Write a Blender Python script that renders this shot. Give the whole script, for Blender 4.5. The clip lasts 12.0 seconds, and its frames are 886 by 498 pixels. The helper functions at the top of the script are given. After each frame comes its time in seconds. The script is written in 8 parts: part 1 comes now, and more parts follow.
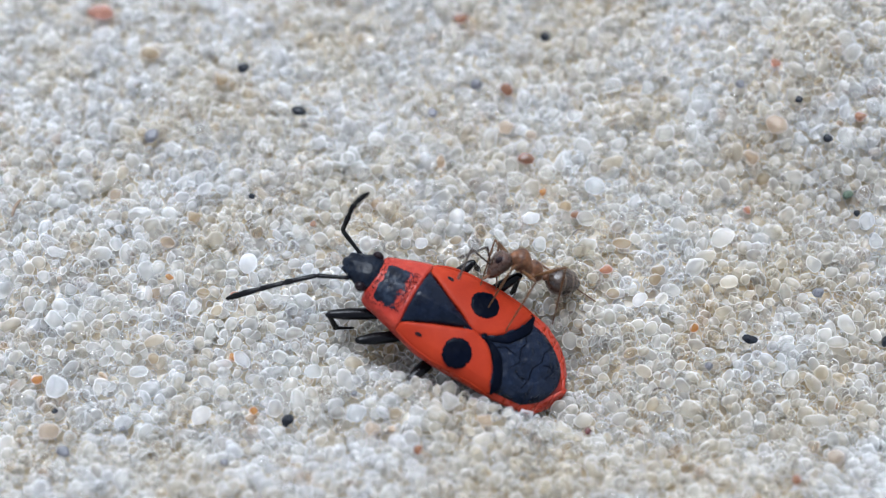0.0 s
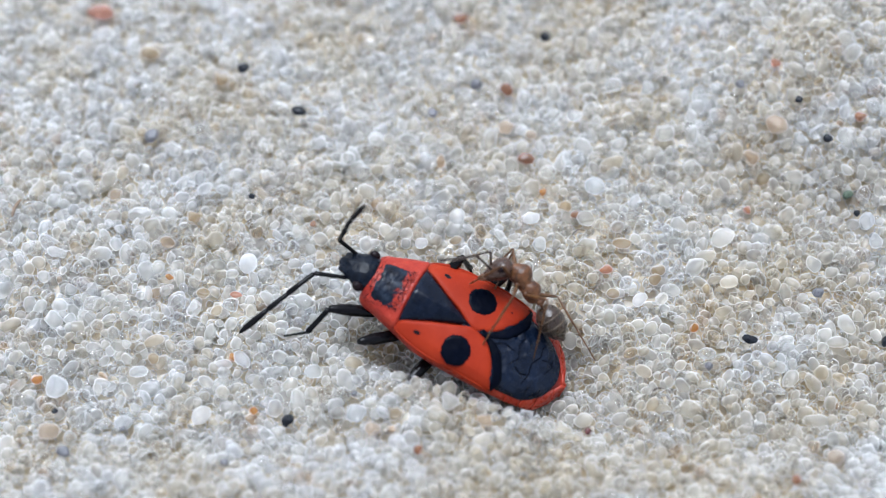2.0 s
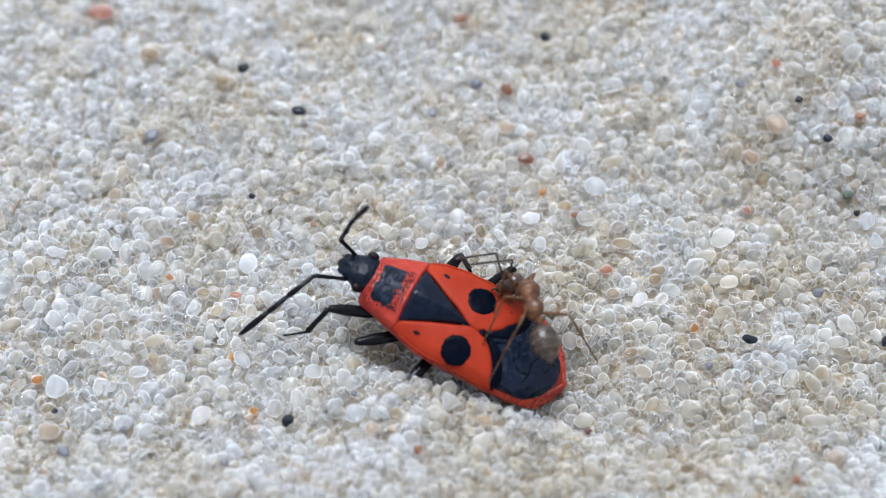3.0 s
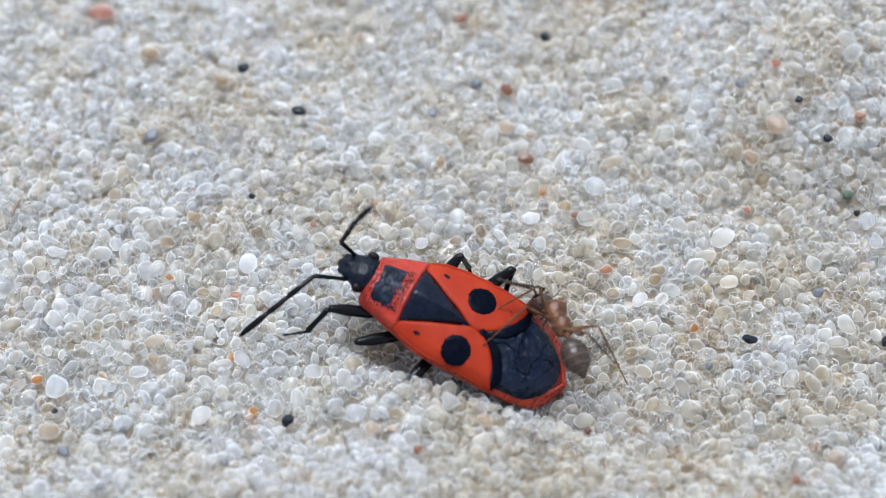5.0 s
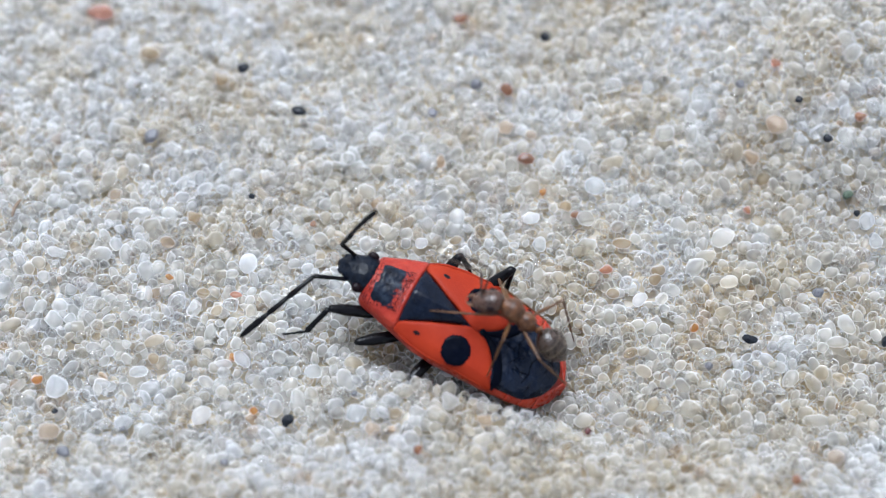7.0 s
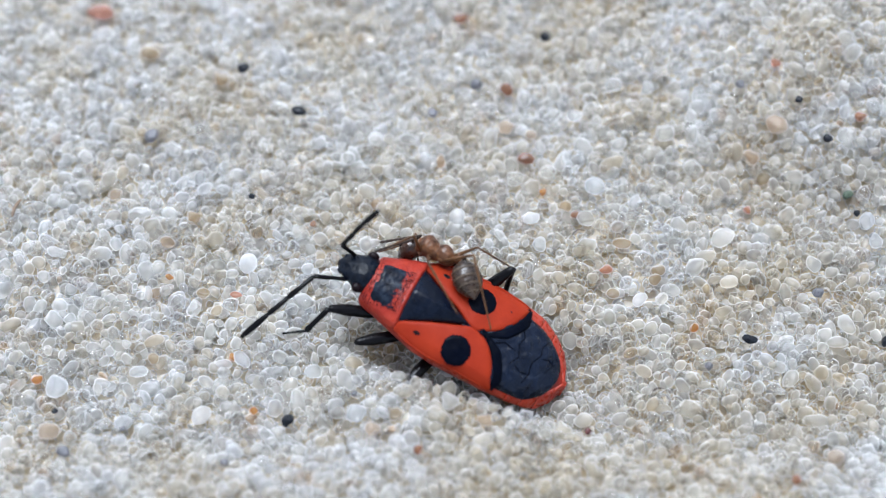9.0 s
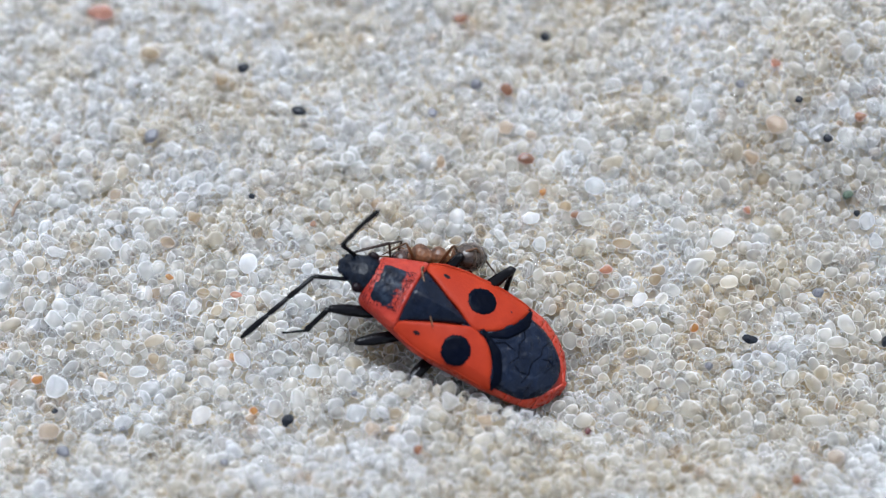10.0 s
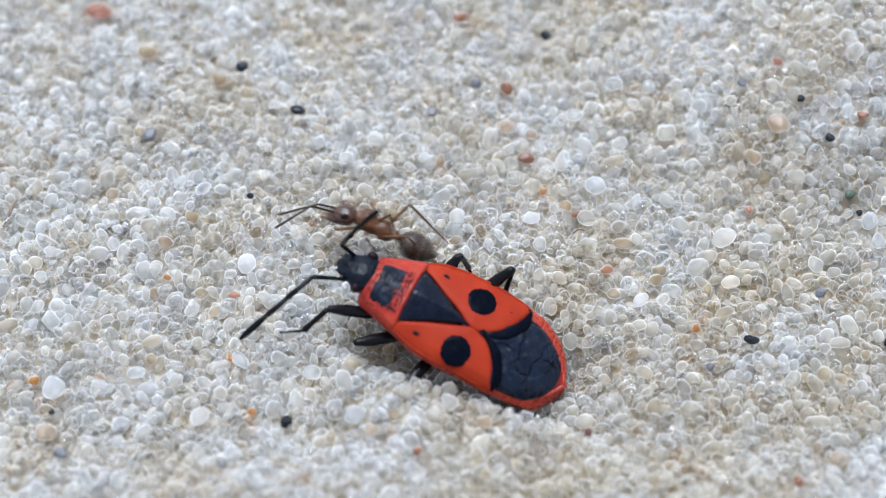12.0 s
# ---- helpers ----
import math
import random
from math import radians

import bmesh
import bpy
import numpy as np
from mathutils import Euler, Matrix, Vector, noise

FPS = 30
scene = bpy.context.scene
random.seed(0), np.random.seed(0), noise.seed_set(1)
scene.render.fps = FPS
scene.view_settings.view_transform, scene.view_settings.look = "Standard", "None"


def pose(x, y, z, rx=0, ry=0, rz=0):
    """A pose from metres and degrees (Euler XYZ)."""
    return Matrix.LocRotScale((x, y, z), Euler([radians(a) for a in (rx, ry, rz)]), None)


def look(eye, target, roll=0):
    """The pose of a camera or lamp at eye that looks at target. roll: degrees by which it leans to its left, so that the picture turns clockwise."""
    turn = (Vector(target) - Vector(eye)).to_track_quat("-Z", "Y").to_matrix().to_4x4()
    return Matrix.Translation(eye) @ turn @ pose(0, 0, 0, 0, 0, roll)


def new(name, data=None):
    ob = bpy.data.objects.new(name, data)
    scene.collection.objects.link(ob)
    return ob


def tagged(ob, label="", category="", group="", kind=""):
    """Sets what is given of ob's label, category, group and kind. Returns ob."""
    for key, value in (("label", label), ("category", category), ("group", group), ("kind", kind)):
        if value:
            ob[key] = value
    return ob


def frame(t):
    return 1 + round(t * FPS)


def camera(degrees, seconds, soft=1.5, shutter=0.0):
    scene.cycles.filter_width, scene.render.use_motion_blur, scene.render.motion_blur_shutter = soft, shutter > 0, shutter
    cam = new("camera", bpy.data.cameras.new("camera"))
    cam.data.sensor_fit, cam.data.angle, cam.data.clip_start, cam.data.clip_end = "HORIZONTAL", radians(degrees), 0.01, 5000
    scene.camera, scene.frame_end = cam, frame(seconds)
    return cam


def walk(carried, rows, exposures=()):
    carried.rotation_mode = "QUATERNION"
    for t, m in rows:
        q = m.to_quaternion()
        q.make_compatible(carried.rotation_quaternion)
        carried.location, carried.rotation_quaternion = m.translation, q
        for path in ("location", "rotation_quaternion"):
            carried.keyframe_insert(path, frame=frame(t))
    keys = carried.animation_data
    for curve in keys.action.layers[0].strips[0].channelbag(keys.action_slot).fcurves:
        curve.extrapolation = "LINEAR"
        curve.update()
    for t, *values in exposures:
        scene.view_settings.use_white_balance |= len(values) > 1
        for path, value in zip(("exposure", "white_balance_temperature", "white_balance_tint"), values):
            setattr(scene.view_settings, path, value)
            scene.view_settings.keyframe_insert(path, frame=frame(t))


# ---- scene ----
# Lengths in the builders below are millimetres; MM turns them into metres.
MM = 0.001
cam = camera(20, 12.0, soft=0.7, shutter=0.25)
TILT = radians(62)
BACK = Vector((0, -math.cos(TILT), math.sin(TILT)))
EYE = BACK * 100 * MM
AIM = Vector((0, 0, 0))
EYE_END = BACK * 99.35 * MM + Vector((0.012, 0, 0)) * MM
AIM_END = Vector((0.012, 0, 0)) * MM
walk(cam, [(0, look(EYE, AIM)), (11.9, look(EYE, AIM)), (12, look(EYE_END, AIM_END))],
     exposures=((0, 0.68, 6000, 12.0), (12, 0.68, 6000, 12.0)))
cam.data.dof.use_dof = True
cam.data.dof.focus_distance = 98.6 * MM
cam.data.dof.aperture_fstop = 27.5

# ---- light: a bright overcast sky ----
world = bpy.data.worlds.new("overcast_sky")
scene.world = world
world.use_nodes = True
wn = world.node_tree.nodes
sky = wn.new("ShaderNodeTexSky")
sky.sky_type = "NISHITA"
sky.sun_disc = False
sky.sun_elevation, sky.sun_rotation = radians(70), radians(345)
sky.air_density, sky.dust_density, sky.ozone_density = 1.0, 3.0, 1.0
wn["Background"].inputs["Strength"].default_value = 0.15
grey = wn.new("ShaderNodeHueSaturation")
grey.inputs["Saturation"].default_value = 0.45
world.node_tree.links.new(sky.outputs["Color"], grey.inputs["Color"])
world.node_tree.links.new(grey.outputs["Color"], wn["Background"].inputs["Color"])
sun = new("sun", bpy.data.lights.new("sun", "SUN"))
sun.data.energy, sun.data.angle, sun.data.color = 3.05, radians(38), (0.87, 0.95, 1.0)
sun.matrix_world = look((math.sin(radians(345)) * 0.342, math.cos(radians(345)) * 0.342, 0.940), (0, 0, 0))


# ---- materials ----
def material(name, colour, rough=0.5, **sockets):
    m = bpy.data.materials.new(name)
    m.use_nodes = True
    b = m.node_tree.nodes["Principled BSDF"]
    b.inputs["Base Color"].default_value = (*colour, 1)
    b.inputs["Roughness"].default_value = rough
    for key, value in sockets.items():
        b.inputs[key.replace("_", " ")].default_value = value
    return m


def node(m, kind, **values):
    n = m.node_tree.nodes.new("ShaderNode" + kind)
    for key, value in values.items():
        n.inputs[key.replace("_", " ")].default_value = value
    return n


def link(m, a, b):
    m.node_tree.links.new(a, b)


def ramp(m, fac, stops):
    r = node(m, "ValToRGB")
    e = r.color_ramp.elements
    while len(e) < len(stops):
        e.new(0.5)
    for k, (at_, c) in zip(e, stops):
        k.position, k.color = at_, (*c, 1)
    link(m, fac, r.inputs["Fac"])
    return r.outputs["Color"]


def mixed(m, fac, a, b, blend="MIX"):
    n = m.node_tree.nodes.new("ShaderNodeMixRGB")
    n.blend_type = blend
    for socket, v in zip(n.inputs, (fac, a, b)):
        if isinstance(v, bpy.types.NodeSocket):
            link(m, v, socket)
        else:
            socket.default_value = v if isinstance(v, float) else (*v, 1)
    return n.outputs["Color"]


def skin(name, dark, light, rough=0.45, grain=12.0, bump=0.4, fine=60.0, coat=0.0, rough_spread=0.15, spec=0.5):
    """Insect shell: blotches and fine punctures, sizes per millimetre."""
    m = material(name, light, rough, Coat_Weight=coat, Coat_Roughness=0.25, Specular_IOR_Level=spec)
    b = m.node_tree.nodes["Principled BSDF"]
    co = node(m, "TexCoord").outputs["Object"]
    big = node(m, "TexNoise", Scale=grain / MM / 10, Detail=5.0, Roughness=0.6)
    small = node(m, "TexNoise", Scale=fine / MM / 10, Detail=3.0)
    pits = node(m, "TexVoronoi", Scale=fine / MM / 8)
    for n in (big, small, pits):
        link(m, co, n.inputs["Vector"])
    link(m, ramp(m, big.outputs["Fac"], [(0.3, dark), (0.7, light)]), b.inputs["Base Color"])
    r = node(m, "MapRange", From_Min=0.3, From_Max=0.7, To_Min=rough - rough_spread, To_Max=rough + rough_spread)
    link(m, small.outputs["Fac"], r.inputs["Value"])
    link(m, r.outputs["Result"], b.inputs["Roughness"])
    h = mixed(m, 0.5, small.outputs["Fac"], pits.outputs["Distance"])
    bp = node(m, "Bump", Strength=bump, Distance=0.05 * MM)
    link(m, h, bp.inputs["Height"])
    link(m, bp.outputs["Normal"], b.inputs["Normal"])
    return m


RED = skin("red_shell", (0.198, 0.0145, 0.0042), (0.262, 0.0245, 0.0068), 0.5, 8, 0.3, 90, spec=0.10)
RED_PITTED = skin("pitted_red_shell", (0.1965, 0.0130, 0.0080), (0.2890, 0.0300, 0.0150), 0.42, 20, 0.9, 45, spec=0.2)
RED_EDGE = skin("glossy_red_margin", (0.215, 0.0150, 0.0060), (0.300, 0.0290, 0.0105), 0.32, 14, 0.5, 60, spec=0.35)
BLACK = skin("matt_black_shell", (0.0009, 0.0015, 0.0036), (0.0017, 0.0028, 0.0072), 0.36, 14, 0.8, 24, spec=0.03)


def membrane_material():
    """Thin black wing skin with creases and puckers that catch the sky."""
    m = skin("black_wing_membrane", (0.0014, 0.0032, 0.0082), (0.0050, 0.0098, 0.0225), 0.26, 9, 0.6, 30, spec=0.22)
    co = node(m, "TexCoord").outputs["Object"]
    warp = node(m, "TexNoise", Scale=900.0, Detail=2.0)
    link(m, co, warp.inputs["Vector"])
    bent = mixed(m, 0.0006, co, warp.outputs["Color"], "ADD")
    crease = node(m, "TexVoronoi", Scale=650.0)
    crease.feature = "DISTANCE_TO_EDGE"
    link(m, bent, crease.inputs["Vector"])
    line = node(m, "MapRange", From_Min=0.0, From_Max=0.09, To_Min=0.0, To_Max=0.25)
    link(m, crease.outputs["Distance"], line.inputs["Value"])
    pucker = node(m, "TexNoise", Scale=1000.0, Detail=3.0)
    link(m, bent, pucker.inputs["Vector"])
    bp = node(m, "Bump", Strength=0.8, Distance=0.13 * MM)
    link(m, mixed(m, 1.0, pucker.outputs["Fac"], line.outputs["Result"], "ADD"), bp.inputs["Height"])
    link(m, bp.outputs["Normal"], m.node_tree.nodes["Principled BSDF"].inputs["Normal"])
    return m


BLACK_MEMBRANE = membrane_material()
BLACK_FOLD = skin("blue_black_shell", (0.0010, 0.0022, 0.0058), (0.0036, 0.0068, 0.0155), 0.30, 22, 0.7, 26, spec=0.15)
BLACK_BLOOM = skin("bloomed_black_shell", (0.0008, 0.0015, 0.0034), (0.0048, 0.0084, 0.0155), 0.32, 30, 0.9, 34, spec=0.13)


def shield_pigment():
    """Black pigment of the neck shield: bluish bloom on its humps, breaking up into the red towards the wings."""
    m = skin("mottled_black_pigment", (0.001, 0.001, 0.002), (0.01, 0.01, 0.02), 0.36, 30, 0.9, 40, spec=0.13)
    co = node(m, "TexCoord").outputs["Object"]
    where = node(m, "SeparateXYZ")
    link(m, co, where.inputs["Vector"])
    along = node(m, "MapRange", From_Min=2.62 * MM, From_Max=3.40 * MM, To_Min=-0.42, To_Max=0.32)
    link(m, where.outputs["X"], along.inputs["Value"])
    fleck = node(m, "TexNoise", Scale=7500.0, Detail=4.0, Roughness=0.7)
    bloom = node(m, "TexNoise", Scale=2600.0, Detail=4.0, Roughness=0.6)
    for n in (fleck, bloom):
        link(m, co, n.inputs["Vector"])
    total = node(m, "Math")
    total.operation = "ADD"
    link(m, fleck.outputs["Fac"], total.inputs[0])
    link(m, along.outputs["Result"], total.inputs[1])
    dark = ramp(m, bloom.outputs["Fac"], [(0.36, (0.0011, 0.0020, 0.0048)), (0.52, (0.0040, 0.0070, 0.0140)), (0.68, (0.0150, 0.0220, 0.0340))])
    share = ramp(m, total.outputs["Value"], [(0.40, (1, 1, 1)), (0.52, (0, 0, 0))])
    link(m, mixed(m, share, dark, (0.245, 0.022, 0.011)), m.node_tree.nodes["Principled BSDF"].inputs["Base Color"])
    return m


PIGMENT = shield_pigment()
BLACK_LEG = skin("glossy_black_leg", (0.0012, 0.0012, 0.0016), (0.0027, 0.0024, 0.0030), 0.20, 10, 0.3, 60, 0.0, 0.06, 0.16)
EYE_MAT = skin("dark_maroon_eye", (0.004, 0.002, 0.003), (0.008, 0.003, 0.004), 0.3, 20, 0.5, 120, 0.0, 0.05, spec=0.12)
BELLY = skin("dark_red_belly", (0.1700, 0.0136, 0.0068), (0.3400, 0.0340, 0.0170), 0.45, 12, 0.4, 60)
ANT_BODY = skin("amber_brown_chitin", (0.022, 0.0085, 0.0036), (0.135, 0.054, 0.020), 0.40, 30, 0.9, 50, 0.0, spec=0.3)
ANT_GASTER = skin("banded_brown_gaster", (0.008, 0.0048, 0.0030), (0.046, 0.0250, 0.0125), 0.3, 18, 0.5, 70, 0.0, spec=0.5)
ANT_HEAD = skin("dusky_brown_head", (0.007, 0.0040, 0.0030), (0.064, 0.025, 0.0105), 0.32, 14, 0.6, 60, 0.0, spec=0.5)
ANT_PALE = skin("pale_silky_band", (0.060, 0.042, 0.028), (0.120, 0.088, 0.060), 0.4, 20, 0.4, 90, 0.0, spec=0.3)
ANT_LEG = skin("amber_leg", (0.032, 0.0145, 0.0055), (0.115, 0.052, 0.018), 0.38, 18, 0.3, 60, 0.0, spec=0.3)
ANT_FEELER = skin("brown_feeler", (0.012, 0.008, 0.0065), (0.038, 0.024, 0.016), 0.4, 18, 0.3, 60, 0.0, spec=0.25)
# fine silvery down on the back
for down, weight in ((ANT_BODY, 0.03), (ANT_GASTER, 0.05), (ANT_HEAD, 0.04)):
    down.node_tree.nodes["Principled BSDF"].inputs["Sheen Weight"].default_value = weight
    down.node_tree.nodes["Principled BSDF"].inputs["Sheen Roughness"].default_value = 0.4


def sand_material(name, source, stops, clear, rim=(0.28, 0.54), sheen=0.62, ior=1.35, bend=(-0.35, 0.6), glowing=0.6, coat=0.7, relief=0.6):
    """Quartz grains: each one its own tint, from milky to glass clear. source: 'island' or 'object' randomness."""
    m = material(name, (0.8, 0.8, 0.78), 0.28, IOR=1.5, Subsurface_Weight=1.0, Subsurface_Scale=1.0 * MM, Coat_Weight=coat, Coat_IOR=1.8, Coat_Roughness=0.05)
    b = m.node_tree.nodes["Principled BSDF"]
    b.inputs["Subsurface Radius"].default_value = (1, 1, 1)
    if source == "island":
        rnd = node(m, "NewGeometry").outputs["Random Per Island"]
    else:
        rnd = node(m, "ObjectInfo").outputs["Random"]
    shuffled = node(m, "TexWhiteNoise")
    shuffled.noise_dimensions = "1D"
    link(m, rnd, shuffled.inputs["W"])
    dice = node(m, "SeparateColor")
    link(m, shuffled.outputs["Color"], dice.inputs["Color"])
    geo = node(m, "NewGeometry").outputs["Position"]
    patch_ = node(m, "TexNoise", Scale=260.0, Detail=3.0)
    cloud = node(m, "TexNoise", Scale=4200.0, Detail=4.0, Roughness=0.65)
    for n in (patch_, cloud):
        link(m, geo, n.inputs["Vector"])
    tint = ramp(m, rnd, stops)
    # the sand is yellower towards one side
    side_ = node(m, "SeparateXYZ")
    link(m, geo, side_.inputs["Vector"])
    drift = node(m, "MapRange", From_Min=-14 * MM, From_Max=12 * MM, To_Min=-0.06, To_Max=0.035)
    link(m, side_.outputs["X"], drift.inputs["Value"])
    yellow = node(m, "Math")
    yellow.operation = "ADD"
    link(m, patch_.outputs["Fac"], yellow.inputs[0])
    link(m, drift.outputs["Result"], yellow.inputs[1])
    warm = mixed(m, 1.0, tint, ramp(m, yellow.outputs["Value"], [(0.42, (1, 1, 1)), (0.66, (0.90, 0.83, 0.69))]), "MULTIPLY")
    stained = mixed(m, 1.0, warm, ramp(m, cloud.outputs["Fac"], [(0.3, (0.96, 0.955, 0.95)), (0.6, (1, 1, 1))]), "MULTIPLY")
    link(m, stained, b.inputs["Base Color"])
    r = node(m, "MapRange", From_Min=0.3, From_Max=0.7, To_Min=0.05, To_Max=0.3)
    link(m, cloud.outputs["Fac"], r.inputs["Value"])
    link(m, r.outputs["Result"], b.inputs["Roughness"])
    chips = node(m, "TexVoronoi", Scale=5500.0)
    link(m, geo, chips.inputs["Vector"])
    bp = node(m, "Bump", Strength=relief, Distance=0.06 * MM)
    link(m, mixed(m, 0.5, cloud.outputs["Fac"], chips.outputs["Distance"]), bp.inputs["Height"])
    link(m, bp.outputs["Normal"], b.inputs["Normal"])
    # light from the far side glows through the milky share
    glow = node(m, "BsdfTranslucent")
    link(m, stained, glow.inputs["Color"])
    cloudy = node(m, "MixShader", Fac=glowing)
    link(m, b.outputs["BSDF"], cloudy.inputs[1])
    link(m, glow.outputs["BSDF"], cloudy.inputs[2])
    # the clear share lets it pass, in some grains bent
    lens = node(m, "BsdfGlass", IOR=ior, Roughness=0.03)
    link(m, bp.outputs["Normal"], lens.inputs["Normal"])
    see = node(m, "BsdfTransparent")
    link(m, mixed(m, 0.78, stained, (1, 1, 1)), see.inputs["Color"])
    share = node(m, "MapRange", From_Min=0.0, From_Max=1.0, To_Min=bend[0], To_Max=bend[1])
    link(m, dice.outputs["Green"], share.inputs["Value"])
    pure = node(m, "MixShader")
    link(m, share.outputs["Result"], pure.inputs["Fac"])
    link(m, see.outputs["BSDF"], pure.inputs[1])
    link(m, lens.outputs["BSDF"], pure.inputs[2])
    t = node(m, "MapRange", From_Min=0.2, From_Max=0.9, To_Min=clear[0], To_Max=clear[1])
    link(m, shuffled.outputs["Value"], t.inputs["Value"])
    both = node(m, "MixShader")
    link(m, t.outputs["Result"], both.inputs["Fac"])
    link(m, cloudy.outputs["Shader"], both.inputs[1])
    link(m, pure.outputs["Shader"], both.inputs[2])
    # the frosted skin shines towards its rim
    edge = node(m, "LayerWeight", Blend=0.5)
    amount = node(m, "MapRange", From_Min=rim[0], From_Max=1.0, To_Min=0.0, To_Max=rim[1])
    link(m, edge.outputs["Facing"], amount.inputs["Value"])
    frost = node(m, "BsdfGlossy", Roughness=sheen)
    frost.inputs["Color"].default_value = (1, 1, 1, 1)
    final = node(m, "MixShader")
    link(m, amount.outputs["Result"], final.inputs["Fac"])
    link(m, both.outputs["Shader"], final.inputs[1])
    link(m, frost.outputs["BSDF"], final.inputs[2])
    link(m, final.outputs["Shader"], m.node_tree.nodes["Material Output"].inputs["Surface"])
    return m


QUARTZ = [(0.0, (0.965, 0.975, 0.98)), (0.35, (0.965, 0.97, 0.96)), (0.62, (0.96, 0.955, 0.915)),
          (0.76, (0.90, 0.875, 0.80)), (0.88, (0.86, 0.80, 0.68)), (0.95, (0.76, 0.64, 0.46)),
          (0.98, (0.66, 0.67, 0.68)), (1.0, (0.75, 0.52, 0.32))]
SAND = sand_material("quartz_sand", "island", QUARTZ, (0.67, 0.98))
SAND_SINGLE = sand_material("quartz_grain", "object", QUARTZ, (0.67, 0.98))
# tan sheet under the grains, its colour darkened to put shade into their gaps
BED = sand_material("gap_shaded_sand_bed", "object", [(0.0, (0.38, 0.32, 0.225)), (1.0, (0.38, 0.32, 0.225))], (0.0, 0.0))
MILKY = sand_material("milky_quartz", "object", [(0.0, (0.78, 0.82, 0.86)), (1.0, (0.84, 0.87, 0.89))], (0.68, 0.84))
CLEAR = sand_material("clear_quartz", "object", [(0.0, (0.95, 0.96, 0.96)), (1.0, (0.97, 0.97, 0.96))], (0.5, 0.65))


def mineral(name, colour, clear=0.0, rough=0.3):
    m = skin(name, tuple(c * 0.7 for c in colour), colour, rough, 14, 0.4, 50)
    m.node_tree.nodes["Principled BSDF"].inputs["Transmission Weight"].default_value = clear
    return m


JET = mineral("black_mineral", (0.011, 0.013, 0.017), 0, 0.22)
JET.node_tree.nodes["Principled BSDF"].inputs["Specular IOR Level"].default_value = 0.18
SLATE = mineral("grey_mineral", (0.112, 0.112, 0.120), 0, 0.35)


def tinted(name, colour, clear):
    deep = tuple(c * 0.8 for c in colour)
    return sand_material(name, "object", [(0.0, deep), (1.0, colour)], (clear - 0.08, clear + 0.08))


AMBER = tinted("amber_mineral", (0.55, 0.24, 0.05), 0.35)
RUST = tinted("rust_mineral", (0.34, 0.15, 0.07), 0.3)
SALMON = tinted("salmon_mineral", (0.58, 0.27, 0.18), 0.5)
TAN = tinted("tan_mineral", (0.50, 0.39, 0.25), 0.58)
PEACH = tinted("peach_mineral", (0.70, 0.56, 0.43), 0.6)
MAROON = mineral("maroon_mineral", (0.091, 0.021, 0.021), 0.0, 0.3)
GREEN = mineral("green_mineral", (0.050, 0.075, 0.045), 0.0, 0.35)


# ---- mesh helpers ----
def part(name, bm, mat, parent=None, label="", smooth=True):
    """One mesh object from a bmesh in millimetres."""
    bm.transform(Matrix.Scale(MM, 4))
    bmesh.ops.recalc_face_normals(bm, faces=bm.faces)
    me = bpy.data.meshes.new(name)
    bm.to_mesh(me)
    bm.free()
    for p in me.polygons:
        p.use_smooth = smooth
    for mt in (mat if isinstance(mat, (list, tuple)) else [mat]):
        me.materials.append(mt)
    ob = new(name, me)
    ob.parent = parent
    return tagged(ob, label)


def rings(bm, loops, caps=True):
    """Skin a row of closed loops of equal length; returns the rows of faces."""
    rows = [[bm.verts.new(p) for p in loop] for loop in loops]
    n = len(rows[0])
    made = []
    for a, b in zip(rows, rows[1:]):
        made.append([bm.faces.new((a[i], a[(i + 1) % n], b[(i + 1) % n], b[i])) for i in range(n)])
    if caps:
        bm.faces.new(rows[0])
        bm.faces.new(rows[-1])
    return made


def spindle(bm, stations, n=14):
    """A body along x: stations of (x, half width, half height, centre z)."""
    return rings(bm, [[(x, w * math.cos(2 * math.pi * i / n), z + h * math.sin(2 * math.pi * i / n)) for i in range(n)]
                      for x, w, h, z in stations])


def limb_mesh(length, profile, n=9, bristles=0, seed=0, start=0.0):
    """A limb segment along x with (fraction, radius) profile, with rounded ends and a few bristles."""
    bm = bmesh.new()
    spindle(bm, [(start + f * length, r, r * 0.92, 0) for f, r in profile], n)
    rnd = random.Random(seed)
    for _ in range(bristles):
        x = start + rnd.uniform(0.1, 0.98) * length
        a = rnd.uniform(0, 2 * math.pi)
        r = np.interp((x - start) / length, [p[0] for p in profile], [p[1] for p in profile])
        d = Vector((0.45, math.cos(a), math.sin(a))).normalized()
        base = Vector((x, r * 0.8 * math.cos(a), r * 0.8 * math.sin(a)))
        tip = base + d * rnd.uniform(0.06, 0.1)
        side = d.cross(Vector((1, 0, 0))).normalized() * 0.007
        v = [bm.verts.new(p) for p in (base + side, base - side, base + Vector((0.014, 0, 0)), tip)]
        for tri in ((0, 1, 3), (1, 2, 3), (2, 0, 3)):
            bm.faces.new([v[i] for i in tri])
    return bm


def smooth_loop(points, steps):
    """A closed Catmull-Rom curve through 2D points."""
    out = []
    n = len(points)
    for i in range(n):
        p0, p1, p2, p3 = (Vector((*points[(i + k) % n], 0)) for k in (-1, 0, 1, 2))
        for s in range(steps):
            t = s / steps
            q = 0.5 * (2 * p1 + (p2 - p0) * t + (2 * p0 - 5 * p1 + 4 * p2 - p3) * t * t + (3 * p1 - p0 - 3 * p2 + p3) * t ** 3)
            out.append((q.x, q.y))
    return out


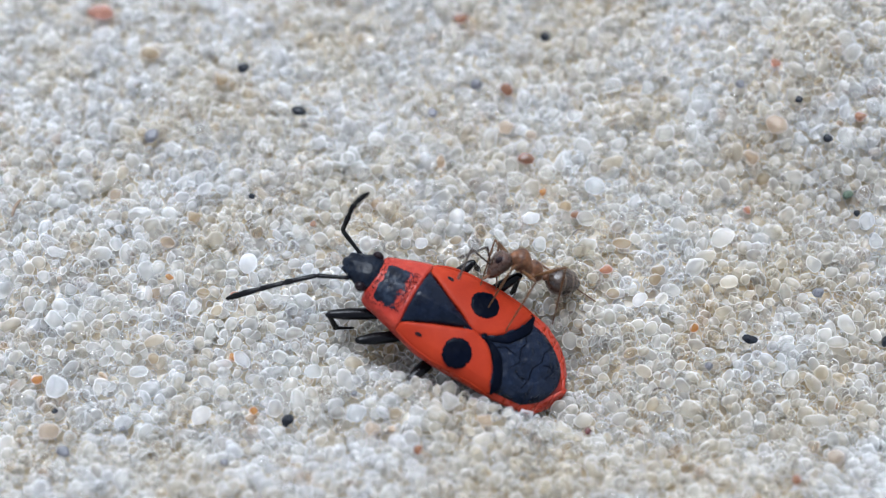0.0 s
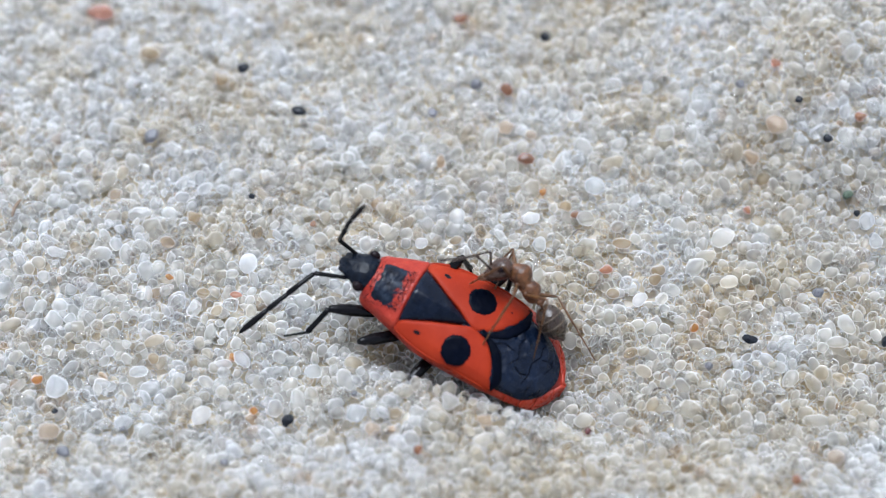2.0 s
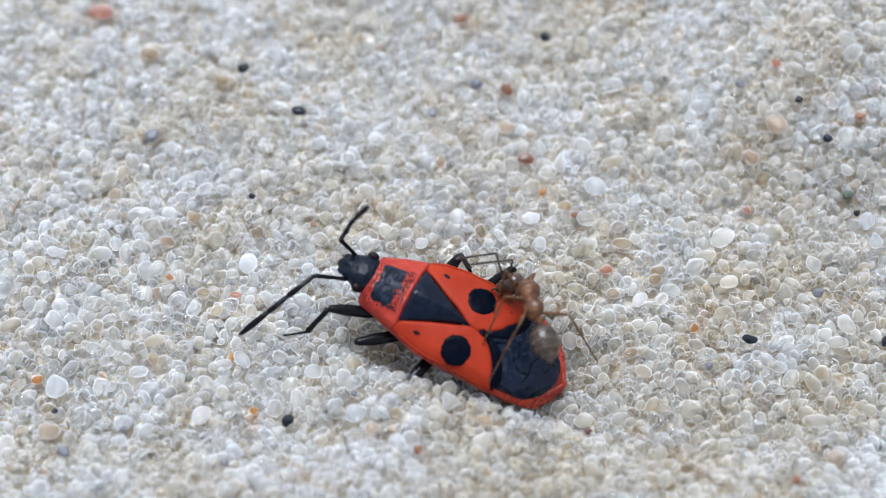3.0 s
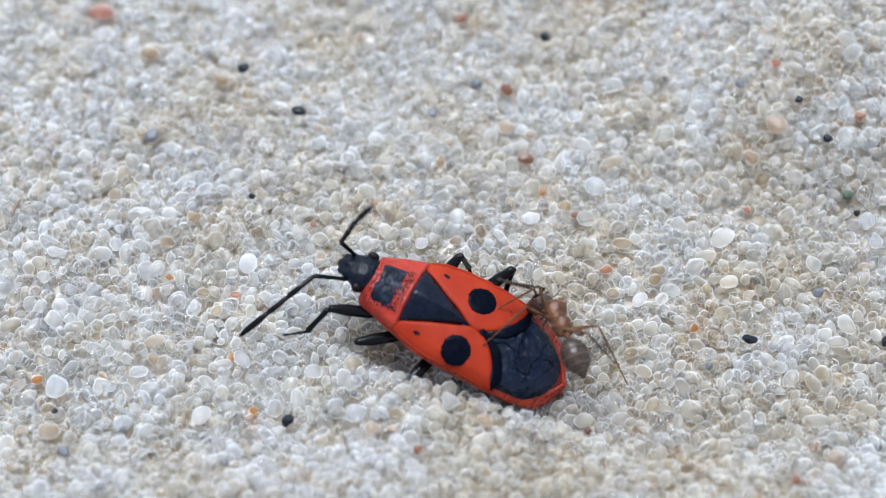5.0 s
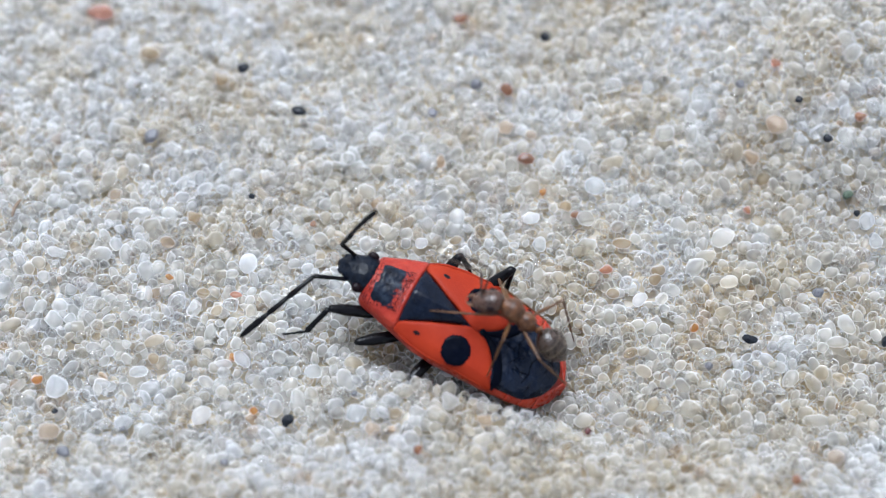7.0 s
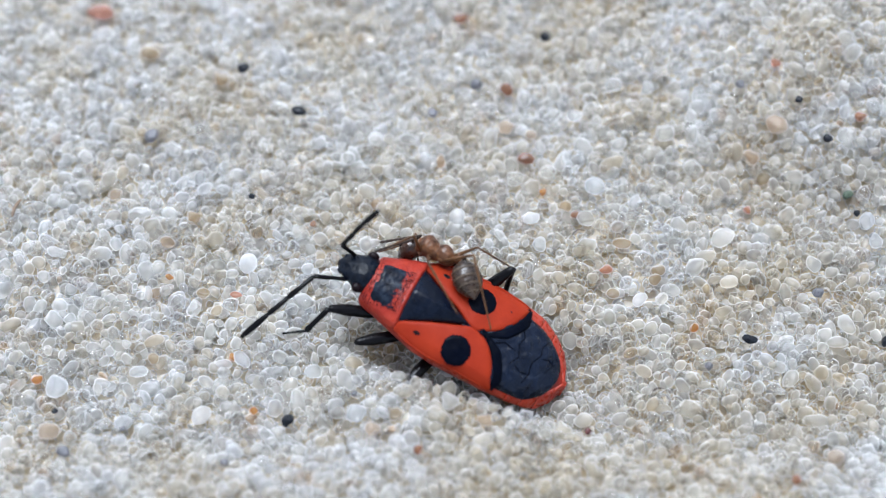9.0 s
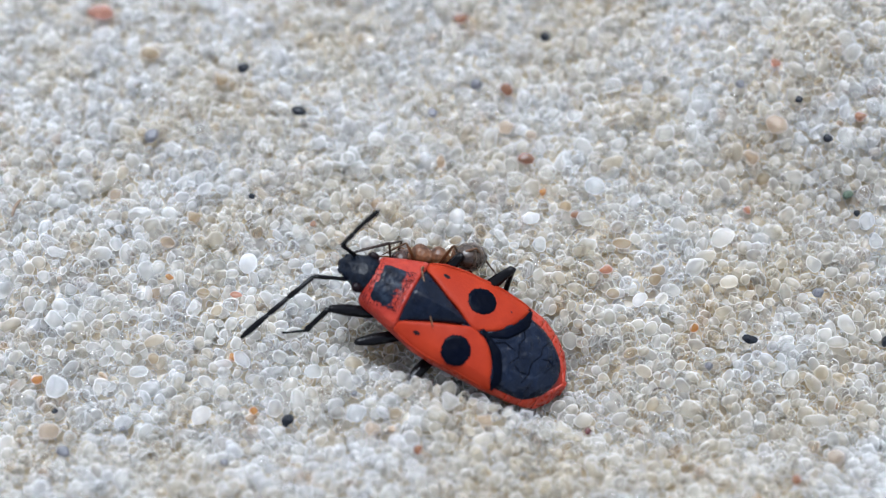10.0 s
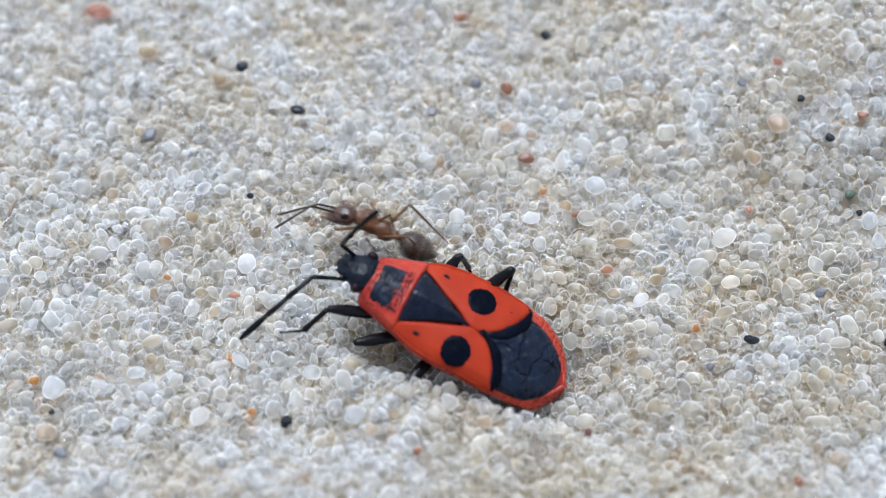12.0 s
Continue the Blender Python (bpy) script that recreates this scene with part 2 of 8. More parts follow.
def plate(outline, centre, height, lift, thick, rows=8, crown=0.0):
    """A shell plate that follows the back: outline in (x, y), star-shaped about centre, with a turned-down rim."""
    bm = bmesh.new()
    cx, cy = centre
    loops = []
    for r in range(1, rows + 1):
        f = r / rows
        loop = []
        for x, y in outline:
            px, py = cx + (x - cx) * f, cy + (y - cy) * f
            edge = max(0.0, f - 0.9) / 0.1
            loop.append((px, py, height(px, py) + lift + crown * (1 - f * f) - 0.35 * thick * edge))
        loops.append(loop)
    loops.append([(cx + (x - cx) * 1.004, cy + (y - cy) * 1.004, height(x, y) + lift - thick) for x, y in outline])
    made = rings(bm, loops, caps=False)
    first = made[0]
    c = bm.verts.new((cx, cy, height(cx, cy) + lift + crown))
    inner = [f.verts[0] for f in first]
    for i in range(len(inner)):
        bm.faces.new((c, inner[i], inner[(i + 1) % len(inner)]))
    return bm


# ---- the sand ----
BUG_AT = Vector((1.04, -4.26, 1.8))
ALONG = Vector((-0.901, 0.433))
ACROSS = Vector((0.433, 0.901))


def swell(x, y):
    """Broad rises of the sand: a bank before the bug and a slope on the far side."""
    def ease(u):
        u = min(1.0, max(0.0, u))
        return u * u * (3 - 2 * u)
    return 1.4 * ease((-7.6 - y) / 4.5) + 2.4 * ease((x - 2) / 15) * ease((y + 1) / 12)


def sand_height(x, y):
    """Height of the sand in millimetres: gentle hummocks and the hollow in which the bug sits."""
    s = (x - BUG_AT.x) * ALONG.x + (y - BUG_AT.y) * ALONG.y
    w = (x - BUG_AT.x) * ACROSS.x + (y - BUG_AT.y) * ACROSS.y
    z = 0.35 * noise.noise(Vector((x * 0.11, y * 0.11, 0.3))) + 0.16 * noise.noise(Vector((x * 0.35, y * 0.35, 5.1)))
    fade = math.exp(-((s * 0.5) ** 2 + w * w) / 60)
    z *= 1 - 0.6 * fade
    edge = -2.58 + 0.02 * max(0.0, 1.5 - s) ** 2
    rise = min(1.0, max(0.0, (edge + 0.42 - w) / 0.5))
    rise = rise * rise * (3 - 2 * rise)
    z -= (1 - rise) * 1.5 * math.exp(-((s + 0.3) / 4.7) ** 4 - (abs(w - 0.1) / (2.3 if w > 0 else 3.2)) ** 4)
    z -= 0.1 * (1 - rise) * math.exp(-((s - 3.4) / 2.0) ** 2 - ((w + 2.3) / 1.2) ** 2)
    crest = 1.0 * (1.0 if s < 0.8 else math.exp(-((s - 0.8) / 3.2) ** 2)) * math.exp(-(min(0, s + 2.6) / 1.7) ** 2)
    z += rise * crest * (0.45 + 0.55 * math.exp(-((edge - w) / 3.5) ** 2))
    return z + swell(x, y)


X0, X1, Y0, Y1 = -23.0, 23.0, -16.0, 19.0


def build_ground():
    """One sheet out to the horizon, fine where the shot is."""
    xs = sorted([X0 + 0.5 * i for i in range(93)] + [sign * d for d in (40, 90, 250, 900, 5e3, 3e4, 2e5) for sign in (-1, 1)])
    ys = sorted([Y0 + 0.5 * i for i in range(71)] + [sign * d for d in (40, 90, 250, 900, 5e3, 3e4, 2e5) for sign in (-1, 1)])
    bm = bmesh.new()
    grid = []
    for y in ys:
        row = []
        for x in xs:
            inside = X0 <= x <= X1 and Y0 <= y <= Y1
            z = sand_height(x, y) - 0.30 if inside else (0.05 if max(abs(x), abs(y)) > 35 else -0.2)
            row.append(bm.verts.new((x, y, z)))
        grid.append(row)
    for j in range(len(ys) - 1):
        for i in range(len(xs) - 1):
            bm.faces.new((grid[j][i], grid[j][i + 1], grid[j + 1][i + 1], grid[j + 1][i]))
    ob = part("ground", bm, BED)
    return tagged(ob, "pale quartz sand surface with a shallow hollow", "sand", kind="structure")


def ball(sub):
    bm = bmesh.new()
    bmesh.ops.create_icosphere(bm, subdivisions=sub, radius=1)
    v = np.array([x.co[:] for x in bm.verts])
    f = np.array([[x.index for x in face.verts] for face in bm.faces])
    bm.free()
    return v, f


def grain_shape(rng, v):
    """A worn quartz grain: a lumpy, slightly faceted pebble of unit size."""
    out = v.copy()
    for _ in range(8):
        d = rng.normal(size=3)
        d /= np.linalg.norm(d)
        cut = rng.uniform(0.62, 0.96)
        over = np.maximum(0, out @ d - cut)
        out -= 0.9 * over[:, None] * d
    d = rng.normal(size=3)
    d /= np.linalg.norm(d)
    out *= (1 + 0.10 * np.sin(3.1 * (v @ d) + rng.uniform(0, 6)))[:, None]
    return out * np.array([rng.uniform(1.0, 1.4), rng.uniform(0.85, 1.08), rng.uniform(0.7, 0.95)])


def turn_matrix(rng):
    q = rng.normal(size=4)
    q /= np.linalg.norm(q)
    w, x, y, z = q
    return np.array([[1 - 2 * (y * y + z * z), 2 * (x * y - z * w), 2 * (x * z + y * w)],
                     [2 * (x * y + z * w), 1 - 2 * (x * x + z * z), 2 * (y * z - x * w)],
                     [2 * (x * z - y * w), 2 * (y * z + x * w), 1 - 2 * (x * x + y * y)]])


SHAPE_RNG = np.random.default_rng(4)
BALL_V, BALL_F = ball(2)
SHAPES = [grain_shape(SHAPE_RNG, BALL_V) for _ in range(40)]
FINE_V, FINE_F = ball(3)


def grain_mesh(name, shape, faces, mat):
    me = bpy.data.meshes.new(name)
    me.from_pydata([tuple(p) for p in shape * MM], [], [tuple(int(i) for i in f) for f in faces])
    for p in me.polygons:
        p.use_smooth = True
    me.materials.append(mat)
    return me


def scatter(rng, spacing, depth, size):
    """Grain places and radii of one layer, kept clear of the marked grains."""
    out = []
    nx, ny = int((X1 - X0) / spacing), int((Y1 - Y0) / spacing)
    for j in range(ny):
        for i in range(nx):
            x = X0 + (i + 0.5 * (j % 2) + rng.uniform(-0.42, 0.42)) * spacing
            y = Y0 + (j + rng.uniform(-0.42, 0.42)) * spacing
            # the view narrows towards the camera
            if abs(x) > 18.9 + 0.10 * (y + 5) or y < -13.6 or y > 15.5:
                continue
            r = size * math.exp(rng.normal() * 0.27)
            out.append((x, y, sand_height(x, y) - depth + rng.uniform(-0.10, 0.10), min(r, size * 1.75)))
    return out


# ---- the firebug ----
BASE = 2.0


def back(x, y):
    """Height of the bug's back over its belly plane."""
    top = BASE + float(np.interp(x, (-4.3, -3.4, -2.4, -1.4, 0, 2.4, 3.4, 4.3, 5.0), (-1.25, -0.85, -0.42, -0.16, 0, 0.02, -0.12, -0.42, -0.6)))
    w = max(0.2, half_width(x))
    q = min(1.2, abs(y) / w)
    return top - 0.52 * q ** 2.6


def half_width(x):
    return float(np.interp(x, (-4.2, -4.05, -3.7, -3.2, -2.5, -1.6, -0.5, 0.3, 1.0, 1.8, 2.55, 3.4, 4.25),
                           (0.25, 0.72, 1.22, 1.62, 1.94, 2.10, 2.14, 2.10, 1.97, 1.74, 1.47, 1.24, 0.98)))


def mirrored(points, side):
    pts = [(x, y * side) for x, y in points]
    return pts if side > 0 else pts[::-1]


def ragged(outline, amount, seed):
    rnd = random.Random(seed)
    cx, cy = (sum(p[i] for p in outline) / len(outline) for i in (0, 1))
    return [(cx + (x - cx) * (1 + rnd.uniform(-amount, amount)), cy + (y - cy) * (1 + rnd.uniform(-amount, amount))) for x, y in outline]


def build_bug():
    bug = tagged(new("firebug"), "red and black firebug crouching in a hollow in the sand", "insect")
    # abdomen: the soft body below the wings
    bm = bmesh.new()
    xs = [-4.15, -4.0, -3.7, -3.2, -2.5, -1.6, -0.5, 0.5, 1.5, 2.4, 3.2, 3.9]
    spindle(bm, [(x, max(0.12, half_width(x) - 0.05), 0.5 * max(0.25, back(x, 0) - 0.42 - 0.25) + 0.05,
                  0.5 * (back(x, 0) - 0.42 + 0.25)) for x in xs], 24)
    abdomen = part("abdomen", bm, BELLY, bug, "dark red underside of the body")
    # the red margin, a plate for each body ring
    for side in (1, -1):
        cuts = [1.6, 0.75, -0.1, -0.95, -1.75, -2.45, -3.05, -3.55, -3.95, -4.28]
        for a, b in zip(cuts, cuts[1:]):
            bm = bmesh.new()
            loops = []
            for k in range(7):
                x = a - 0.012 + (b + 0.012 - a) * k / 6
                w = half_width(x)
                z = back(x, w) - 0.1
                out = w + 0.08 - 0.012 * (k in (0, 6))
                inn = max(0.0, w - 0.55)
                mid = (w + inn) / 2
                loops.append([(x, side * y, zz) for y, zz in ((inn, back(x, inn) - 0.14), (mid, back(x, mid) - 0.12), (w, z + 0.02),
                                                               (out, z - 0.10), (out - 0.05, z - 0.26), (mid, z - 0.40), (inn, z - 0.42))])
            rings(bm, loops)
            part("margin_plate", bm, RED_EDGE, abdomen)
    # membrane of the wings, black and wrinkled
    outline = smooth_loop([(0.35, 0.0), (-0.4, 0.75), (-1.2, 1.70), (-2.0, 1.74), (-2.8, 1.52), (-3.35, 1.15), (-3.72, 0.68), (-3.88, 0.0),
                           (-3.70, -0.62), (-3.32, -1.04), (-2.8, -1.38), (-2.0, -1.62), (-1.2, -1.64), (-0.4, -0.75)], 6)
    membrane = part("wing_membrane", plate(outline, (-2.2, 0), lambda x, y: back(x, y)
                    + 0.09 * noise.noise(Vector((x * 1.7, y * 1.7, 3))) + 0.05 * noise.noise(Vector((x * 4, y * 4, 7))), -0.02, 0.15, 30),
                    BLACK_MEMBRANE, bug, "wrinkled blue-black wing membrane")
    # thin strips in a darker black paint the shade in the membrane's creases
    crease_lines = [[(-2.72, 0.98), (-2.82, 0.5), (-2.72, 0.05), (-2.92, -0.4), (-2.84, -0.75), (-2.98, -1.15)],
             [(-1.95, 0.62), (-2.2, 0.12), (-2.0, -0.35), (-2.08, -0.7), (-1.78, -1.2)], [(-3.32, 0.15), (-3.46, -0.25), (-3.36, -0.62)],
             [(-1.0, 0.2), (-1.5, -0.12), (-2.0, -0.02)], [(-2.2, 0.5), (-2.5, 0.62), (-2.8, 0.5)], [(-3.0, -0.3), (-3.25, -0.42), (-3.6, -0.3)]]
    for path in crease_lines:
        bm = bmesh.new()
        loops = []
        pts = [(*p, 0) for p in path]
        fine = [Vector(pts[0]).lerp(Vector(pts[0]), 0)]
        for p, q in zip(pts, pts[1:]):
            fine += [Vector(p).lerp(Vector(q), k / 4) for k in range(1, 5)]
        for k, p in enumerate(fine):
            d = (fine[min(k + 1, len(fine) - 1)] - fine[max(k - 1, 0)]).normalized()
            n = Vector((-d.y, d.x, 0))
            r = 0.024 if 0 < k < len(fine) - 1 else 0.008
            z = back(p.x, p.y) + 0.09 * noise.noise(Vector((p.x * 1.7, p.y * 1.7, 3))) + 0.05 * noise.noise(Vector((p.x * 4, p.y * 4, 7))) - 0.022
            loops.append([tuple(p + n * r * math.cos(a) + Vector((0, 0, z + r * math.sin(a)))) for a in (0, 1.05, 2.1, 3.14, 4.7)])
        rings(bm, loops)
        part("vein", bm, BLACK, membrane)
    # leathery fore wings with their spots
    for side in (1, -1):
        inner = 0.04 if side > 0 else -0.04
        corium = [(2.52, 1.44), (2.2, 1.58), (1.75, 1.74), (1.0, 1.97), (0.3, 2.10), (-0.5, 2.14), (-1.2, 2.13), (-1.85, 2.02), (-1.78, 1.72),
                  (-1.66, 1.30), (-1.45, 0.90), (-1.15, 0.50), (-0.80, 0.20), (-0.35, inner), (0.0, inner + 0.02), (0.6, 0.32), (1.3, 0.62), (2.0, 0.94),
                  (2.46, 1.16)]
        outline = smooth_loop(mirrored(corium, side), 4)
        lift = 0.05 if side > 0 else 0.03
        wing = part("fore_wing", plate(outline, (0.2, 1.1 * side), back, lift, 0.14, 14), RED, bug, "orange-red leathery wing with a black spot")
        for (cx, cy, rx, ry, name) in ((0.02, 1.13, 0.60, 0.60, "black_spot"), (1.66, 1.27, 0.15, 0.075, "small_spot")):
            ring = [(cx + rx * math.cos(2 * math.pi * i / 80), side * (cy + ry * math.sin(2 * math.pi * i / 80))) for i in range(80)]
            part(name, plate(ragged(mirrored(ring, 1), 0.05, 3 + side), (cx, cy * side), back, lift + 0.006, 0.02, 4), BLACK if rx > 0.3 else EYE_MAT, wing)
        # black rolled band behind the red part
        path = smooth_loop(mirrored([(-1.70, 1.92), (-1.80, 1.62), (-1.70, 1.24), (-1.50, 0.86), (-1.20, 0.46), (-0.86, 0.16), (-0.45, 0.02)], 1), 5)[:31]
        band = bmesh.new()
        loops = []
        for k, (x, y) in enumerate(path):
            (xa, ya), (xb, yb) = path[max(0, k - 1)], path[min(30, k + 1)]
            d = Vector((xb - xa, yb - ya, 0)).normalized()
            n = Vector((d.y, -d.x, 0)) if d.x > 0 else Vector((-d.y, d.x, 0))
            if n.x > 0:
                n = -n
            r = 0.20 * min(1.0, 0.08 + k / 9, 0.08 + (30 - k) / 12)
            c = Vector((x, y, 0)) + n * r * 0.7
            loops.append([(c.x + n.x * r * math.cos(a), side * (c.y + n.y * r * math.cos(a)), back(c.x, c.y) + 0.012 + 0.22 * r * math.sin(a))
                          for a in (0, 0.6, 1.2, 1.9, 2.5, 3.14, 4.2, 5.2)])
        rings(band, loops)
        part("black_band", band, BLACK, wing)
        edge = bmesh.new()
        loops = []
        for k in range(25):
            x = 2.45 - 4.3 * k / 24
            y, r = half_width(x) - 0.02, 0.05 * min(1, 0.3 + k / 4, 0.3 + (24 - k) / 4)
            z = back(x, y) + lift - 0.02
            loops.append([(x, side * (y + r * math.cos(a)), z + r * math.sin(a)) for a in (0, 0.9, 1.8, 2.7, 3.6, 4.5, 5.4)])
        rings(edge, loops)
        part("wing_edge", edge, RED, wing)
    # scutellum
    tri = [(2.56, 0.0), (2.55, 0.6), (2.50, 1.12), (2.38, 1.10), (1.7, 0.74), (0.9, 0.36), (0.15, 0.05), (0.02, 0.0)]
    tri = tri + [(x, -y) for x, y in tri[-2:0:-1]]
    part("scutellum", plate([(a[0] * (1 - k / 4) + b[0] * k / 4, a[1] * (1 - k / 4) + b[1] * k / 4) for a, b in zip(tri, tri[1:] + tri[:1]) for k in range(4)],
                            (1.7, 0), lambda x, y: back(x, y) + 0.32 * max(0, 1 - abs(y) / max(0.1, 0.47 * x)) * min(1, max(0, x)), 0.035, 0.12, 12),
         BLACK_FOLD, bug, "blue-black triangular scutellum")
    # pronotum: red shield with a pitted rim and a black middle
    def shield(x, y):
        rim = 0.07 * math.exp(-((x - 4.12) / 0.14) ** 2) + 0.05 * math.exp(-((abs(y) - half_width(x) + 0.1) / 0.13) ** 2)
        hump = 0.10 * math.exp(-((x - 3.45) / 0.38) ** 2 - ((abs(y) - 0.38) / 0.36) ** 2)
        return back(x, y) + rim + hump + 0.05
    outline = smooth_loop([(4.28, 0), (4.30, 0.5), (4.26, 0.86), (4.05, 1.06), (3.4, 1.25), (2.9, 1.40), (2.58, 1.47), (2.48, 1.30), (2.52, 0.7), (2.52, 0),
                           (2.52, -0.7), (2.48, -1.30), (2.58, -1.47), (2.9, -1.40), (3.4, -1.25), (4.05, -1.06), (4.26, -0.86), (4.30, -0.5)], 5)
    pronotum = part("pronotum", plate(outline, (3.4, 0), shield, 0.02, 0.35, 16), RED_PITTED, bug, "red pitted neck shield with a black middle")
    ring = smooth_loop([(3.93, 0.0), (3.98, 0.42), (3.95, 0.74), (3.72, 0.88), (3.25, 0.92), (2.86, 0.86), (2.70, 0.5), (2.74, 0.2), (2.69, 0.0), (2.72, -0.3), (2.70, -0.55), (2.88, -0.84),
                        (3.25, -0.92), (3.72, -0.88), (3.95, -0.74), (3.98, -0.42)], 5)
    part("black_patch", plate(ragged(ring, 0.06, 8), (3.45, 0), shield, 0.028, 0.03, 12), PIGMENT, pronotum)
    rnd = random.Random(5)
    pits = bmesh.new()
    for k in range(620):
        if k < 110:
            x, y = rnd.uniform(4.0, 4.16), rnd.uniform(-0.95, 0.95)
        elif k < 530:
            x, y = 2.66 + 0.30 * rnd.random() ** 0.5, rnd.uniform(-1.0, 1.0)
        else:
            x = rnd.uniform(3.0, 4.0)
            y = rnd.choice((-1, 1)) * rnd.uniform(0.86, 1.02)
        r, z = rnd.uniform(0.007, 0.022) if 110 <= k < 530 else rnd.uniform(0.010, 0.024), shield(x, y) + 0.030
        c = pits.verts.new((x, y, z + 0.004))
        loop = [pits.verts.new((x + r * math.cos(a * 1.047), y + r * math.sin(a * 1.047), z)) for a in range(6)]
        for i in range(6):
            pits.faces.new((c, loop[i], loop[(i + 1) % 6]))
    tagged(part("pits", pits, BLACK, pronotum), kind="stuff")
    # head
    bm = bmesh.new()
    hz = BASE - 0.72
    spindle(bm, [(3.9, 0.62, 0.42, hz), (4.2, 0.78, 0.46, hz), (4.45, 0.78, 0.45, hz), (4.62, 0.70, 0.43, hz - 0.01), (4.78, 0.60, 0.40, hz - 0.03), (4.9, 0.58, 0.37, hz - 0.06),
                 (5.04, 0.50, 0.34, hz - 0.08), (5.2, 0.44, 0.29, hz - 0.12), (5.34, 0.38, 0.22, hz - 0.16), (5.44, 0.24, 0.11, hz - 0.2)], 24)
    for v in bm.verts:
        lobe = 0.07 * math.cos(2 * math.pi * v.co.y / 0.42) * max(0, v.co.x - 4.5)
        v.co.x += lobe if v.co.x > 5.0 else 0
        if v.co.z > hz:
            v.co.z += 0.5 * lobe + 0.04 * noise.noise(Vector((v.co.x * 5, v.co.y * 5, 2)))
    bm.transform(Matrix.Translation((0.14, -0.04, 0.05)))
    head = part("head", bm, BLACK_BLOOM, bug, "matt black head")
    for side in (1, -1):
        bm = bmesh.new()
        bmesh.ops.create_uvsphere(bm, u_segments=16, v_segments=10, radius=0.21)
        bm.transform(Matrix.Translation((4.52, 0.72 * side - 0.04, hz + 0.19)) @ Matrix.Diagonal((1.1, 0.9, 1.0, 1)))
        part("eye", bm, EYE_MAT, head)
        bm = bmesh.new()
        spindle(bm, [(0, 0.13, 0.13, 0), (0.22, 0.12, 0.12, 0), (0.27, 0.07, 0.07, 0)], 10)
        bm.transform(Matrix.Translation((4.92, 0.36 * side, hz + 0.02)) @ Matrix.Rotation(0.6 * side, 4, "Z"))
        part("feeler_socket", bm, BLACK, head)
    bm = bmesh.new()
    spindle(bm, [(-1.9, 0.05, 0.05, 0.55), (-0.6, 0.07, 0.07, 0.42), (0.25, 0.08, 0.08, 0.3), (0.4, 0.05, 0.05, 0.3)], 8)
    bm.transform(Matrix.Translation((4.9, 0, hz - 0.75)))
    part("beak", bm, BLACK_LEG, head)
    # feelers and legs, each hinged at its root
    limbs = {}
    for side, tag in ((1, "L"), (-1, "R")):
        feeler = part("feeler", limb_mesh(1.3, [(0, 0.05), (0.04, 0.09), (0.2, 0.075), (0.85, 0.095), (0.97, 0.10), (1, 0.05)], 9, 14, 1), BLACK_LEG, bug)
        bm = limb_mesh(3.7 if side > 0 else 2.6, [(0, 0.061), (0.02, 0.098), (0.20, 0.098), (0.33, 0.122), (0.345, 0.073), (0.36, 0.091), (0.52, 0.104), (0.60, 0.116), (0.615, 0.067),
                             (0.63, 0.098), (0.75, 0.128), (0.9, 0.122), (0.98, 0.073), (1, 0.024)], 9, 40, 2)
        for v in bm.verts:
            v.co.z -= 0.045 * v.co.x ** 2 - 0.16 * v.co.x
            if side < 0:
                hook = 0.42 * max(0.0, v.co.x / 2.6 - 0.5) ** 1.5 / 0.354 - 0.14 * v.co.x / 2.6
                v.co.y -= 0.82 * hook
                v.co.z += 0.72 * hook
        tip = part("feeler_tip", bm, BLACK_LEG, feeler)
        limbs["A" + tag] = (feeler, tip)
        for key, f, t in (("F", 2.3, 2.05), ("M", 1.96, 2.4), ("H", 2.65, 3.0)) if side < 0 else (("F", 2.3, 2.05), ("M", 2.2, 2.4), ("H", 1.7, 1.6)):
            leg = part("leg", limb_mesh(f, [(0, 0.12), (0.05, 0.18), (0.3, 0.24), (0.7, 0.24), (0.9, 0.18), (0.97, 0.15), (1, 0.11)], 12, 16, 3), BLACK_LEG, bug)
            s = 0.62
            bm = limb_mesh(t * s, [(0, 0.06), (0.03, 0.13), (0.15, 0.11), (0.7, 0.105), (0.95, 0.13), (1, 0.08)], 10, 40, 4)
            foot = limb_mesh(t * (1 - s), [(0, 0.03), (0.04, 0.075), (0.40, 0.07), (0.44, 0.04), (0.48, 0.06), (0.62, 0.06), (0.66, 0.035), (0.7, 0.05), (0.93, 0.065), (1, 0.02)], 8, 16, 5)
            for dy in (-0.05, 0.05):
                v = [foot.verts.new(p) for p in ((t * (1 - s) * 0.95, dy * 0.5 - 0.015, 0), (t * (1 - s) * 0.95, dy * 0.5 + 0.015, 0), (t * (1 - s) * 0.95, dy * 0.5, 0.03), (t * (1 - s) * 1.03, dy * 2.2, -0.05))]
                for i in ((0, 1, 3), (1, 2, 3), (2, 0, 3)):
                    foot.faces.new([v[j] for j in i])
            bend = 0.35
            foot.transform(Matrix.Translation((t * s - 0.03, 0, 0)) @ Matrix.Rotation(-bend, 4, "Y"))
            tmp = bpy.data.meshes.new("tmp")
            foot.to_mesh(tmp)
            foot.free()
            bm.from_mesh(tmp)
            bpy.data.meshes.remove(tmp)
            bm.transform(Matrix.Rotation(0.36 * bend, 4, "Y"))
            if key + tag == "FL":
                toe = [v for v in bm.verts if v.co.x > t * s]
                for v in toe:
                    v.co.y -= 0.75 * (v.co.x - t * s)
                bm.transform(Matrix.Rotation(0.27, 4, "Z"))
            limbs[key + tag] = (leg, part("shin", bm, BLACK_LEG, leg))
    return bug, limbs


# ---- the ant ----
ANT_SIZE = 1.18


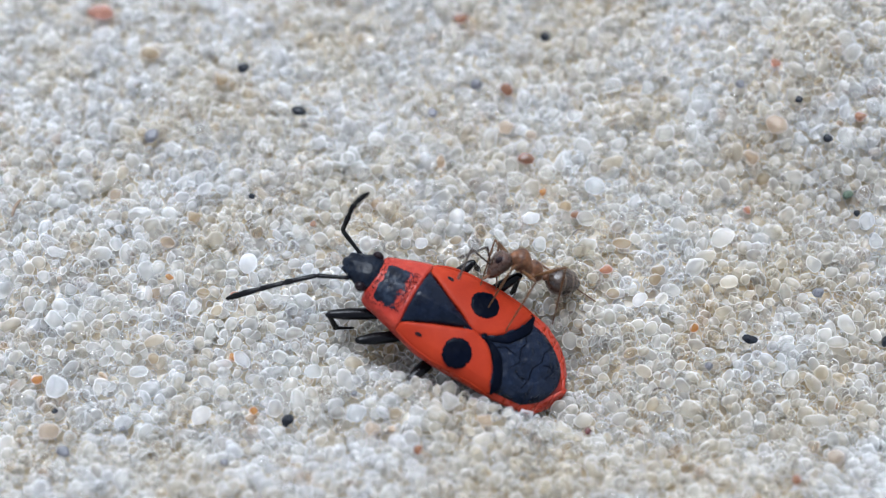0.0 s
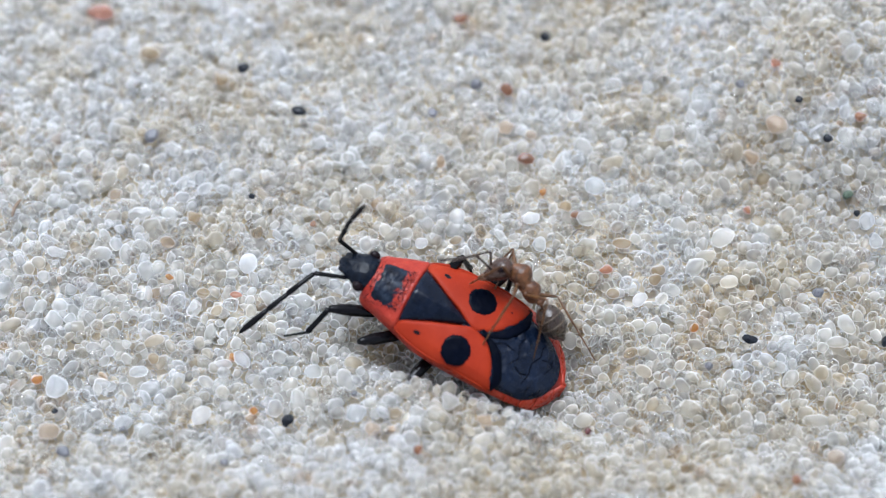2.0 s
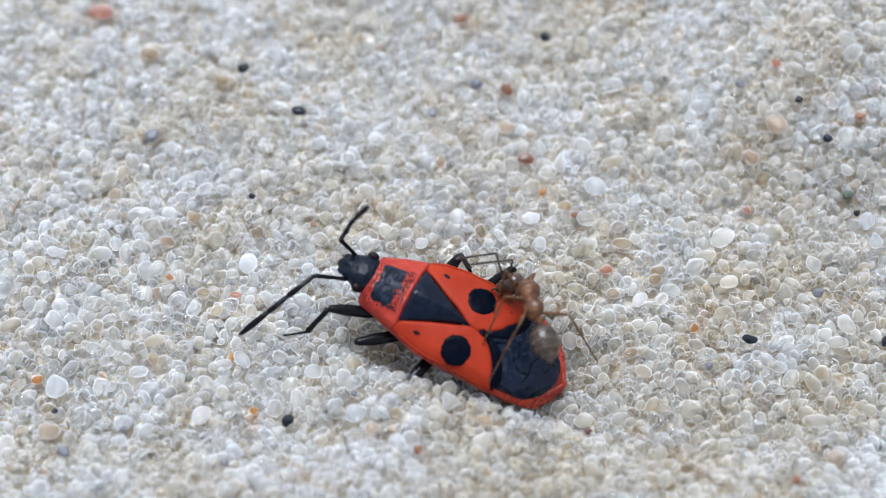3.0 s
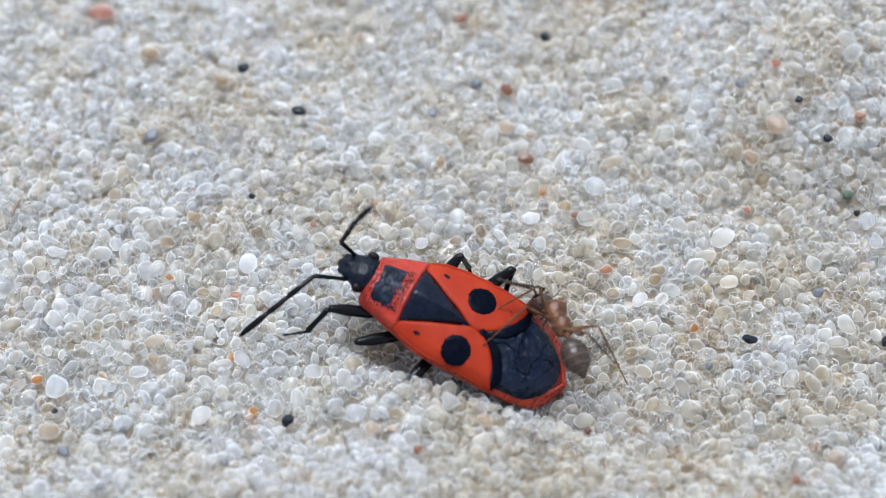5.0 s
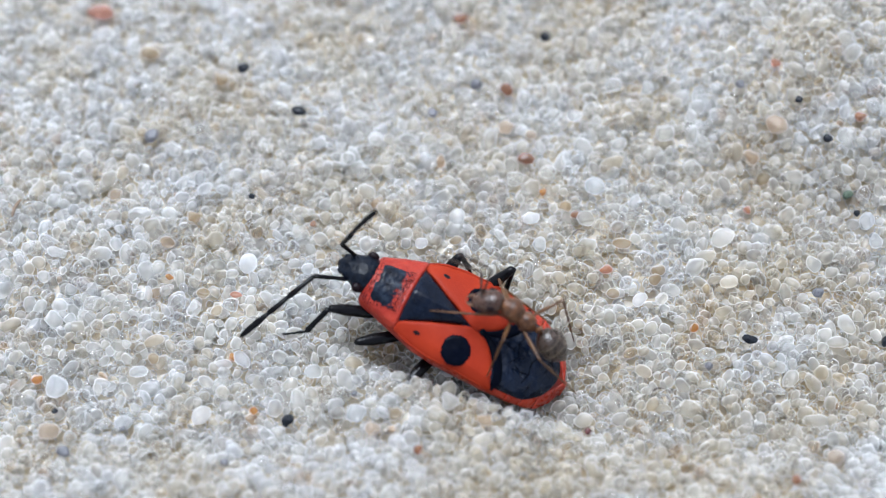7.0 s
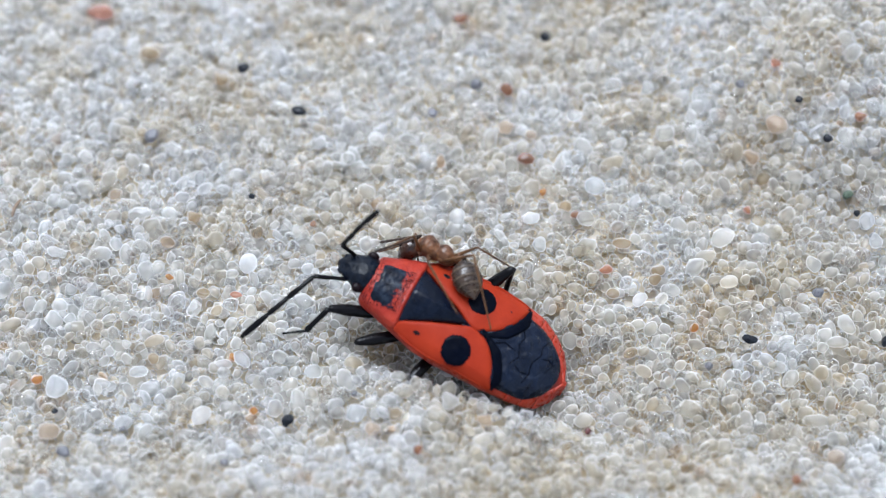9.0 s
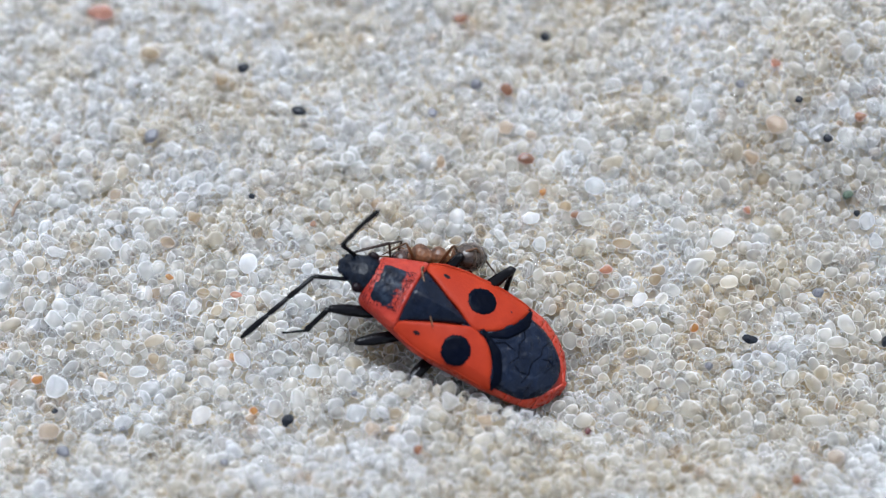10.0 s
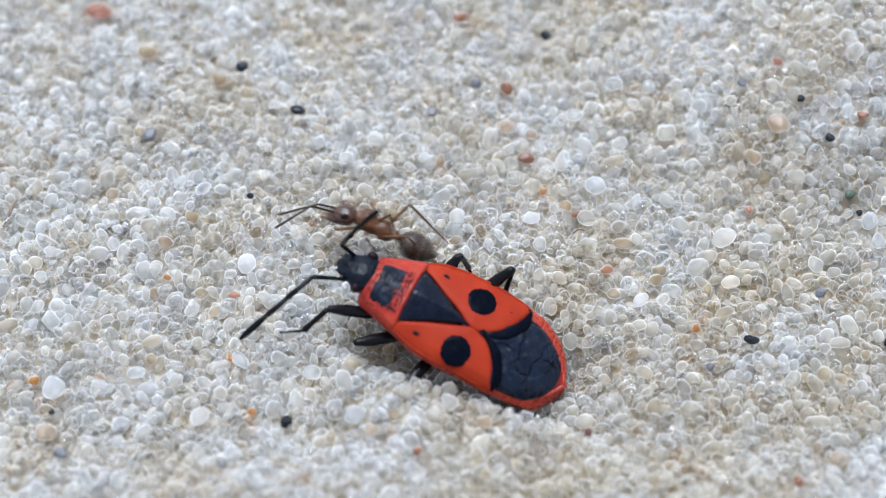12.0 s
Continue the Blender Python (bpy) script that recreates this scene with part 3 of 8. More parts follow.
def build_ant():
    ant = tagged(new("ant"), "small amber-brown ant climbing about the red bug", "insect")

    def segment(name, bm, mat, parent, label=""):
        bm.transform(Matrix.Scale(ANT_SIZE, 4))
        return part(name, bm, mat, parent, label)

    bm = bmesh.new()
    spindle(bm, [(0.74, 0.09, 0.09, 0.05), (0.67, 0.17, 0.17, 0.07), (0.60, 0.27, 0.26, 0.09), (0.57, 0.25, 0.25, 0.09), (0.48, 0.34, 0.33, 0.11), (0.32, 0.39, 0.39, 0.13), (0.20, 0.385, 0.39, 0.12),
                 (0.165, 0.36, 0.36, 0.11), (0.13, 0.36, 0.365, 0.10), (0.02, 0.32, 0.33, 0.05), (-0.08, 0.275, 0.27, -0.01), (-0.12, 0.265, 0.255, -0.02), (-0.16, 0.285, 0.30, 0.0),
                 (-0.30, 0.305, 0.345, 0.0), (-0.44, 0.285, 0.34, -0.02), (-0.56, 0.235, 0.28, -0.07), (-0.66, 0.14, 0.15, -0.13), (-0.72, 0.07, 0.07, -0.15)], 22)
    segment("thorax", bm, ANT_BODY, ant, "amber-brown waisted thorax")
    bm = bmesh.new()
    spindle(bm, [(-0.62, 0.05, 0.05, -0.14), (-0.72, 0.07, 0.07, -0.12), (-0.80, 0.13, 0.20, 0.0), (-0.86, 0.12, 0.18, 0.0), (-0.92, 0.06, 0.06, -0.1), (-0.98, 0.05, 0.05, -0.1)], 12)
    segment("petiole", bm, ANT_BODY, ant)
    bm = bmesh.new()
    spindle(bm, [(-0.06, 0.08, 0.08, 0), (0.0, 0.24, 0.21, 0.02), (0.09, 0.36, 0.31, 0.03), (0.24, 0.415, 0.35, 0.03), (0.40, 0.415, 0.345, 0.02), (0.56, 0.37, 0.31, 0.0), (0.72, 0.31, 0.25, -0.04),
                 (0.86, 0.25, 0.18, -0.08), (0.95, 0.17, 0.11, -0.11), (0.98, 0.05, 0.04, -0.12)], 20)
    head = segment("head", bm, ANT_HEAD, ant, "dusky brown head")
    for side in (1, -1):
        bm = bmesh.new()
        bmesh.ops.create_uvsphere(bm, u_segments=14, v_segments=8, radius=0.14)
        bm.transform(Matrix.Translation((0.34, 0.34 * side, 0.14)) @ Matrix.Diagonal((1.15, 0.6, 0.85, 1)))
        segment("eye", bm, EYE_MAT, head)
        bm = bmesh.new()
        loops = []
        for x, y, r in ((0.86, 0.16, 0.06), (1.00, 0.18, 0.065), (1.11, 0.12, 0.05), (1.18, 0.03, 0.02)):
            loops.append([(x, side * (y + r * math.cos(a)), -0.1 + 0.6 * r * math.sin(a)) for a in (0, 1.05, 2.1, 3.14, 4.2, 5.25)])
        rings(bm, loops)
        segment("mandible", bm, ANT_BODY, head)
    # gaster in overlapping rings with pale hind edges
    stations = [(0.0, 0.06), (-0.05, 0.20), (-0.14, 0.33), (-0.28, 0.44), (-0.395, 0.495), (-0.41, 0.478), (-0.55, 0.52), (-0.695, 0.525), (-0.71, 0.505), (-0.85, 0.485), (-0.955, 0.445), (-0.97, 0.42),
                (-1.08, 0.355), (-1.175, 0.285), (-1.19, 0.255), (-1.30, 0.16), (-1.40, 0.06), (-1.43, 0.02)]
    bm = bmesh.new()
    spindle(bm, [(x, r * 0.98, r * 0.90, 0.0) for x, r in stations], 22)
    gaster = segment("gaster", bm, ANT_GASTER, ant, "glossy banded brown gaster")
    for x in (-0.40, -0.70, -0.96, -1.18):
        r = float(np.interp(-x, [-s[0] for s in stations], [s[1] for s in stations]))
        r2 = float(np.interp(-x + 0.025, [-s[0] for s in stations], [s[1] for s in stations]))
        bm = bmesh.new()
        spindle(bm, [(x + 0.03, r * 0.9, r * 0.82, 0), (x + 0.022, r * 1.0, r * 0.915, 0), (x, r * 1.012, r * 0.928, 0), (x - 0.022, r2 * 1.01, r2 * 0.925, 0), (x - 0.03, r2 * 0.9, r2 * 0.8, 0)], 22)
        segment("pale_band", bm, ANT_PALE, gaster)
    limbs = {}
    for side, tag in ((1, "L"), (-1, "R")):
        scape = segment("feeler", limb_mesh(0.95, [(0, 0.025), (0.04, 0.042), (0.5, 0.037), (0.9, 0.047), (1, 0.03)], 8), ANT_FEELER, head)
        profile = [(0, 0.02)]
        for k in range(9):
            profile += [(0.03 + k * 0.105, 0.032 + 0.0015 * k), (0.10 + k * 0.105, 0.043 + 0.0015 * k), (0.125 + k * 0.105, 0.026)]
        profile = [p for p in profile if p[0] < 0.97] + [(1, 0.015)]
        limbs["A" + tag] = (scape, segment("feeler_tip", limb_mesh(1.45, profile, 8), ANT_FEELER, scape))
        for key, f, t in (("F", 1.0, 1.7), ("M", 1.1, 2.0), ("H", 1.35, 2.5)):
            leg = segment("leg", limb_mesh(f, [(-0.02, 0.05), (0, 0.085), (0.12, 0.05), (0.2, 0.045), (0.45, 0.068), (0.8, 0.052), (0.96, 0.038), (1, 0.022)], 9, 6, 6), ANT_LEG, ant)
            shin = segment("shin", limb_mesh(t, [(0, 0.02), (0.02, 0.032), (0.25, 0.042), (0.5, 0.035), (0.53, 0.024), (0.56, 0.03), (0.72, 0.028), (0.74, 0.02), (0.76, 0.026), (0.86, 0.024),
                                              (0.88, 0.018), (0.9, 0.024), (0.97, 0.024), (1, 0.008)], 8, 22, 7), ANT_LEG, leg)
            limbs[key + tag] = (leg, shin)
            # the stout joint between thorax and leg
            x, y, z = {"F": (0.42, 0.18, -0.14), "M": (0.12, 0.20, -0.18), "H": (-0.30, 0.18, -0.20)}[key]
            bm = bmesh.new()
            spindle(bm, [(-0.20, 0.03, 0.03, 0), (-0.15, 0.10, 0.10, 0), (-0.04, 0.14, 0.14, 0), (0.08, 0.12, 0.12, 0), (0.15, 0.05, 0.05, 0)], 12)
            way = Vector((0.1, 0.6 * side, -0.8)).to_track_quat("X", "Z").to_matrix().to_4x4()
            bm.transform(Matrix.Translation((x, y * side * 0.9, z + 0.06)) @ way)
            segment("leg_joint", bm, ANT_BODY, ant)
    return ant, head, gaster, limbs


bug, bug_limbs = build_bug()
# the body is not quite even: the flank beside the bank is pressed in, the rear leans away from it, the far shoulder is fuller
for ob in bug.children_recursive:
    kind_ = ob.name.split(".")[0]
    if ob.type != "MESH" or kind_ in ("leg", "shin", "feeler", "feeler_tip"):
        continue
    for v in ob.data.vertices:
        x, y = v.co.x / MM, v.co.y / MM
        if kind_ in ("abdomen", "margin_plate", "fore_wing", "wing_edge", "wing_membrane", "black_band") and y > 1.4:
            y -= 0.5 * min(1.0, max(0.0, (2.2 - x) / 2.2)) * (y - 1.4)
        if kind_ in ("abdomen", "margin_plate", "wing_membrane", "vein") and x < -1.3:
            lean = (-1.3 - x) / 3.0
            x, y = x - 0.16 * lean, y - 0.22 * lean
        if kind_ in ("abdomen", "pronotum", "fore_wing", "wing_edge", "margin_plate", "small_spot", "black_spot") and y < -0.6:
            y += 0.17 * (y + 0.6) * min(1.0, max(0.0, (x - 0.4) / 1.6))
        v.co.x, v.co.y = x * MM, y * MM
ant, ant_head, ant_gaster, ant_limbs = build_ant()


# ---- bits of plant fibre on the sand ----
FIBRE = skin("dark_plant_fibre", (0.02, 0.015, 0.012), (0.06, 0.04, 0.028), 0.6, 20, 0.4, 60)
STRAW = skin("brown_plant_fibre", (0.10, 0.07, 0.045), (0.2, 0.14, 0.09), 0.6, 20, 0.4, 60)


def fibre(label, mat, x, y, turn, radius, sweep, thick, lift=0.32):
    """A short curled fibre: an arc that stands a little off the sand."""
    bm = bmesh.new()
    loops = []
    for k in range(13):
        a = sweep * (k / 12 - 0.5)
        c = Vector((radius * math.sin(a), radius * (math.cos(a) - 1), 0.10 * math.cos(a * 1.3)))
        n = Vector((math.sin(a), math.cos(a), 0))
        r = thick * (1 - 0.6 * abs(k / 6 - 1) ** 3)
        loops.append([tuple(c + n * r * math.cos(b) + Vector((0, 0, r * math.sin(b)))) for b in (0, 1.05, 2.1, 3.14, 4.2, 5.25)])
    rings(bm, loops)
    ob = part("plant_fibre", bm, mat)
    ob.matrix_basis = pose(x * MM, y * MM, (sand_height(x, y) + lift) * MM, 0, 0, turn)
    tagged(ob, label, "fibre", "plant fibres")


fibre("curled dark plant fibre lying on the sand", FIBRE, 5.31, 0.58, 25, 0.35, 1.6, 0.03)
fibre("thin curled brown fibre lying on the sand", STRAW, 8.58, -5.55, 0, 0.22, 3.6, 0.03)
fibre("short dark plant fibre lying on the sand", FIBRE, 8.26, -6.26, 15, 0.4, 1.1, 0.035)
fibre("brown plant fibre half buried in the sand", STRAW, -17.08, 1.59, 70, 1.2, 0.7, 0.08)


# ---- marked grains on the sand ----
MARKED = []


def marked(name, label, group, mat, x, y, length, width, turn=0.0):
    """A grain that stands out, bedded on the sand at (x, y) millimetres."""
    rng = np.random.default_rng(int(abs(x * 131 + y * 977)) + 5)
    # given as if the sand were level; slid up the rises towards the viewer
    wide, flat = x, y
    for _ in range(6):
        x, y = wide * (1 - 0.0113 * swell(x, y)), flat - 0.53 * swell(x, y)
    shape = grain_shape(rng, FINE_V)
    if mat in (JET, SLATE, RUST) and flat > 4:
        length, width = length * 1.3, width * 1.3
    span = np.abs(shape).max(axis=0)
    shape = shape / span * np.array([length / 2, width / 2, width * 0.42])
    ob = new(name, grain_mesh(name, shape, FINE_F, mat))
    ob.matrix_basis = pose(x * MM, y * MM, (sand_height(x, y) + (0.38 if mat is JET else 0.30 if mat in (SLATE, MILKY) else 0.20)) * MM, 0, 0, turn)
    MARKED.append((x, y, max(length, width) / 2))
    tagged(ob, label, "sand grain", group)


marked("dark_grain", "small black mineral grain lying on pale sand", "dark grains", JET, 17.23, -4.20, 0.35, 0.44, 0)
marked("grey_grain", "grey mineral grain bedded in pale sand", "grey grains", SLATE, 14.79, -1.99, 0.49, 0.45, 0)
marked("tan_grain", "tan translucent quartz grain among pale ones", "tan grains", TAN, 8.52, -1.06, 0.67, 0.58, 0)
marked("tan_grain", "tan translucent quartz grain among pale ones", "tan grains", TAN, 6.69, -2.09, 0.58, 0.49, 0)
marked("rust_grain", "rust-brown mineral grain in pale sand", "rusty grains", RUST, 5.33, 1.43, 0.50, 0.45, 0)
marked("tan_grain", "tan translucent quartz grain among pale ones", "tan grains", TAN, 4.89, 1.82, 0.54, 0.50, 0)
marked("tan_grain", "tan translucent quartz grain among pale ones", "tan grains", TAN, -1.81, -7.63, 0.56, 0.47, 0)
marked("peach_grain", "peach-coloured quartz grain among pale ones", "peach grains", PEACH, 1.63, -7.90, 0.73, 0.56, 0)
marked("tan_grain", "tan translucent quartz grain among pale ones", "tan grains", TAN, 14.16, -8.55, 0.56, 0.52, 0)
marked("rust_grain", "rust-brown mineral grain in pale sand", "rusty grains", RUST, 13.42, -9.83, 0.43, 0.47, 0)
marked("orange_grain", "translucent amber-orange grain in pale sand", "orange grains", AMBER, -10.79, -1.36, 0.36, 0.31, 0)
marked("tan_grain", "tan translucent quartz grain among pale ones", "tan grains", TAN, -11.26, -4.97, 0.53, 0.48, 0)
marked("tan_grain", "tan translucent quartz grain among pale ones", "tan grains", TAN, -9.43, -2.08, 0.58, 0.49, 0)
marked("dark_grain", "small black mineral grain lying on pale sand", "dark grains", JET, -8.22, 8.16, 0.42, 0.35, 20)
marked("dark_grain", "small black mineral grain lying on pale sand", "dark grains", JET, -5.89, 6.14, 0.51, 0.35, 0)
marked("dark_grain", "small black mineral grain lying on pale sand", "dark grains", JET, 4.29, 9.69, 0.42, 0.35, 0)
marked("grey_grain", "grey mineral grain bedded in pale sand", "grey grains", SLATE, 1.37, 7.43, 0.42, 0.37, 40)
marked("grey_grain", "grey mineral grain bedded in pale sand", "grey grains", SLATE, -0.44, 6.14, 0.35, 0.35, 0)
marked("rust_grain", "rust-brown mineral grain in pale sand", "rusty grains", RUST, 0.73, 10.66, 0.61, 0.38, 10)
marked("dark_grain", "small black mineral grain lying on pale sand", "dark grains", JET, 11.97, -4.09, 0.66, 0.37, -10)
marked("dark_grain", "small black mineral grain lying on pale sand", "dark grains", JET, -5.90, -7.69, 0.56, 0.52, 70)
marked("grey_grain", "grey mineral grain bedded in pale sand", "grey grains", SLATE, -14.43, -8.88, 0.56, 0.43, 0)
marked("dark_grain", "small black mineral grain lying on pale sand", "dark grains", JET, 14.56, 6.63, 0.28, 0.25, 0)
marked("grey_grain", "grey mineral grain bedded in pale sand", "grey grains", SLATE, 12.22, 7.43, 0.30, 0.28, 0)
marked("dark_grain", "small black mineral grain lying on pale sand", "dark grains", JET, -7.66, 2.19, 0.29, 0.27, 0)
marked("grey_grain", "grey mineral grain bedded in pale sand", "grey grains", SLATE, -11.81, 5.03, 0.51, 0.41, 30)
marked("dark_grain", "small black mineral grain lying on pale sand", "dark grains", JET, 16.52, 1.42, 0.27, 0.32, 0)
marked("dark_grain", "small black mineral grain lying on pale sand", "dark grains", JET, -14.88, -7.23, 0.26, 0.24, 0)
marked("grey_grain", "grey mineral grain bedded in pale sand", "grey grains", SLATE, -3.40, -6.70, 0.26, 0.26, 0)
marked("grey_grain", "grey mineral grain bedded in pale sand", "grey grains", SLATE, -12.21, -8.00, 0.28, 0.24, 0)
marked("maroon_grain", "dark maroon mineral grain in pale sand", "maroon grains", MAROON, 5.55, -7.89, 0.28, 0.30, 0)
marked("grey_grain", "grey mineral grain bedded in pale sand", "grey grains", SLATE, -8.27, -9.35, 0.39, 0.34, 0)
marked("grey_grain", "grey mineral grain bedded in pale sand", "grey grains", SLATE, 10.30, -5.24, 0.35, 0.39, 0)
marked("green_grain", "dull green mineral grain in pale sand", "green grains", GREEN, 16.24, 2.30, 0.50, 0.41, 30)
marked("dark_grain", "small black mineral grain lying on pale sand", "dark grains", JET, 15.62, 4.79, 0.32, 0.28, 0)
marked("salmon_grain", "salmon-pink mineral grain in pale sand", "salmon grains", SALMON, -14.34, 11.19, 1.18, 0.71, 0)
marked("rust_grain", "rust-brown mineral grain in pale sand", "rusty grains", RUST, 2.62, 7.24, 0.46, 0.46, 0)
marked("rust_grain", "rust-brown mineral grain in pale sand", "rusty grains", RUST, 3.38, 4.01, 0.59, 0.41, 10)
marked("salmon_grain", "salmon-pink mineral grain in pale sand", "salmon grains", SALMON, 6.44, -0.98, 0.58, 0.45, 0)
marked("salmon_grain", "salmon-pink mineral grain in pale sand", "salmon grains", SALMON, 12.23, 1.78, 0.39, 0.39, 0)
marked("orange_grain", "translucent amber-orange grain in pale sand", "orange grains", AMBER, 9.84, -3.51, 0.40, 0.42, 0)
marked("salmon_grain", "salmon-pink mineral grain in pale sand", "salmon grains", SALMON, -8.13, -2.15, 0.53, 0.29, -5)
marked("rust_grain", "rust-brown mineral grain in pale sand", "rusty grains", RUST, 17.02, 5.82, 0.41, 0.37, 0)
marked("salmon_grain", "salmon-pink mineral grain in pale sand", "salmon grains", SALMON, 13.73, 8.44, 0.51, 0.42, 0)
marked("tan_grain", "tan translucent quartz grain among pale ones", "tan grains", TAN, -9.17, 7.79, 0.70, 0.79, 40)
marked("tan_grain", "tan translucent quartz grain among pale ones", "tan grains", TAN, -9.98, 1.29, 0.63, 0.59, 0)
marked("tan_grain", "tan translucent quartz grain among pale ones", "tan grains", TAN, -7.41, 0.62, 0.59, 0.50, 30)
marked("rust_grain", "rust-brown mineral grain in pale sand", "rusty grains", RUST, -5.17, 1.06, 0.32, 0.29, 0)
marked("orange_grain", "translucent amber-orange grain in pale sand", "orange grains", AMBER, -8.18, -4.91, 0.35, 0.39, 0)
marked("orange_grain", "translucent amber-orange grain in pale sand", "orange grains", AMBER, -15.68, -5.79, 0.52, 0.44, 0)
marked("orange_grain", "translucent amber-orange grain in pale sand", "orange grains", AMBER, -7.24, -7.20, 0.39, 0.39, 0)
marked("rust_grain", "rust-brown mineral grain in pale sand", "rusty grains", RUST, -0.94, -8.98, 0.39, 0.39, 0)
marked("peach_grain", "peach-coloured quartz grain among pale ones", "peach grains", PEACH, 14.98, -8.99, 0.73, 0.65, 0)
marked("peach_grain", "peach-coloured quartz grain among pale ones", "peach grains", PEACH, -15.09, -8.05, 0.91, 0.78, 0)
marked("peach_grain", "peach-coloured quartz grain among pale ones", "peach grains", PEACH, -13.13, 2.31, 0.54, 0.50, 0)
marked("orange_grain", "translucent amber-orange grain in pale sand", "orange grains", AMBER, 4.00, 2.46, 0.32, 0.32, 0)
marked("peach_grain", "peach-coloured quartz grain among pale ones", "peach grains", PEACH, 13.62, 5.61, 0.92, 0.78, 0)
marked("tan_grain", "tan translucent quartz grain among pale ones", "tan grains", TAN, -12.14, 9.05, 0.84, 0.66, 0)
marked("peach_grain", "peach-coloured quartz grain among pale ones", "peach grains", PEACH, 2.56, 5.51, 0.78, 0.60, 0)
marked("tan_grain", "tan translucent quartz grain among pale ones", "tan grains", TAN, 8.39, -1.44, 0.58, 0.54, 0)
marked("tan_grain", "tan translucent quartz grain among pale ones", "tan grains", TAN, 7.11, 0.21, 0.81, 0.49, 0)
marked("tan_grain", "tan translucent quartz grain among pale ones", "tan grains", TAN, 0.49, 0.29, 0.54, 0.40, 0)
marked("tan_grain", "tan translucent quartz grain among pale ones", "tan grains", TAN, 1.49, 0.66, 0.50, 0.59, 0)
marked("tan_grain", "tan translucent quartz grain among pale ones", "tan grains", TAN, 7.28, -4.62, 0.66, 0.44, 30)
marked("peach_grain", "peach-coloured quartz grain among pale ones", "peach grains", PEACH, 3.59, 5.12, 0.51, 0.51, 0)
marked("peach_grain", "peach-coloured quartz grain among pale ones", "peach grains", PEACH, -2.66, -8.17, 0.64, 0.56, 0)
marked("tan_grain", "tan translucent quartz grain among pale ones", "tan grains", TAN, -2.10, -3.90, 0.49, 0.54, 0)
marked("white_grain", "large milky white quartz grain", "large white grains", MILKY, 9.01, 5.26, 0.78, 0.88, 60)
marked("white_grain", "large milky white quartz grain", "large white grains", MILKY, 6.12, 2.67, 0.86, 0.82, 0)
marked("white_grain", "large milky white quartz grain", "large white grains", MILKY, 2.87, 3.04, 0.77, 0.64, 0)
marked("white_grain", "large milky white quartz grain", "large white grains", MILKY, 5.73, 1.19, 0.86, 0.68, -30)
marked("white_grain", "large milky white quartz grain", "large white grains", MILKY, 5.38, 5.98, 0.69, 0.55, 0)
marked("white_grain", "large milky white quartz grain", "large white grains", MILKY, 4.24, 3.32, 0.73, 0.64, 50)
marked("white_grain", "large milky white quartz grain", "large white grains", MILKY, 8.38, 7.26, 0.56, 0.60, 0)
marked("clear_grain", "large clear glassy quartz grain", "large clear grains", CLEAR, 11.14, 0.53, 1.08, 0.81, 30)
marked("white_grain", "large milky white quartz grain", "large white grains", MILKY, 16.90, 1.10, 0.77, 0.63, 50)
marked("white_grain", "large milky white quartz grain", "large white grains", MILKY, -8.29, -2.67, 0.71, 0.58, 0)
marked("white_grain", "large milky white quartz grain", "large white grains", MILKY, -14.91, -6.15, 0.96, 1.00, 0)
marked("white_grain", "large milky white quartz grain", "large white grains", MILKY, -7.75, -5.09, 0.92, 0.57, -55)
marked("white_grain", "large milky white quartz grain", "large white grains", MILKY, 0.24, -7.20, 0.73, 0.73, 0)
marked("white_grain", "large milky white quartz grain", "large white grains", MILKY, 6.98, 7.33, 0.65, 0.70, 60)
marked("white_grain", "large milky white quartz grain", "large white grains", MILKY, 17.21, 0.20, 0.58, 0.67, 0)
marked("clear_grain", "large clear glassy quartz grain", "large clear grains", CLEAR, -7.69, -0.75, 0.76, 0.81, 0)
marked("white_grain", "large milky white quartz grain", "large white grains", MILKY, 13.56, 10.33, 0.66, 0.61, 0)
marked("clear_grain", "large clear glassy quartz grain", "large clear grains", CLEAR, 11.29, -1.53, 0.76, 0.62, 0)
marked("white_grain", "large milky white quartz grain", "large white grains", MILKY, 10.24, -4.70, 0.75, 0.53, 0)
marked("white_grain", "large milky white quartz grain", "large white grains", MILKY, 14.70, -0.73, 0.63, 0.76, 0)
marked("clear_grain", "large clear glassy quartz grain", "large clear grains", CLEAR, 7.79, -2.34, 0.76, 0.58, 40)
marked("white_grain", "large milky white quartz grain", "large white grains", MILKY, 3.84, 0.02, 0.58, 0.67, 0)
marked("clear_grain", "large clear glassy quartz grain", "large clear grains", CLEAR, 3.52, 1.32, 0.72, 0.59, 20)
marked("clear_grain", "large clear glassy quartz grain", "large clear grains", CLEAR, -0.88, 0.19, 0.58, 0.49, 0)
marked("white_grain", "large milky white quartz grain", "large white grains", MILKY, -5.00, -5.61, 0.74, 0.65, 0)
marked("white_grain", "large milky white quartz grain", "large white grains", MILKY, -3.32, -7.53, 0.86, 0.73, 0)
marked("clear_grain", "large clear glassy quartz grain", "large clear grains", CLEAR, -9.28, -7.41, 0.87, 0.69, 20)
marked("white_grain", "large milky white quartz grain", "large white grains", MILKY, -11.77, -5.59, 0.74, 0.57, 0)


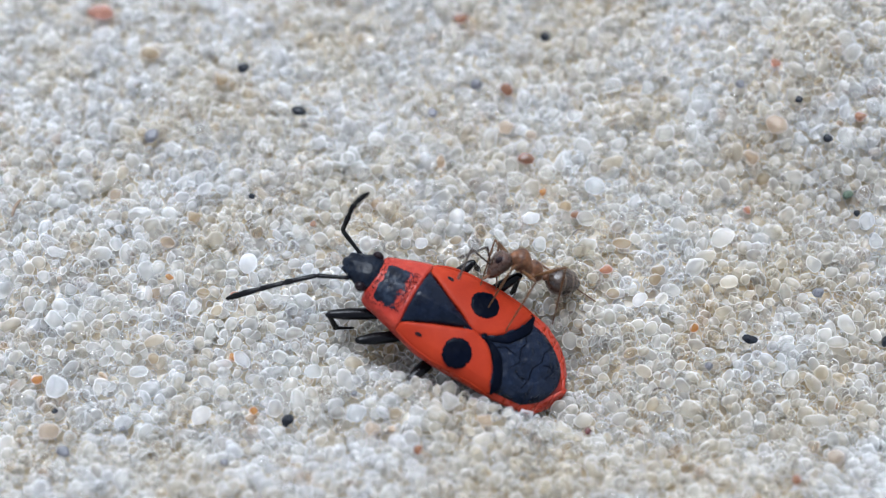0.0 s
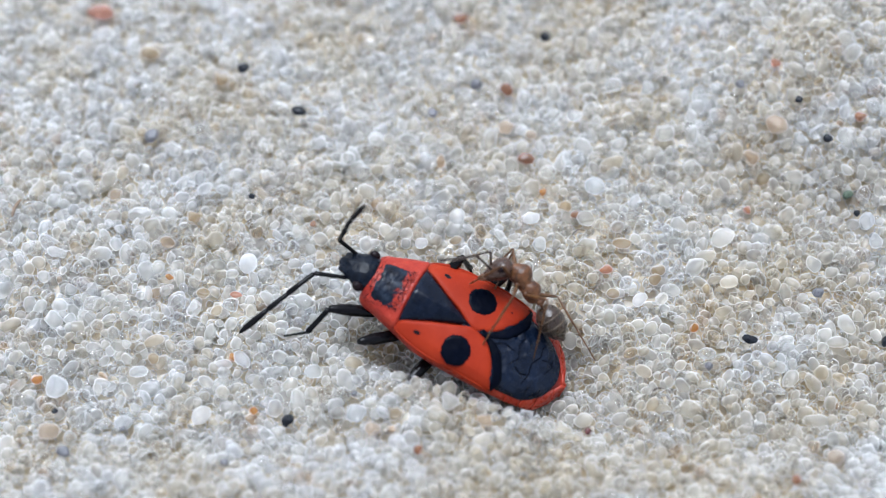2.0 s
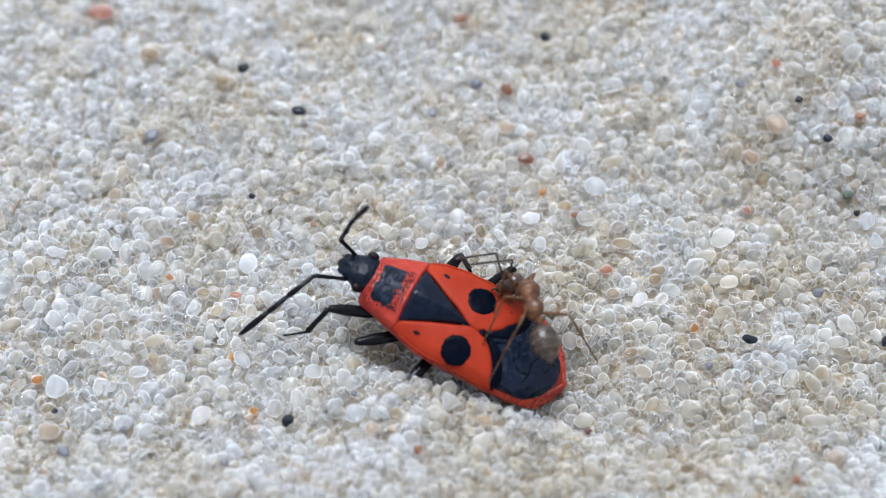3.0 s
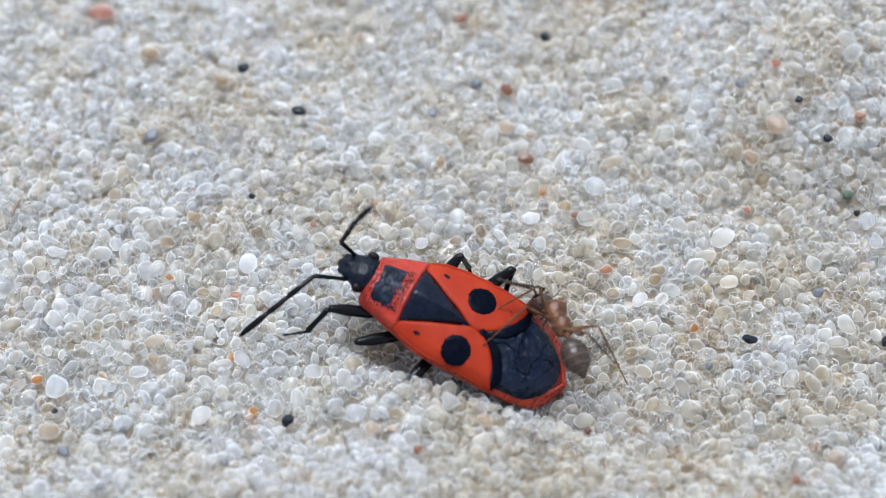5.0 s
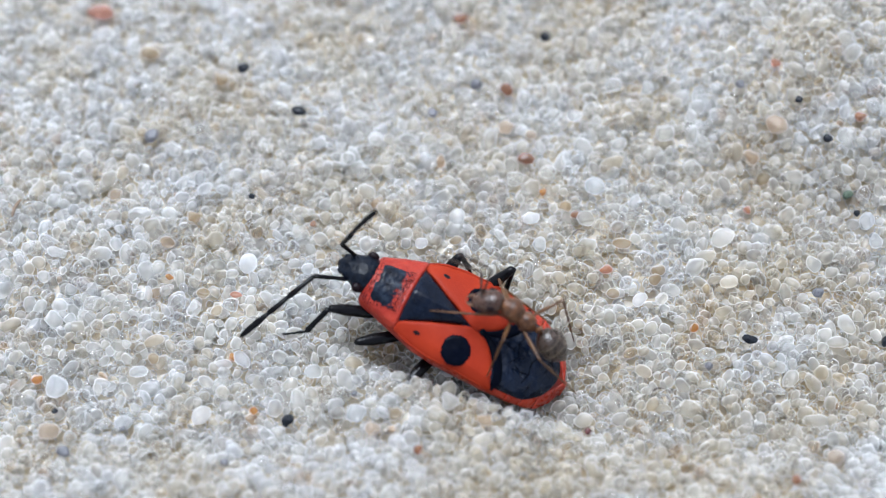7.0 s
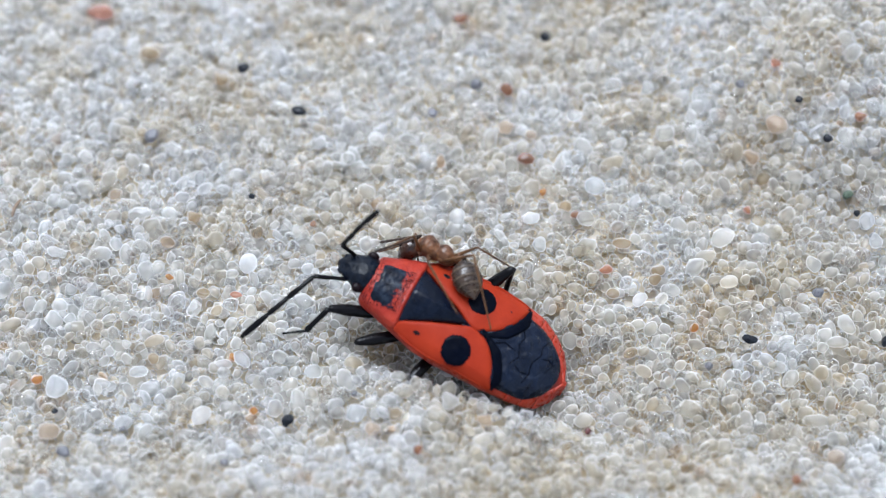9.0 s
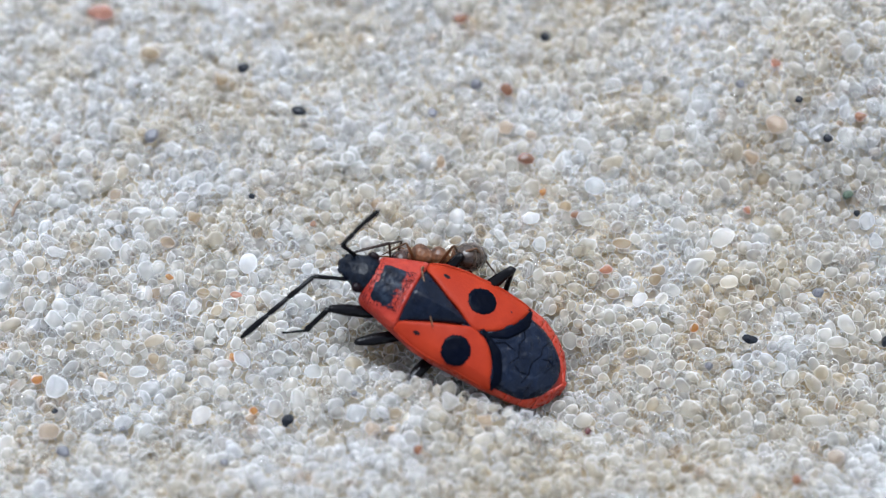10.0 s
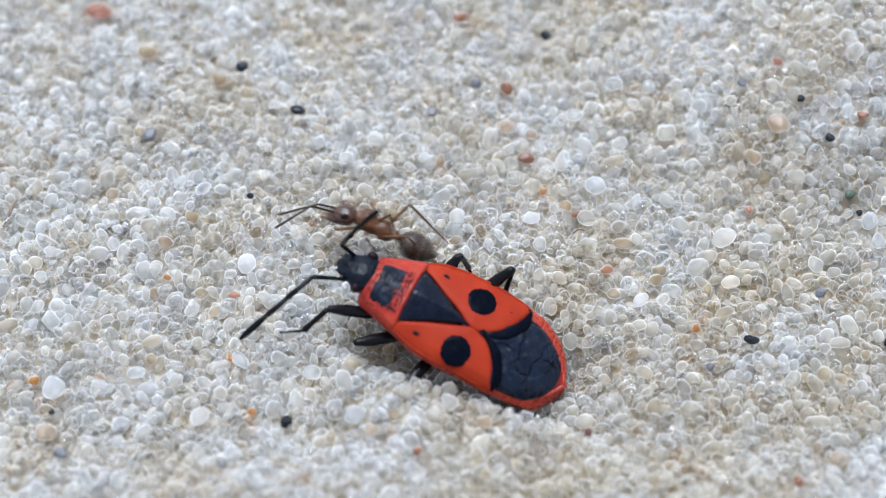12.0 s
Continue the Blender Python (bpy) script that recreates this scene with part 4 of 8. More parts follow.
def build_sand():
    ground = build_ground()
    rng = np.random.default_rng(11)
    top = scatter(rng, 0.405, 0.04, 0.238)
    top = [g for g in top if all((g[0] - m[0]) ** 2 + (g[1] - m[1]) ** 2 > (m[2] + 0.20) ** 2 for m in MARKED)]
    near_marked = lambda g: all((g[0] - m[0]) ** 2 + (g[1] - m[1]) ** 2 > m[2] ** 2 for m in MARKED)
    gaps = scatter(rng, 0.42, 0.12, 0.18)
    gaps = [g for g in gaps if near_marked(g)]
    low = scatter(rng, 0.44, 0.27, 0.28)

    def nearness(g):
        s = (g[0] - BUG_AT.x) * ALONG.x + (g[1] - BUG_AT.y) * ALONG.y
        w = (g[0] - BUG_AT.x) * ACROSS.x + (g[1] - BUG_AT.y) * ACROSS.y
        q = math.hypot(s / 5.0, w / 2.6)
        return q if q > 0.9 else 99
    top.sort(key=nearness)
    near, rest = top[:300], top[300:] + gaps + low
    meshes = [grain_mesh("sand_grain", s, BALL_F, SAND_SINGLE) for s in SHAPES[:24]]
    for k, (x, y, z, r) in enumerate(near):
        ob = new("sand_grain", meshes[k % 24])
        ob.parent = ground
        m = Matrix([list(row) for row in turn_matrix(rng)]).to_4x4()
        ob.matrix_basis = Matrix.Translation((x * MM, y * MM, z * MM)) @ m @ Matrix.Scale(r, 4)
    verts, faces = [], []
    small_v = [grain_shape(SHAPE_RNG, SMALL_V) for _ in range(60)]
    for k, (x, y, z, r) in enumerate(rest):
        fine_ = k < len(top) - 300 and -11 < y < 6
        shape, f = (SHAPES[k % 40], BALL_F) if fine_ else (small_v[k % 60], SMALL_F)
        verts.append(shape @ turn_matrix(rng).T * r + np.array((x, y, z)))
        faces.append(f)
    counts = np.cumsum([0] + [len(v) for v in verts])
    all_v = np.concatenate(verts) * MM
    all_f = np.concatenate([f + c for f, c in zip(faces, counts)])
    me = bpy.data.meshes.new("sand_grains")
    me.vertices.add(len(all_v))
    me.vertices.foreach_set("co", all_v.ravel())
    me.loops.add(all_f.size)
    me.loops.foreach_set("vertex_index", all_f.ravel().astype(np.int32))
    me.polygons.add(len(all_f))
    me.polygons.foreach_set("loop_start", np.arange(0, all_f.size, 3, dtype=np.int32))
    smooth = np.concatenate([np.full(len(f), rng.random() > 0.2) for f in faces])
    me.polygons.foreach_set("use_smooth", smooth)
    me.update(calc_edges=True)
    me.materials.append(SAND)
    ob = new("loose_grains", me)
    ob.parent = ground
    tagged(ob, "pale translucent quartz sand grains", kind="stuff")


SMALL_V, SMALL_F = ball(1)
build_sand()


# ---- movement ----
def at(x, y, z, rx=0, ry=0, rz=0):
    return pose(x * MM, y * MM, z * MM, rx, ry, rz)


def motions():
    walk(bug, [
        (0, at(0.751, -4.043, -0.198, -3.5, -13.9, 152.3)), (0.2, at(0.749, -4.041, -0.198, -3.7, -13.7, 152.8)),
        (0.35, at(0.716, -4.033, -0.193, -4.2, -12.6, 155.1)), (0.5, at(0.692, -4.031, -0.192, -4.3, -12.4, 155.7)),
        (0.65, at(0.636, -4.019, -0.186, -3.9, -13.3, 153.7)), (0.8, at(0.533, -4.004, -0.178, -3.6, -13.9, 152.3)),
        (1, at(0.540, -4.010, -0.181, -3.2, -14.6, 150.7)), (1.2, at(0.623, -3.968, -0.158, -3.4, -14.1, 151.8)),
        (1.5, at(0.706, -3.945, -0.147, -3.7, -13.7, 152.7)), (2, at(0.701, -3.942, -0.145, -3.9, -13.3, 153.6)),
        (2.5, at(0.698, -3.940, -0.144, -4.0, -13.0, 154.3)), (12, at(0.698, -3.940, -0.144, -4.0, -13.0, 154.3))])
    walk(bug_limbs['AL'][0], [
        (0, at(5.020, 0.500, 1.240, 0.0, 6.5, 26.2)), (0.2, at(5.020, 0.500, 1.240, 0.0, 6.1, 24.8)), (0.3, at(5.020, 0.500, 1.240, 0.0, -0.1, 19.5)),
        (0.35, at(5.020, 0.500, 1.240, 0.0, 2.6, 14.5)), (0.5, at(5.020, 0.500, 1.240, 0.0, 1.7, 12.4)),
        (0.65, at(5.020, 0.500, 1.240, 0.0, 5.0, 21.4)), (0.8, at(5.020, 0.500, 1.240, 0.0, -23.7, 40.0)),
        (1, at(5.020, 0.500, 1.240, 0.0, -3.7, 39.5)), (1.2, at(5.020, 0.500, 1.240, 0.0, 8.4, 31.9)), (1.5, at(5.020, 0.500, 1.240, 0.0, 6.3, 25.5)),
        (1.6, at(5.020, 0.500, 1.240, 0.0, 6.9, 27.3)), (1.8, at(5.020, 0.500, 1.240, 0.0, 5.8, 23.8)), (2, at(5.020, 0.500, 1.240, 0.0, -0.2, 22.9)),
        (2.5, at(5.020, 0.500, 1.240, 0.0, -9.1, 26.5)), (12, at(5.020, 0.500, 1.240, 0.0, -5.3, 27.3))])
    walk(bug_limbs['AL'][1], [
        (0, at(1.300, 0.000, 0.000, 0.0, 15.4, 14.2)), (0.2, at(1.300, 0.000, 0.000, 0.0, 11.4, 15.2)),
        (0.3, at(1.300, 0.000, 0.000, 0.0, 15.6, 19.3)), (0.35, at(1.300, 0.000, 0.000, 0.0, 12.8, 21.8)),
        (0.5, at(1.300, 0.000, 0.000, 0.0, 11.3, 19.3)), (0.65, at(1.300, 0.000, 0.000, 0.0, 11.1, 8.8)),
        (0.8, at(1.300, 0.000, 0.000, 0.0, 38.8, -14.7)), (1, at(1.300, 0.000, 0.000, 0.0, 23.9, -4.8)),
        (1.2, at(1.300, 0.000, 0.000, 0.0, 8.2, 9.3)), (1.5, at(1.300, 0.000, 0.000, 0.0, 13.5, 10.2)),
        (1.6, at(1.300, 0.000, 0.000, 0.0, 13.4, 12.2)), (1.8, at(1.300, 0.000, 0.000, 0.0, 16.5, 26.4)),
        (2, at(1.300, 0.000, 0.000, 0.0, 19.9, 43.6)), (2.5, at(1.300, 0.000, 0.000, 0.0, 27.9, 41.3)),
        (12, at(1.300, 0.000, 0.000, 0.0, 25.2, 41.7))])
    walk(bug_limbs['AR'][0], [
        (0, at(5.020, -0.500, 1.240, -0.0, -9.3, -19.5)), (0.2, at(5.020, -0.500, 1.240, -0.0, -9.9, -21.3)),
        (0.3, at(5.020, -0.500, 1.240, -0.0, -12.0, -28.1)), (0.35, at(5.020, -0.500, 1.240, -0.0, -12.8, -30.6)),
        (0.5, at(5.020, -0.500, 1.240, -0.0, -12.7, -30.6)), (0.6, at(5.020, -0.500, 1.240, -0.0, -11.1, -25.6)),
        (0.65, at(5.020, -0.500, 1.240, -0.0, -13.0, -32.2)), (0.7, at(5.020, -0.500, 1.240, -0.0, -15.2, -40.5)),
        (0.8, at(5.020, -0.500, 1.240, -0.0, -35.5, -22.2)), (1, at(5.020, -0.500, 1.240, -0.0, -28.0, -15.2)),
        (1.2, at(5.020, -0.500, 1.240, -0.0, -40.2, -7.1)), (1.5, at(5.020, -0.500, 1.240, -0.0, -38.2, -10.5)),
        (1.8, at(5.020, -0.500, 1.240, 0.0, -39.1, 2.0)), (2, at(5.020, -0.500, 1.240, 0.0, -40.5, 7.2)),
        (2.5, at(5.020, -0.500, 1.240, 0.0, -42.9, 1.4)), (5.5, at(5.020, -0.500, 1.240, 0.0, -48.5, 10.4)),
        (6.5, at(5.020, -0.500, 1.240, 0.0, -50.4, 13.6)), (9.5, at(5.020, -0.500, 1.240, 0.0, -52.0, 17.0)),
        (12, at(5.020, -0.500, 1.240, 0.0, -51.8, 15.3))])
    walk(bug_limbs['AR'][1], [
        (0, at(1.300, 0.000, 0.000, 0.0, -58.3, -49.9)), (0.2, at(1.300, 0.000, 0.000, 0.0, -68.6, -22.5)),
        (0.3, at(1.300, 0.000, 0.000, 0.0, -68.5, -3.5)), (0.35, at(1.300, 0.000, 0.000, 0.0, -69.2, -10.9)),
        (0.5, at(1.300, 0.000, 0.000, 0.0, -71.4, -39.5)), (0.6, at(1.300, 0.000, 0.000, 0.0, -68.8, -67.9)),
        (0.65, at(1.300, 0.000, 0.000, 0.0, -64.2, -59.8)), (0.7, at(1.300, 0.000, 0.000, 0.0, -58.4, -50.5)),
        (0.8, at(1.300, 0.000, 0.000, 0.0, -47.7, -64.1)), (1, at(1.300, 0.000, 0.000, 0.0, -58.4, -39.0)),
        (1.2, at(1.300, 0.000, 0.000, 0.0, -41.9, -9.1)), (1.5, at(1.300, 0.000, 0.000, 0.0, -42.3, 3.0)),
        (1.8, at(1.300, 0.000, 0.000, 0.0, -43.9, -10.6)), (2, at(1.300, 0.000, 0.000, 0.0, -48.0, -21.3)),
        (2.5, at(1.300, 0.000, 0.000, 0.0, -45.5, -22.2)), (5.5, at(1.300, 0.000, 0.000, 0.0, -45.0, -25.7)),
        (6.5, at(1.300, 0.000, 0.000, 0.0, -47.6, -23.5)), (9.5, at(1.300, 0.000, 0.000, 0.0, -49.1, -26.8)),
        (12, at(1.300, 0.000, 0.000, 0.0, -49.1, -27.8))])
    walk(bug_limbs['FL'][0], [
        (0, at(3.100, 0.750, 0.550, 0.0, 0.3, 32.5)), (0.2, at(3.100, 0.750, 0.550, 0.0, -2.5, 32.0)),
        (0.3, at(3.100, 0.750, 0.550, 0.0, -6.6, 29.4)), (0.35, at(3.100, 0.750, 0.550, 0.0, -19.0, 24.4)),
        (0.4, at(3.100, 0.750, 0.550, 0.0, -29.0, 18.3)), (0.5, at(3.100, 0.750, 0.550, 0.0, -14.5, 21.3)),
        (0.6, at(3.100, 0.750, 0.550, 0.0, -12.7, 25.2)), (0.65, at(3.100, 0.750, 0.550, 0.0, -13.3, 27.2)),
        (0.7, at(3.100, 0.750, 0.550, 0.0, -14.5, 28.9)), (0.8, at(3.100, 0.750, 0.550, 0.0, -20.3, 32.4)),
        (1, at(3.100, 0.750, 0.550, 0.0, -22.3, 40.8)), (1.2, at(3.100, 0.750, 0.550, 0.0, -17.2, 34.3)),
        (1.3, at(3.100, 0.750, 0.550, 0.0, -18.5, 32.1)), (1.4, at(3.100, 0.750, 0.550, 0.0, -32.7, 33.2)),
        (1.5, at(3.100, 0.750, 0.550, 0.0, -11.2, 32.3)), (1.6, at(3.100, 0.750, 0.550, 0.0, -10.0, 31.5)),
        (2, at(3.100, 0.750, 0.550, 0.0, -11.1, 30.0)), (2.5, at(3.100, 0.750, 0.550, 0.0, -12.1, 28.5)),
        (12, at(3.100, 0.750, 0.550, 0.0, -12.9, 28.7))])
    walk(bug_limbs['FL'][1], [
        (0, at(2.300, 0.000, 0.000, 83.4, 127.0, -4.7)), (0.2, at(2.300, 0.000, 0.000, 87.0, 127.3, -0.3)),
        (0.3, at(2.300, 0.000, 0.000, 89.5, 129.8, 3.0)), (0.35, at(2.300, 0.000, 0.000, 101.4, 81.7, 14.2)),
        (0.4, at(2.300, 0.000, 0.000, 93.4, 33.8, 5.6)), (0.5, at(2.300, 0.000, 0.000, 99.5, 7.2, 22.4)),
        (0.6, at(2.300, 0.000, 0.000, 106.8, 41.6, 39.3)), (0.65, at(2.300, 0.000, 0.000, 122.8, 52.0, 61.0)),
        (0.7, at(2.300, 0.000, 0.000, 152.8, 54.0, 98.1)), (0.8, at(2.300, 0.000, 0.000, 138.2, 52.2, 79.9)),
        (1, at(2.300, 0.000, 0.000, 170.3, 26.4, 127.7)), (1.2, at(2.300, 0.000, 0.000, 177.6, 25.2, 144.4)),
        (1.3, at(2.300, 0.000, 0.000, 228.1, 53.5, 216.0)), (1.35, at(2.300, 0.000, 0.000, 301.6, 65.0, 297.6)),
        (1.4, at(2.300, 0.000, 0.000, 339.2, 35.6, 344.0)), (1.5, at(2.300, 0.000, 0.000, 357.7, 23.1, 380.7)),
        (1.6, at(2.300, 0.000, 0.000, 362.0, 32.0, 389.8)), (2, at(2.300, 0.000, 0.000, 362.4, 32.5, 390.5)),
        (2.5, at(2.300, 0.000, 0.000, 362.7, 32.8, 391.1)), (12, at(2.300, 0.000, 0.000, 360.0, 30.4, 386.0))])
    walk(bug_limbs['ML'][0], [
        (0, at(1.900, 0.950, 0.450, 0.0, -6.9, 40.6)), (0.2, at(1.900, 0.950, 0.450, 0.0, -19.7, 42.9)),
        (0.35, at(1.900, 0.950, 0.450, 0.0, -29.5, 41.3)), (0.4, at(1.900, 0.950, 0.450, 0.0, -31.9, 41.7)),
        (0.5, at(1.900, 0.950, 0.450, 0.0, -32.6, 41.6)), (0.65, at(1.900, 0.950, 0.450, 0.0, -32.6, 47.0)),
        (0.8, at(1.900, 0.950, 0.450, 0.0, -34.3, 52.1)), (1, at(1.900, 0.950, 0.450, 0.0, -33.4, 54.2)),
        (1.2, at(1.900, 0.950, 0.450, 0.0, -31.9, 52.2)), (1.3, at(1.900, 0.950, 0.450, 0.0, -31.5, 51.3)),
        (1.5, at(1.900, 0.950, 0.450, 0.0, -22.6, 48.2)), (1.6, at(1.900, 0.950, 0.450, 0.0, -18.6, 47.1)),
        (2, at(1.900, 0.950, 0.450, 0.0, -14.4, 44.6)), (2.5, at(1.900, 0.950, 0.450, 0.0, -7.3, 41.5)),
        (12, at(1.900, 0.950, 0.450, 0.0, -7.3, 41.5))])
    walk(bug_limbs['ML'][1], [
        (0, at(2.200, 0.000, 0.000, 0.0, 37.5, -170.9)), (0.2, at(2.200, 0.000, 0.000, 0.0, 30.3, -172.7)),
        (0.35, at(2.200, 0.000, 0.000, 0.0, 24.9, -172.2)), (0.4, at(2.200, 0.000, 0.000, 0.0, 23.9, -172.3)),
        (0.5, at(2.200, 0.000, 0.000, 0.0, 23.1, -172.2)), (0.65, at(2.200, 0.000, 0.000, 0.0, 22.3, -174.4)),
        (0.8, at(2.200, 0.000, 0.000, 0.0, 20.0, -176.7)), (1, at(2.200, 0.000, 0.000, 0.0, 21.1, -177.7)),
        (1.2, at(2.200, 0.000, 0.000, 0.0, 23.4, -176.9)), (1.3, at(2.200, 0.000, 0.000, 0.0, 24.1, -176.6)),
        (1.5, at(2.200, 0.000, 0.000, 0.0, 28.5, -175.3)), (1.6, at(2.200, 0.000, 0.000, 0.0, 30.2, -174.7)),
        (2, at(2.200, 0.000, 0.000, 0.0, 31.9, -173.7)), (2.5, at(2.200, 0.000, 0.000, 0.0, 35.7, -172.0)),
        (12, at(2.200, 0.000, 0.000, 0.0, 35.7, -172.0))])
    walk(bug_limbs['HL'][0], [
        (0, at(0.600, 1.050, 0.400, 0.0, -5.9, 73.9)), (0.2, at(0.600, 1.050, 0.400, 0.0, -6.1, 73.2)),
        (0.35, at(0.600, 1.050, 0.400, 0.0, -7.7, 70.4)), (0.5, at(0.600, 1.050, 0.400, 0.0, -8.4, 70.3)),
        (0.65, at(0.600, 1.050, 0.400, 0.0, -8.6, 75.9)), (0.8, at(0.600, 1.050, 0.400, 0.0, -10.0, 82.2)),
        (1, at(0.600, 1.050, 0.400, 0.0, -9.4, 84.3)), (1.2, at(0.600, 1.050, 0.400, 0.0, -6.5, 81.1)),
        (1.5, at(0.600, 1.050, 0.400, 0.0, -4.1, 77.6)), (2, at(0.600, 1.050, 0.400, 0.0, -4.5, 76.3)),
        (2.5, at(0.600, 1.050, 0.400, 0.0, -4.8, 75.3)), (12, at(0.600, 1.050, 0.400, 0.0, -4.8, 75.3))])
    walk(bug_limbs['HL'][1], [
        (0, at(1.700, 0.000, 0.000, 0.0, 41.2, 146.7)), (0.2, at(1.700, 0.000, 0.000, 0.0, 41.2, 147.2)),
        (0.35, at(1.700, 0.000, 0.000, 0.0, 40.5, 148.8)), (0.5, at(1.700, 0.000, 0.000, 0.0, 40.1, 148.9)),
        (0.65, at(1.700, 0.000, 0.000, 0.0, 39.6, 145.3)), (0.8, at(1.700, 0.000, 0.000, 0.0, 38.6, 141.3)),
        (1, at(1.700, 0.000, 0.000, 0.0, 38.7, 140.0)), (1.2, at(1.700, 0.000, 0.000, 0.0, 41.1, 140.7)),
        (1.5, at(1.700, 0.000, 0.000, 0.0, 43.0, 142.0)), (2, at(1.700, 0.000, 0.000, 0.0, 43.0, 142.8)),
        (2.5, at(1.700, 0.000, 0.000, 0.0, 42.9, 143.5)), (12, at(1.700, 0.000, 0.000, 0.0, 42.9, 143.5))])
    walk(bug_limbs['HR'][0], [
        (0, at(0.600, -1.050, 0.400, 0.0, -30.8, -120.7)), (0.2, at(0.600, -1.050, 0.400, 0.0, -29.9, -123.9)),
        (0.35, at(0.600, -1.050, 0.400, 0.0, -26.9, -129.1)), (0.5, at(0.600, -1.050, 0.400, 0.0, -24.5, -131.1)),
        (0.6, at(0.600, -1.050, 0.400, 0.0, -23.4, -130.5)), (0.65, at(0.600, -1.050, 0.400, 0.0, -24.2, -129.3)),
        (0.8, at(0.600, -1.050, 0.400, 0.0, -24.4, -126.4)), (1, at(0.600, -1.050, 0.400, 0.0, -28.1, -121.2)),
        (1.2, at(0.600, -1.050, 0.400, 0.0, -31.4, -119.9)), (1.5, at(0.600, -1.050, 0.400, 0.0, -33.7, -119.4)),
        (2, at(0.600, -1.050, 0.400, 0.0, -33.1, -118.3)), (2.5, at(0.600, -1.050, 0.400, 0.0, -34.1, -119.1)),
        (12, at(0.600, -1.050, 0.400, 0.0, -36.5, -119.1))])
    walk(bug_limbs['HR'][1], [
        (0, at(2.650, 0.000, 0.000, 0.0, 50.1, -166.3)), (0.2, at(2.650, 0.000, 0.000, 0.0, 49.8, -168.2)),
        (0.35, at(2.650, 0.000, 0.000, 0.0, 51.4, -169.7)), (0.5, at(2.650, 0.000, 0.000, 0.0, 52.5, -170.8)),
        (0.6, at(2.650, 0.000, 0.000, 0.0, 53.0, -170.8)), (0.65, at(2.650, 0.000, 0.000, 0.0, 52.6, -169.8)),
        (0.8, at(2.650, 0.000, 0.000, 0.0, 53.1, -166.5)), (1, at(2.650, 0.000, 0.000, 0.0, 49.9, -163.9)),
        (1.2, at(2.650, 0.000, 0.000, 0.0, 46.7, -162.3)), (1.5, at(2.650, 0.000, 0.000, 0.0, 42.5, -162.5)),
        (2, at(2.650, 0.000, 0.000, 0.0, 39.6, -161.3)), (2.5, at(2.650, 0.000, 0.000, 0.0, 37.5, -161.4)),
        (12, at(2.650, 0.000, 0.000, 0.0, 34.8, -161.6))])
    walk(bug_limbs['MR'][0], [
        (0, at(1.900, -0.950, 0.450, -0.0, -20.3, -110.2)), (0.2, at(1.900, -0.950, 0.450, -0.0, -20.4, -107.7)),
        (0.35, at(1.900, -0.950, 0.450, -0.0, -20.2, -109.4)), (0.4, at(1.900, -0.950, 0.450, -0.0, -20.2, -109.1)),
        (0.5, at(1.900, -0.950, 0.450, -0.0, -31.5, -73.7)), (0.6, at(1.900, -0.950, 0.450, -0.0, -18.0, -56.9)),
        (0.65, at(1.900, -0.950, 0.450, 0.0, -18.1, -57.4)), (0.7, at(1.900, -0.950, 0.450, -0.0, -18.3, -58.5)),
        (0.8, at(1.900, -0.950, 0.450, -0.0, -17.9, -56.3)), (0.9, at(1.900, -0.950, 0.450, -0.0, -20.0, -70.1)),
        (1, at(1.900, -0.950, 0.450, -0.0, -21.2, -86.1)), (1.1, at(1.900, -0.950, 0.450, 0.0, -21.2, -90.6)),
        (1.2, at(1.900, -0.950, 0.450, -0.0, -39.8, -102.5)), (1.4, at(1.900, -0.950, 0.450, 0.0, -46.5, -106.9)),
        (1.5, at(1.900, -0.950, 0.450, 0.0, -47.2, -106.2)), (2, at(1.900, -0.950, 0.450, 0.0, -42.8, -103.9)),
        (2.5, at(1.900, -0.950, 0.450, -0.0, -38.0, -101.4)), (12, at(1.900, -0.950, 0.450, -0.0, -39.4, -100.8))])
    walk(bug_limbs['MR'][1], [
        (0, at(1.960, 0.000, 0.000, 0.0, 76.6, -93.3)), (0.2, at(1.960, 0.000, 0.000, -0.0, 73.3, -95.9)),
        (0.35, at(1.960, 0.000, 0.000, 0.0, 72.1, -94.3)), (0.4, at(1.960, 0.000, 0.000, 0.0, 71.3, -94.5)),
        (0.45, at(1.960, 0.000, 0.000, 5.8, 21.6, -80.8)), (0.5, at(1.960, 0.000, 0.000, -0.0, -27.9, -71.3)),
        (0.6, at(1.960, 0.000, 0.000, -0.0, -12.0, -74.8)), (0.65, at(1.960, 0.000, 0.000, 0.0, -19.4, -49.4)),
        (0.7, at(1.960, 0.000, 0.000, -0.0, -29.9, -9.9)), (0.8, at(1.960, 0.000, 0.000, -0.0, -26.4, 1.9)),
        (0.9, at(1.960, 0.000, 0.000, 0.0, -47.1, -29.8)), (1, at(1.960, 0.000, 0.000, -0.0, -16.4, -59.6)),
        (1.05, at(1.960, 0.000, 0.000, 5.8, 18.8, -74.8)), (1.1, at(1.960, 0.000, 0.000, 0.0, 54.3, -93.7)),
        (1.2, at(1.960, 0.000, 0.000, 0.0, 54.0, -136.8)), (1.4, at(1.960, 0.000, 0.000, -0.0, 52.0, -151.2)),
        (1.5, at(1.960, 0.000, 0.000, -0.0, 50.9, -150.9)), (2, at(1.960, 0.000, 0.000, -0.0, 51.7, -145.6)),
        (2.5, at(1.960, 0.000, 0.000, 0.0, 52.4, -139.8)), (12, at(1.960, 0.000, 0.000, -0.0, 51.1, -140.2))])
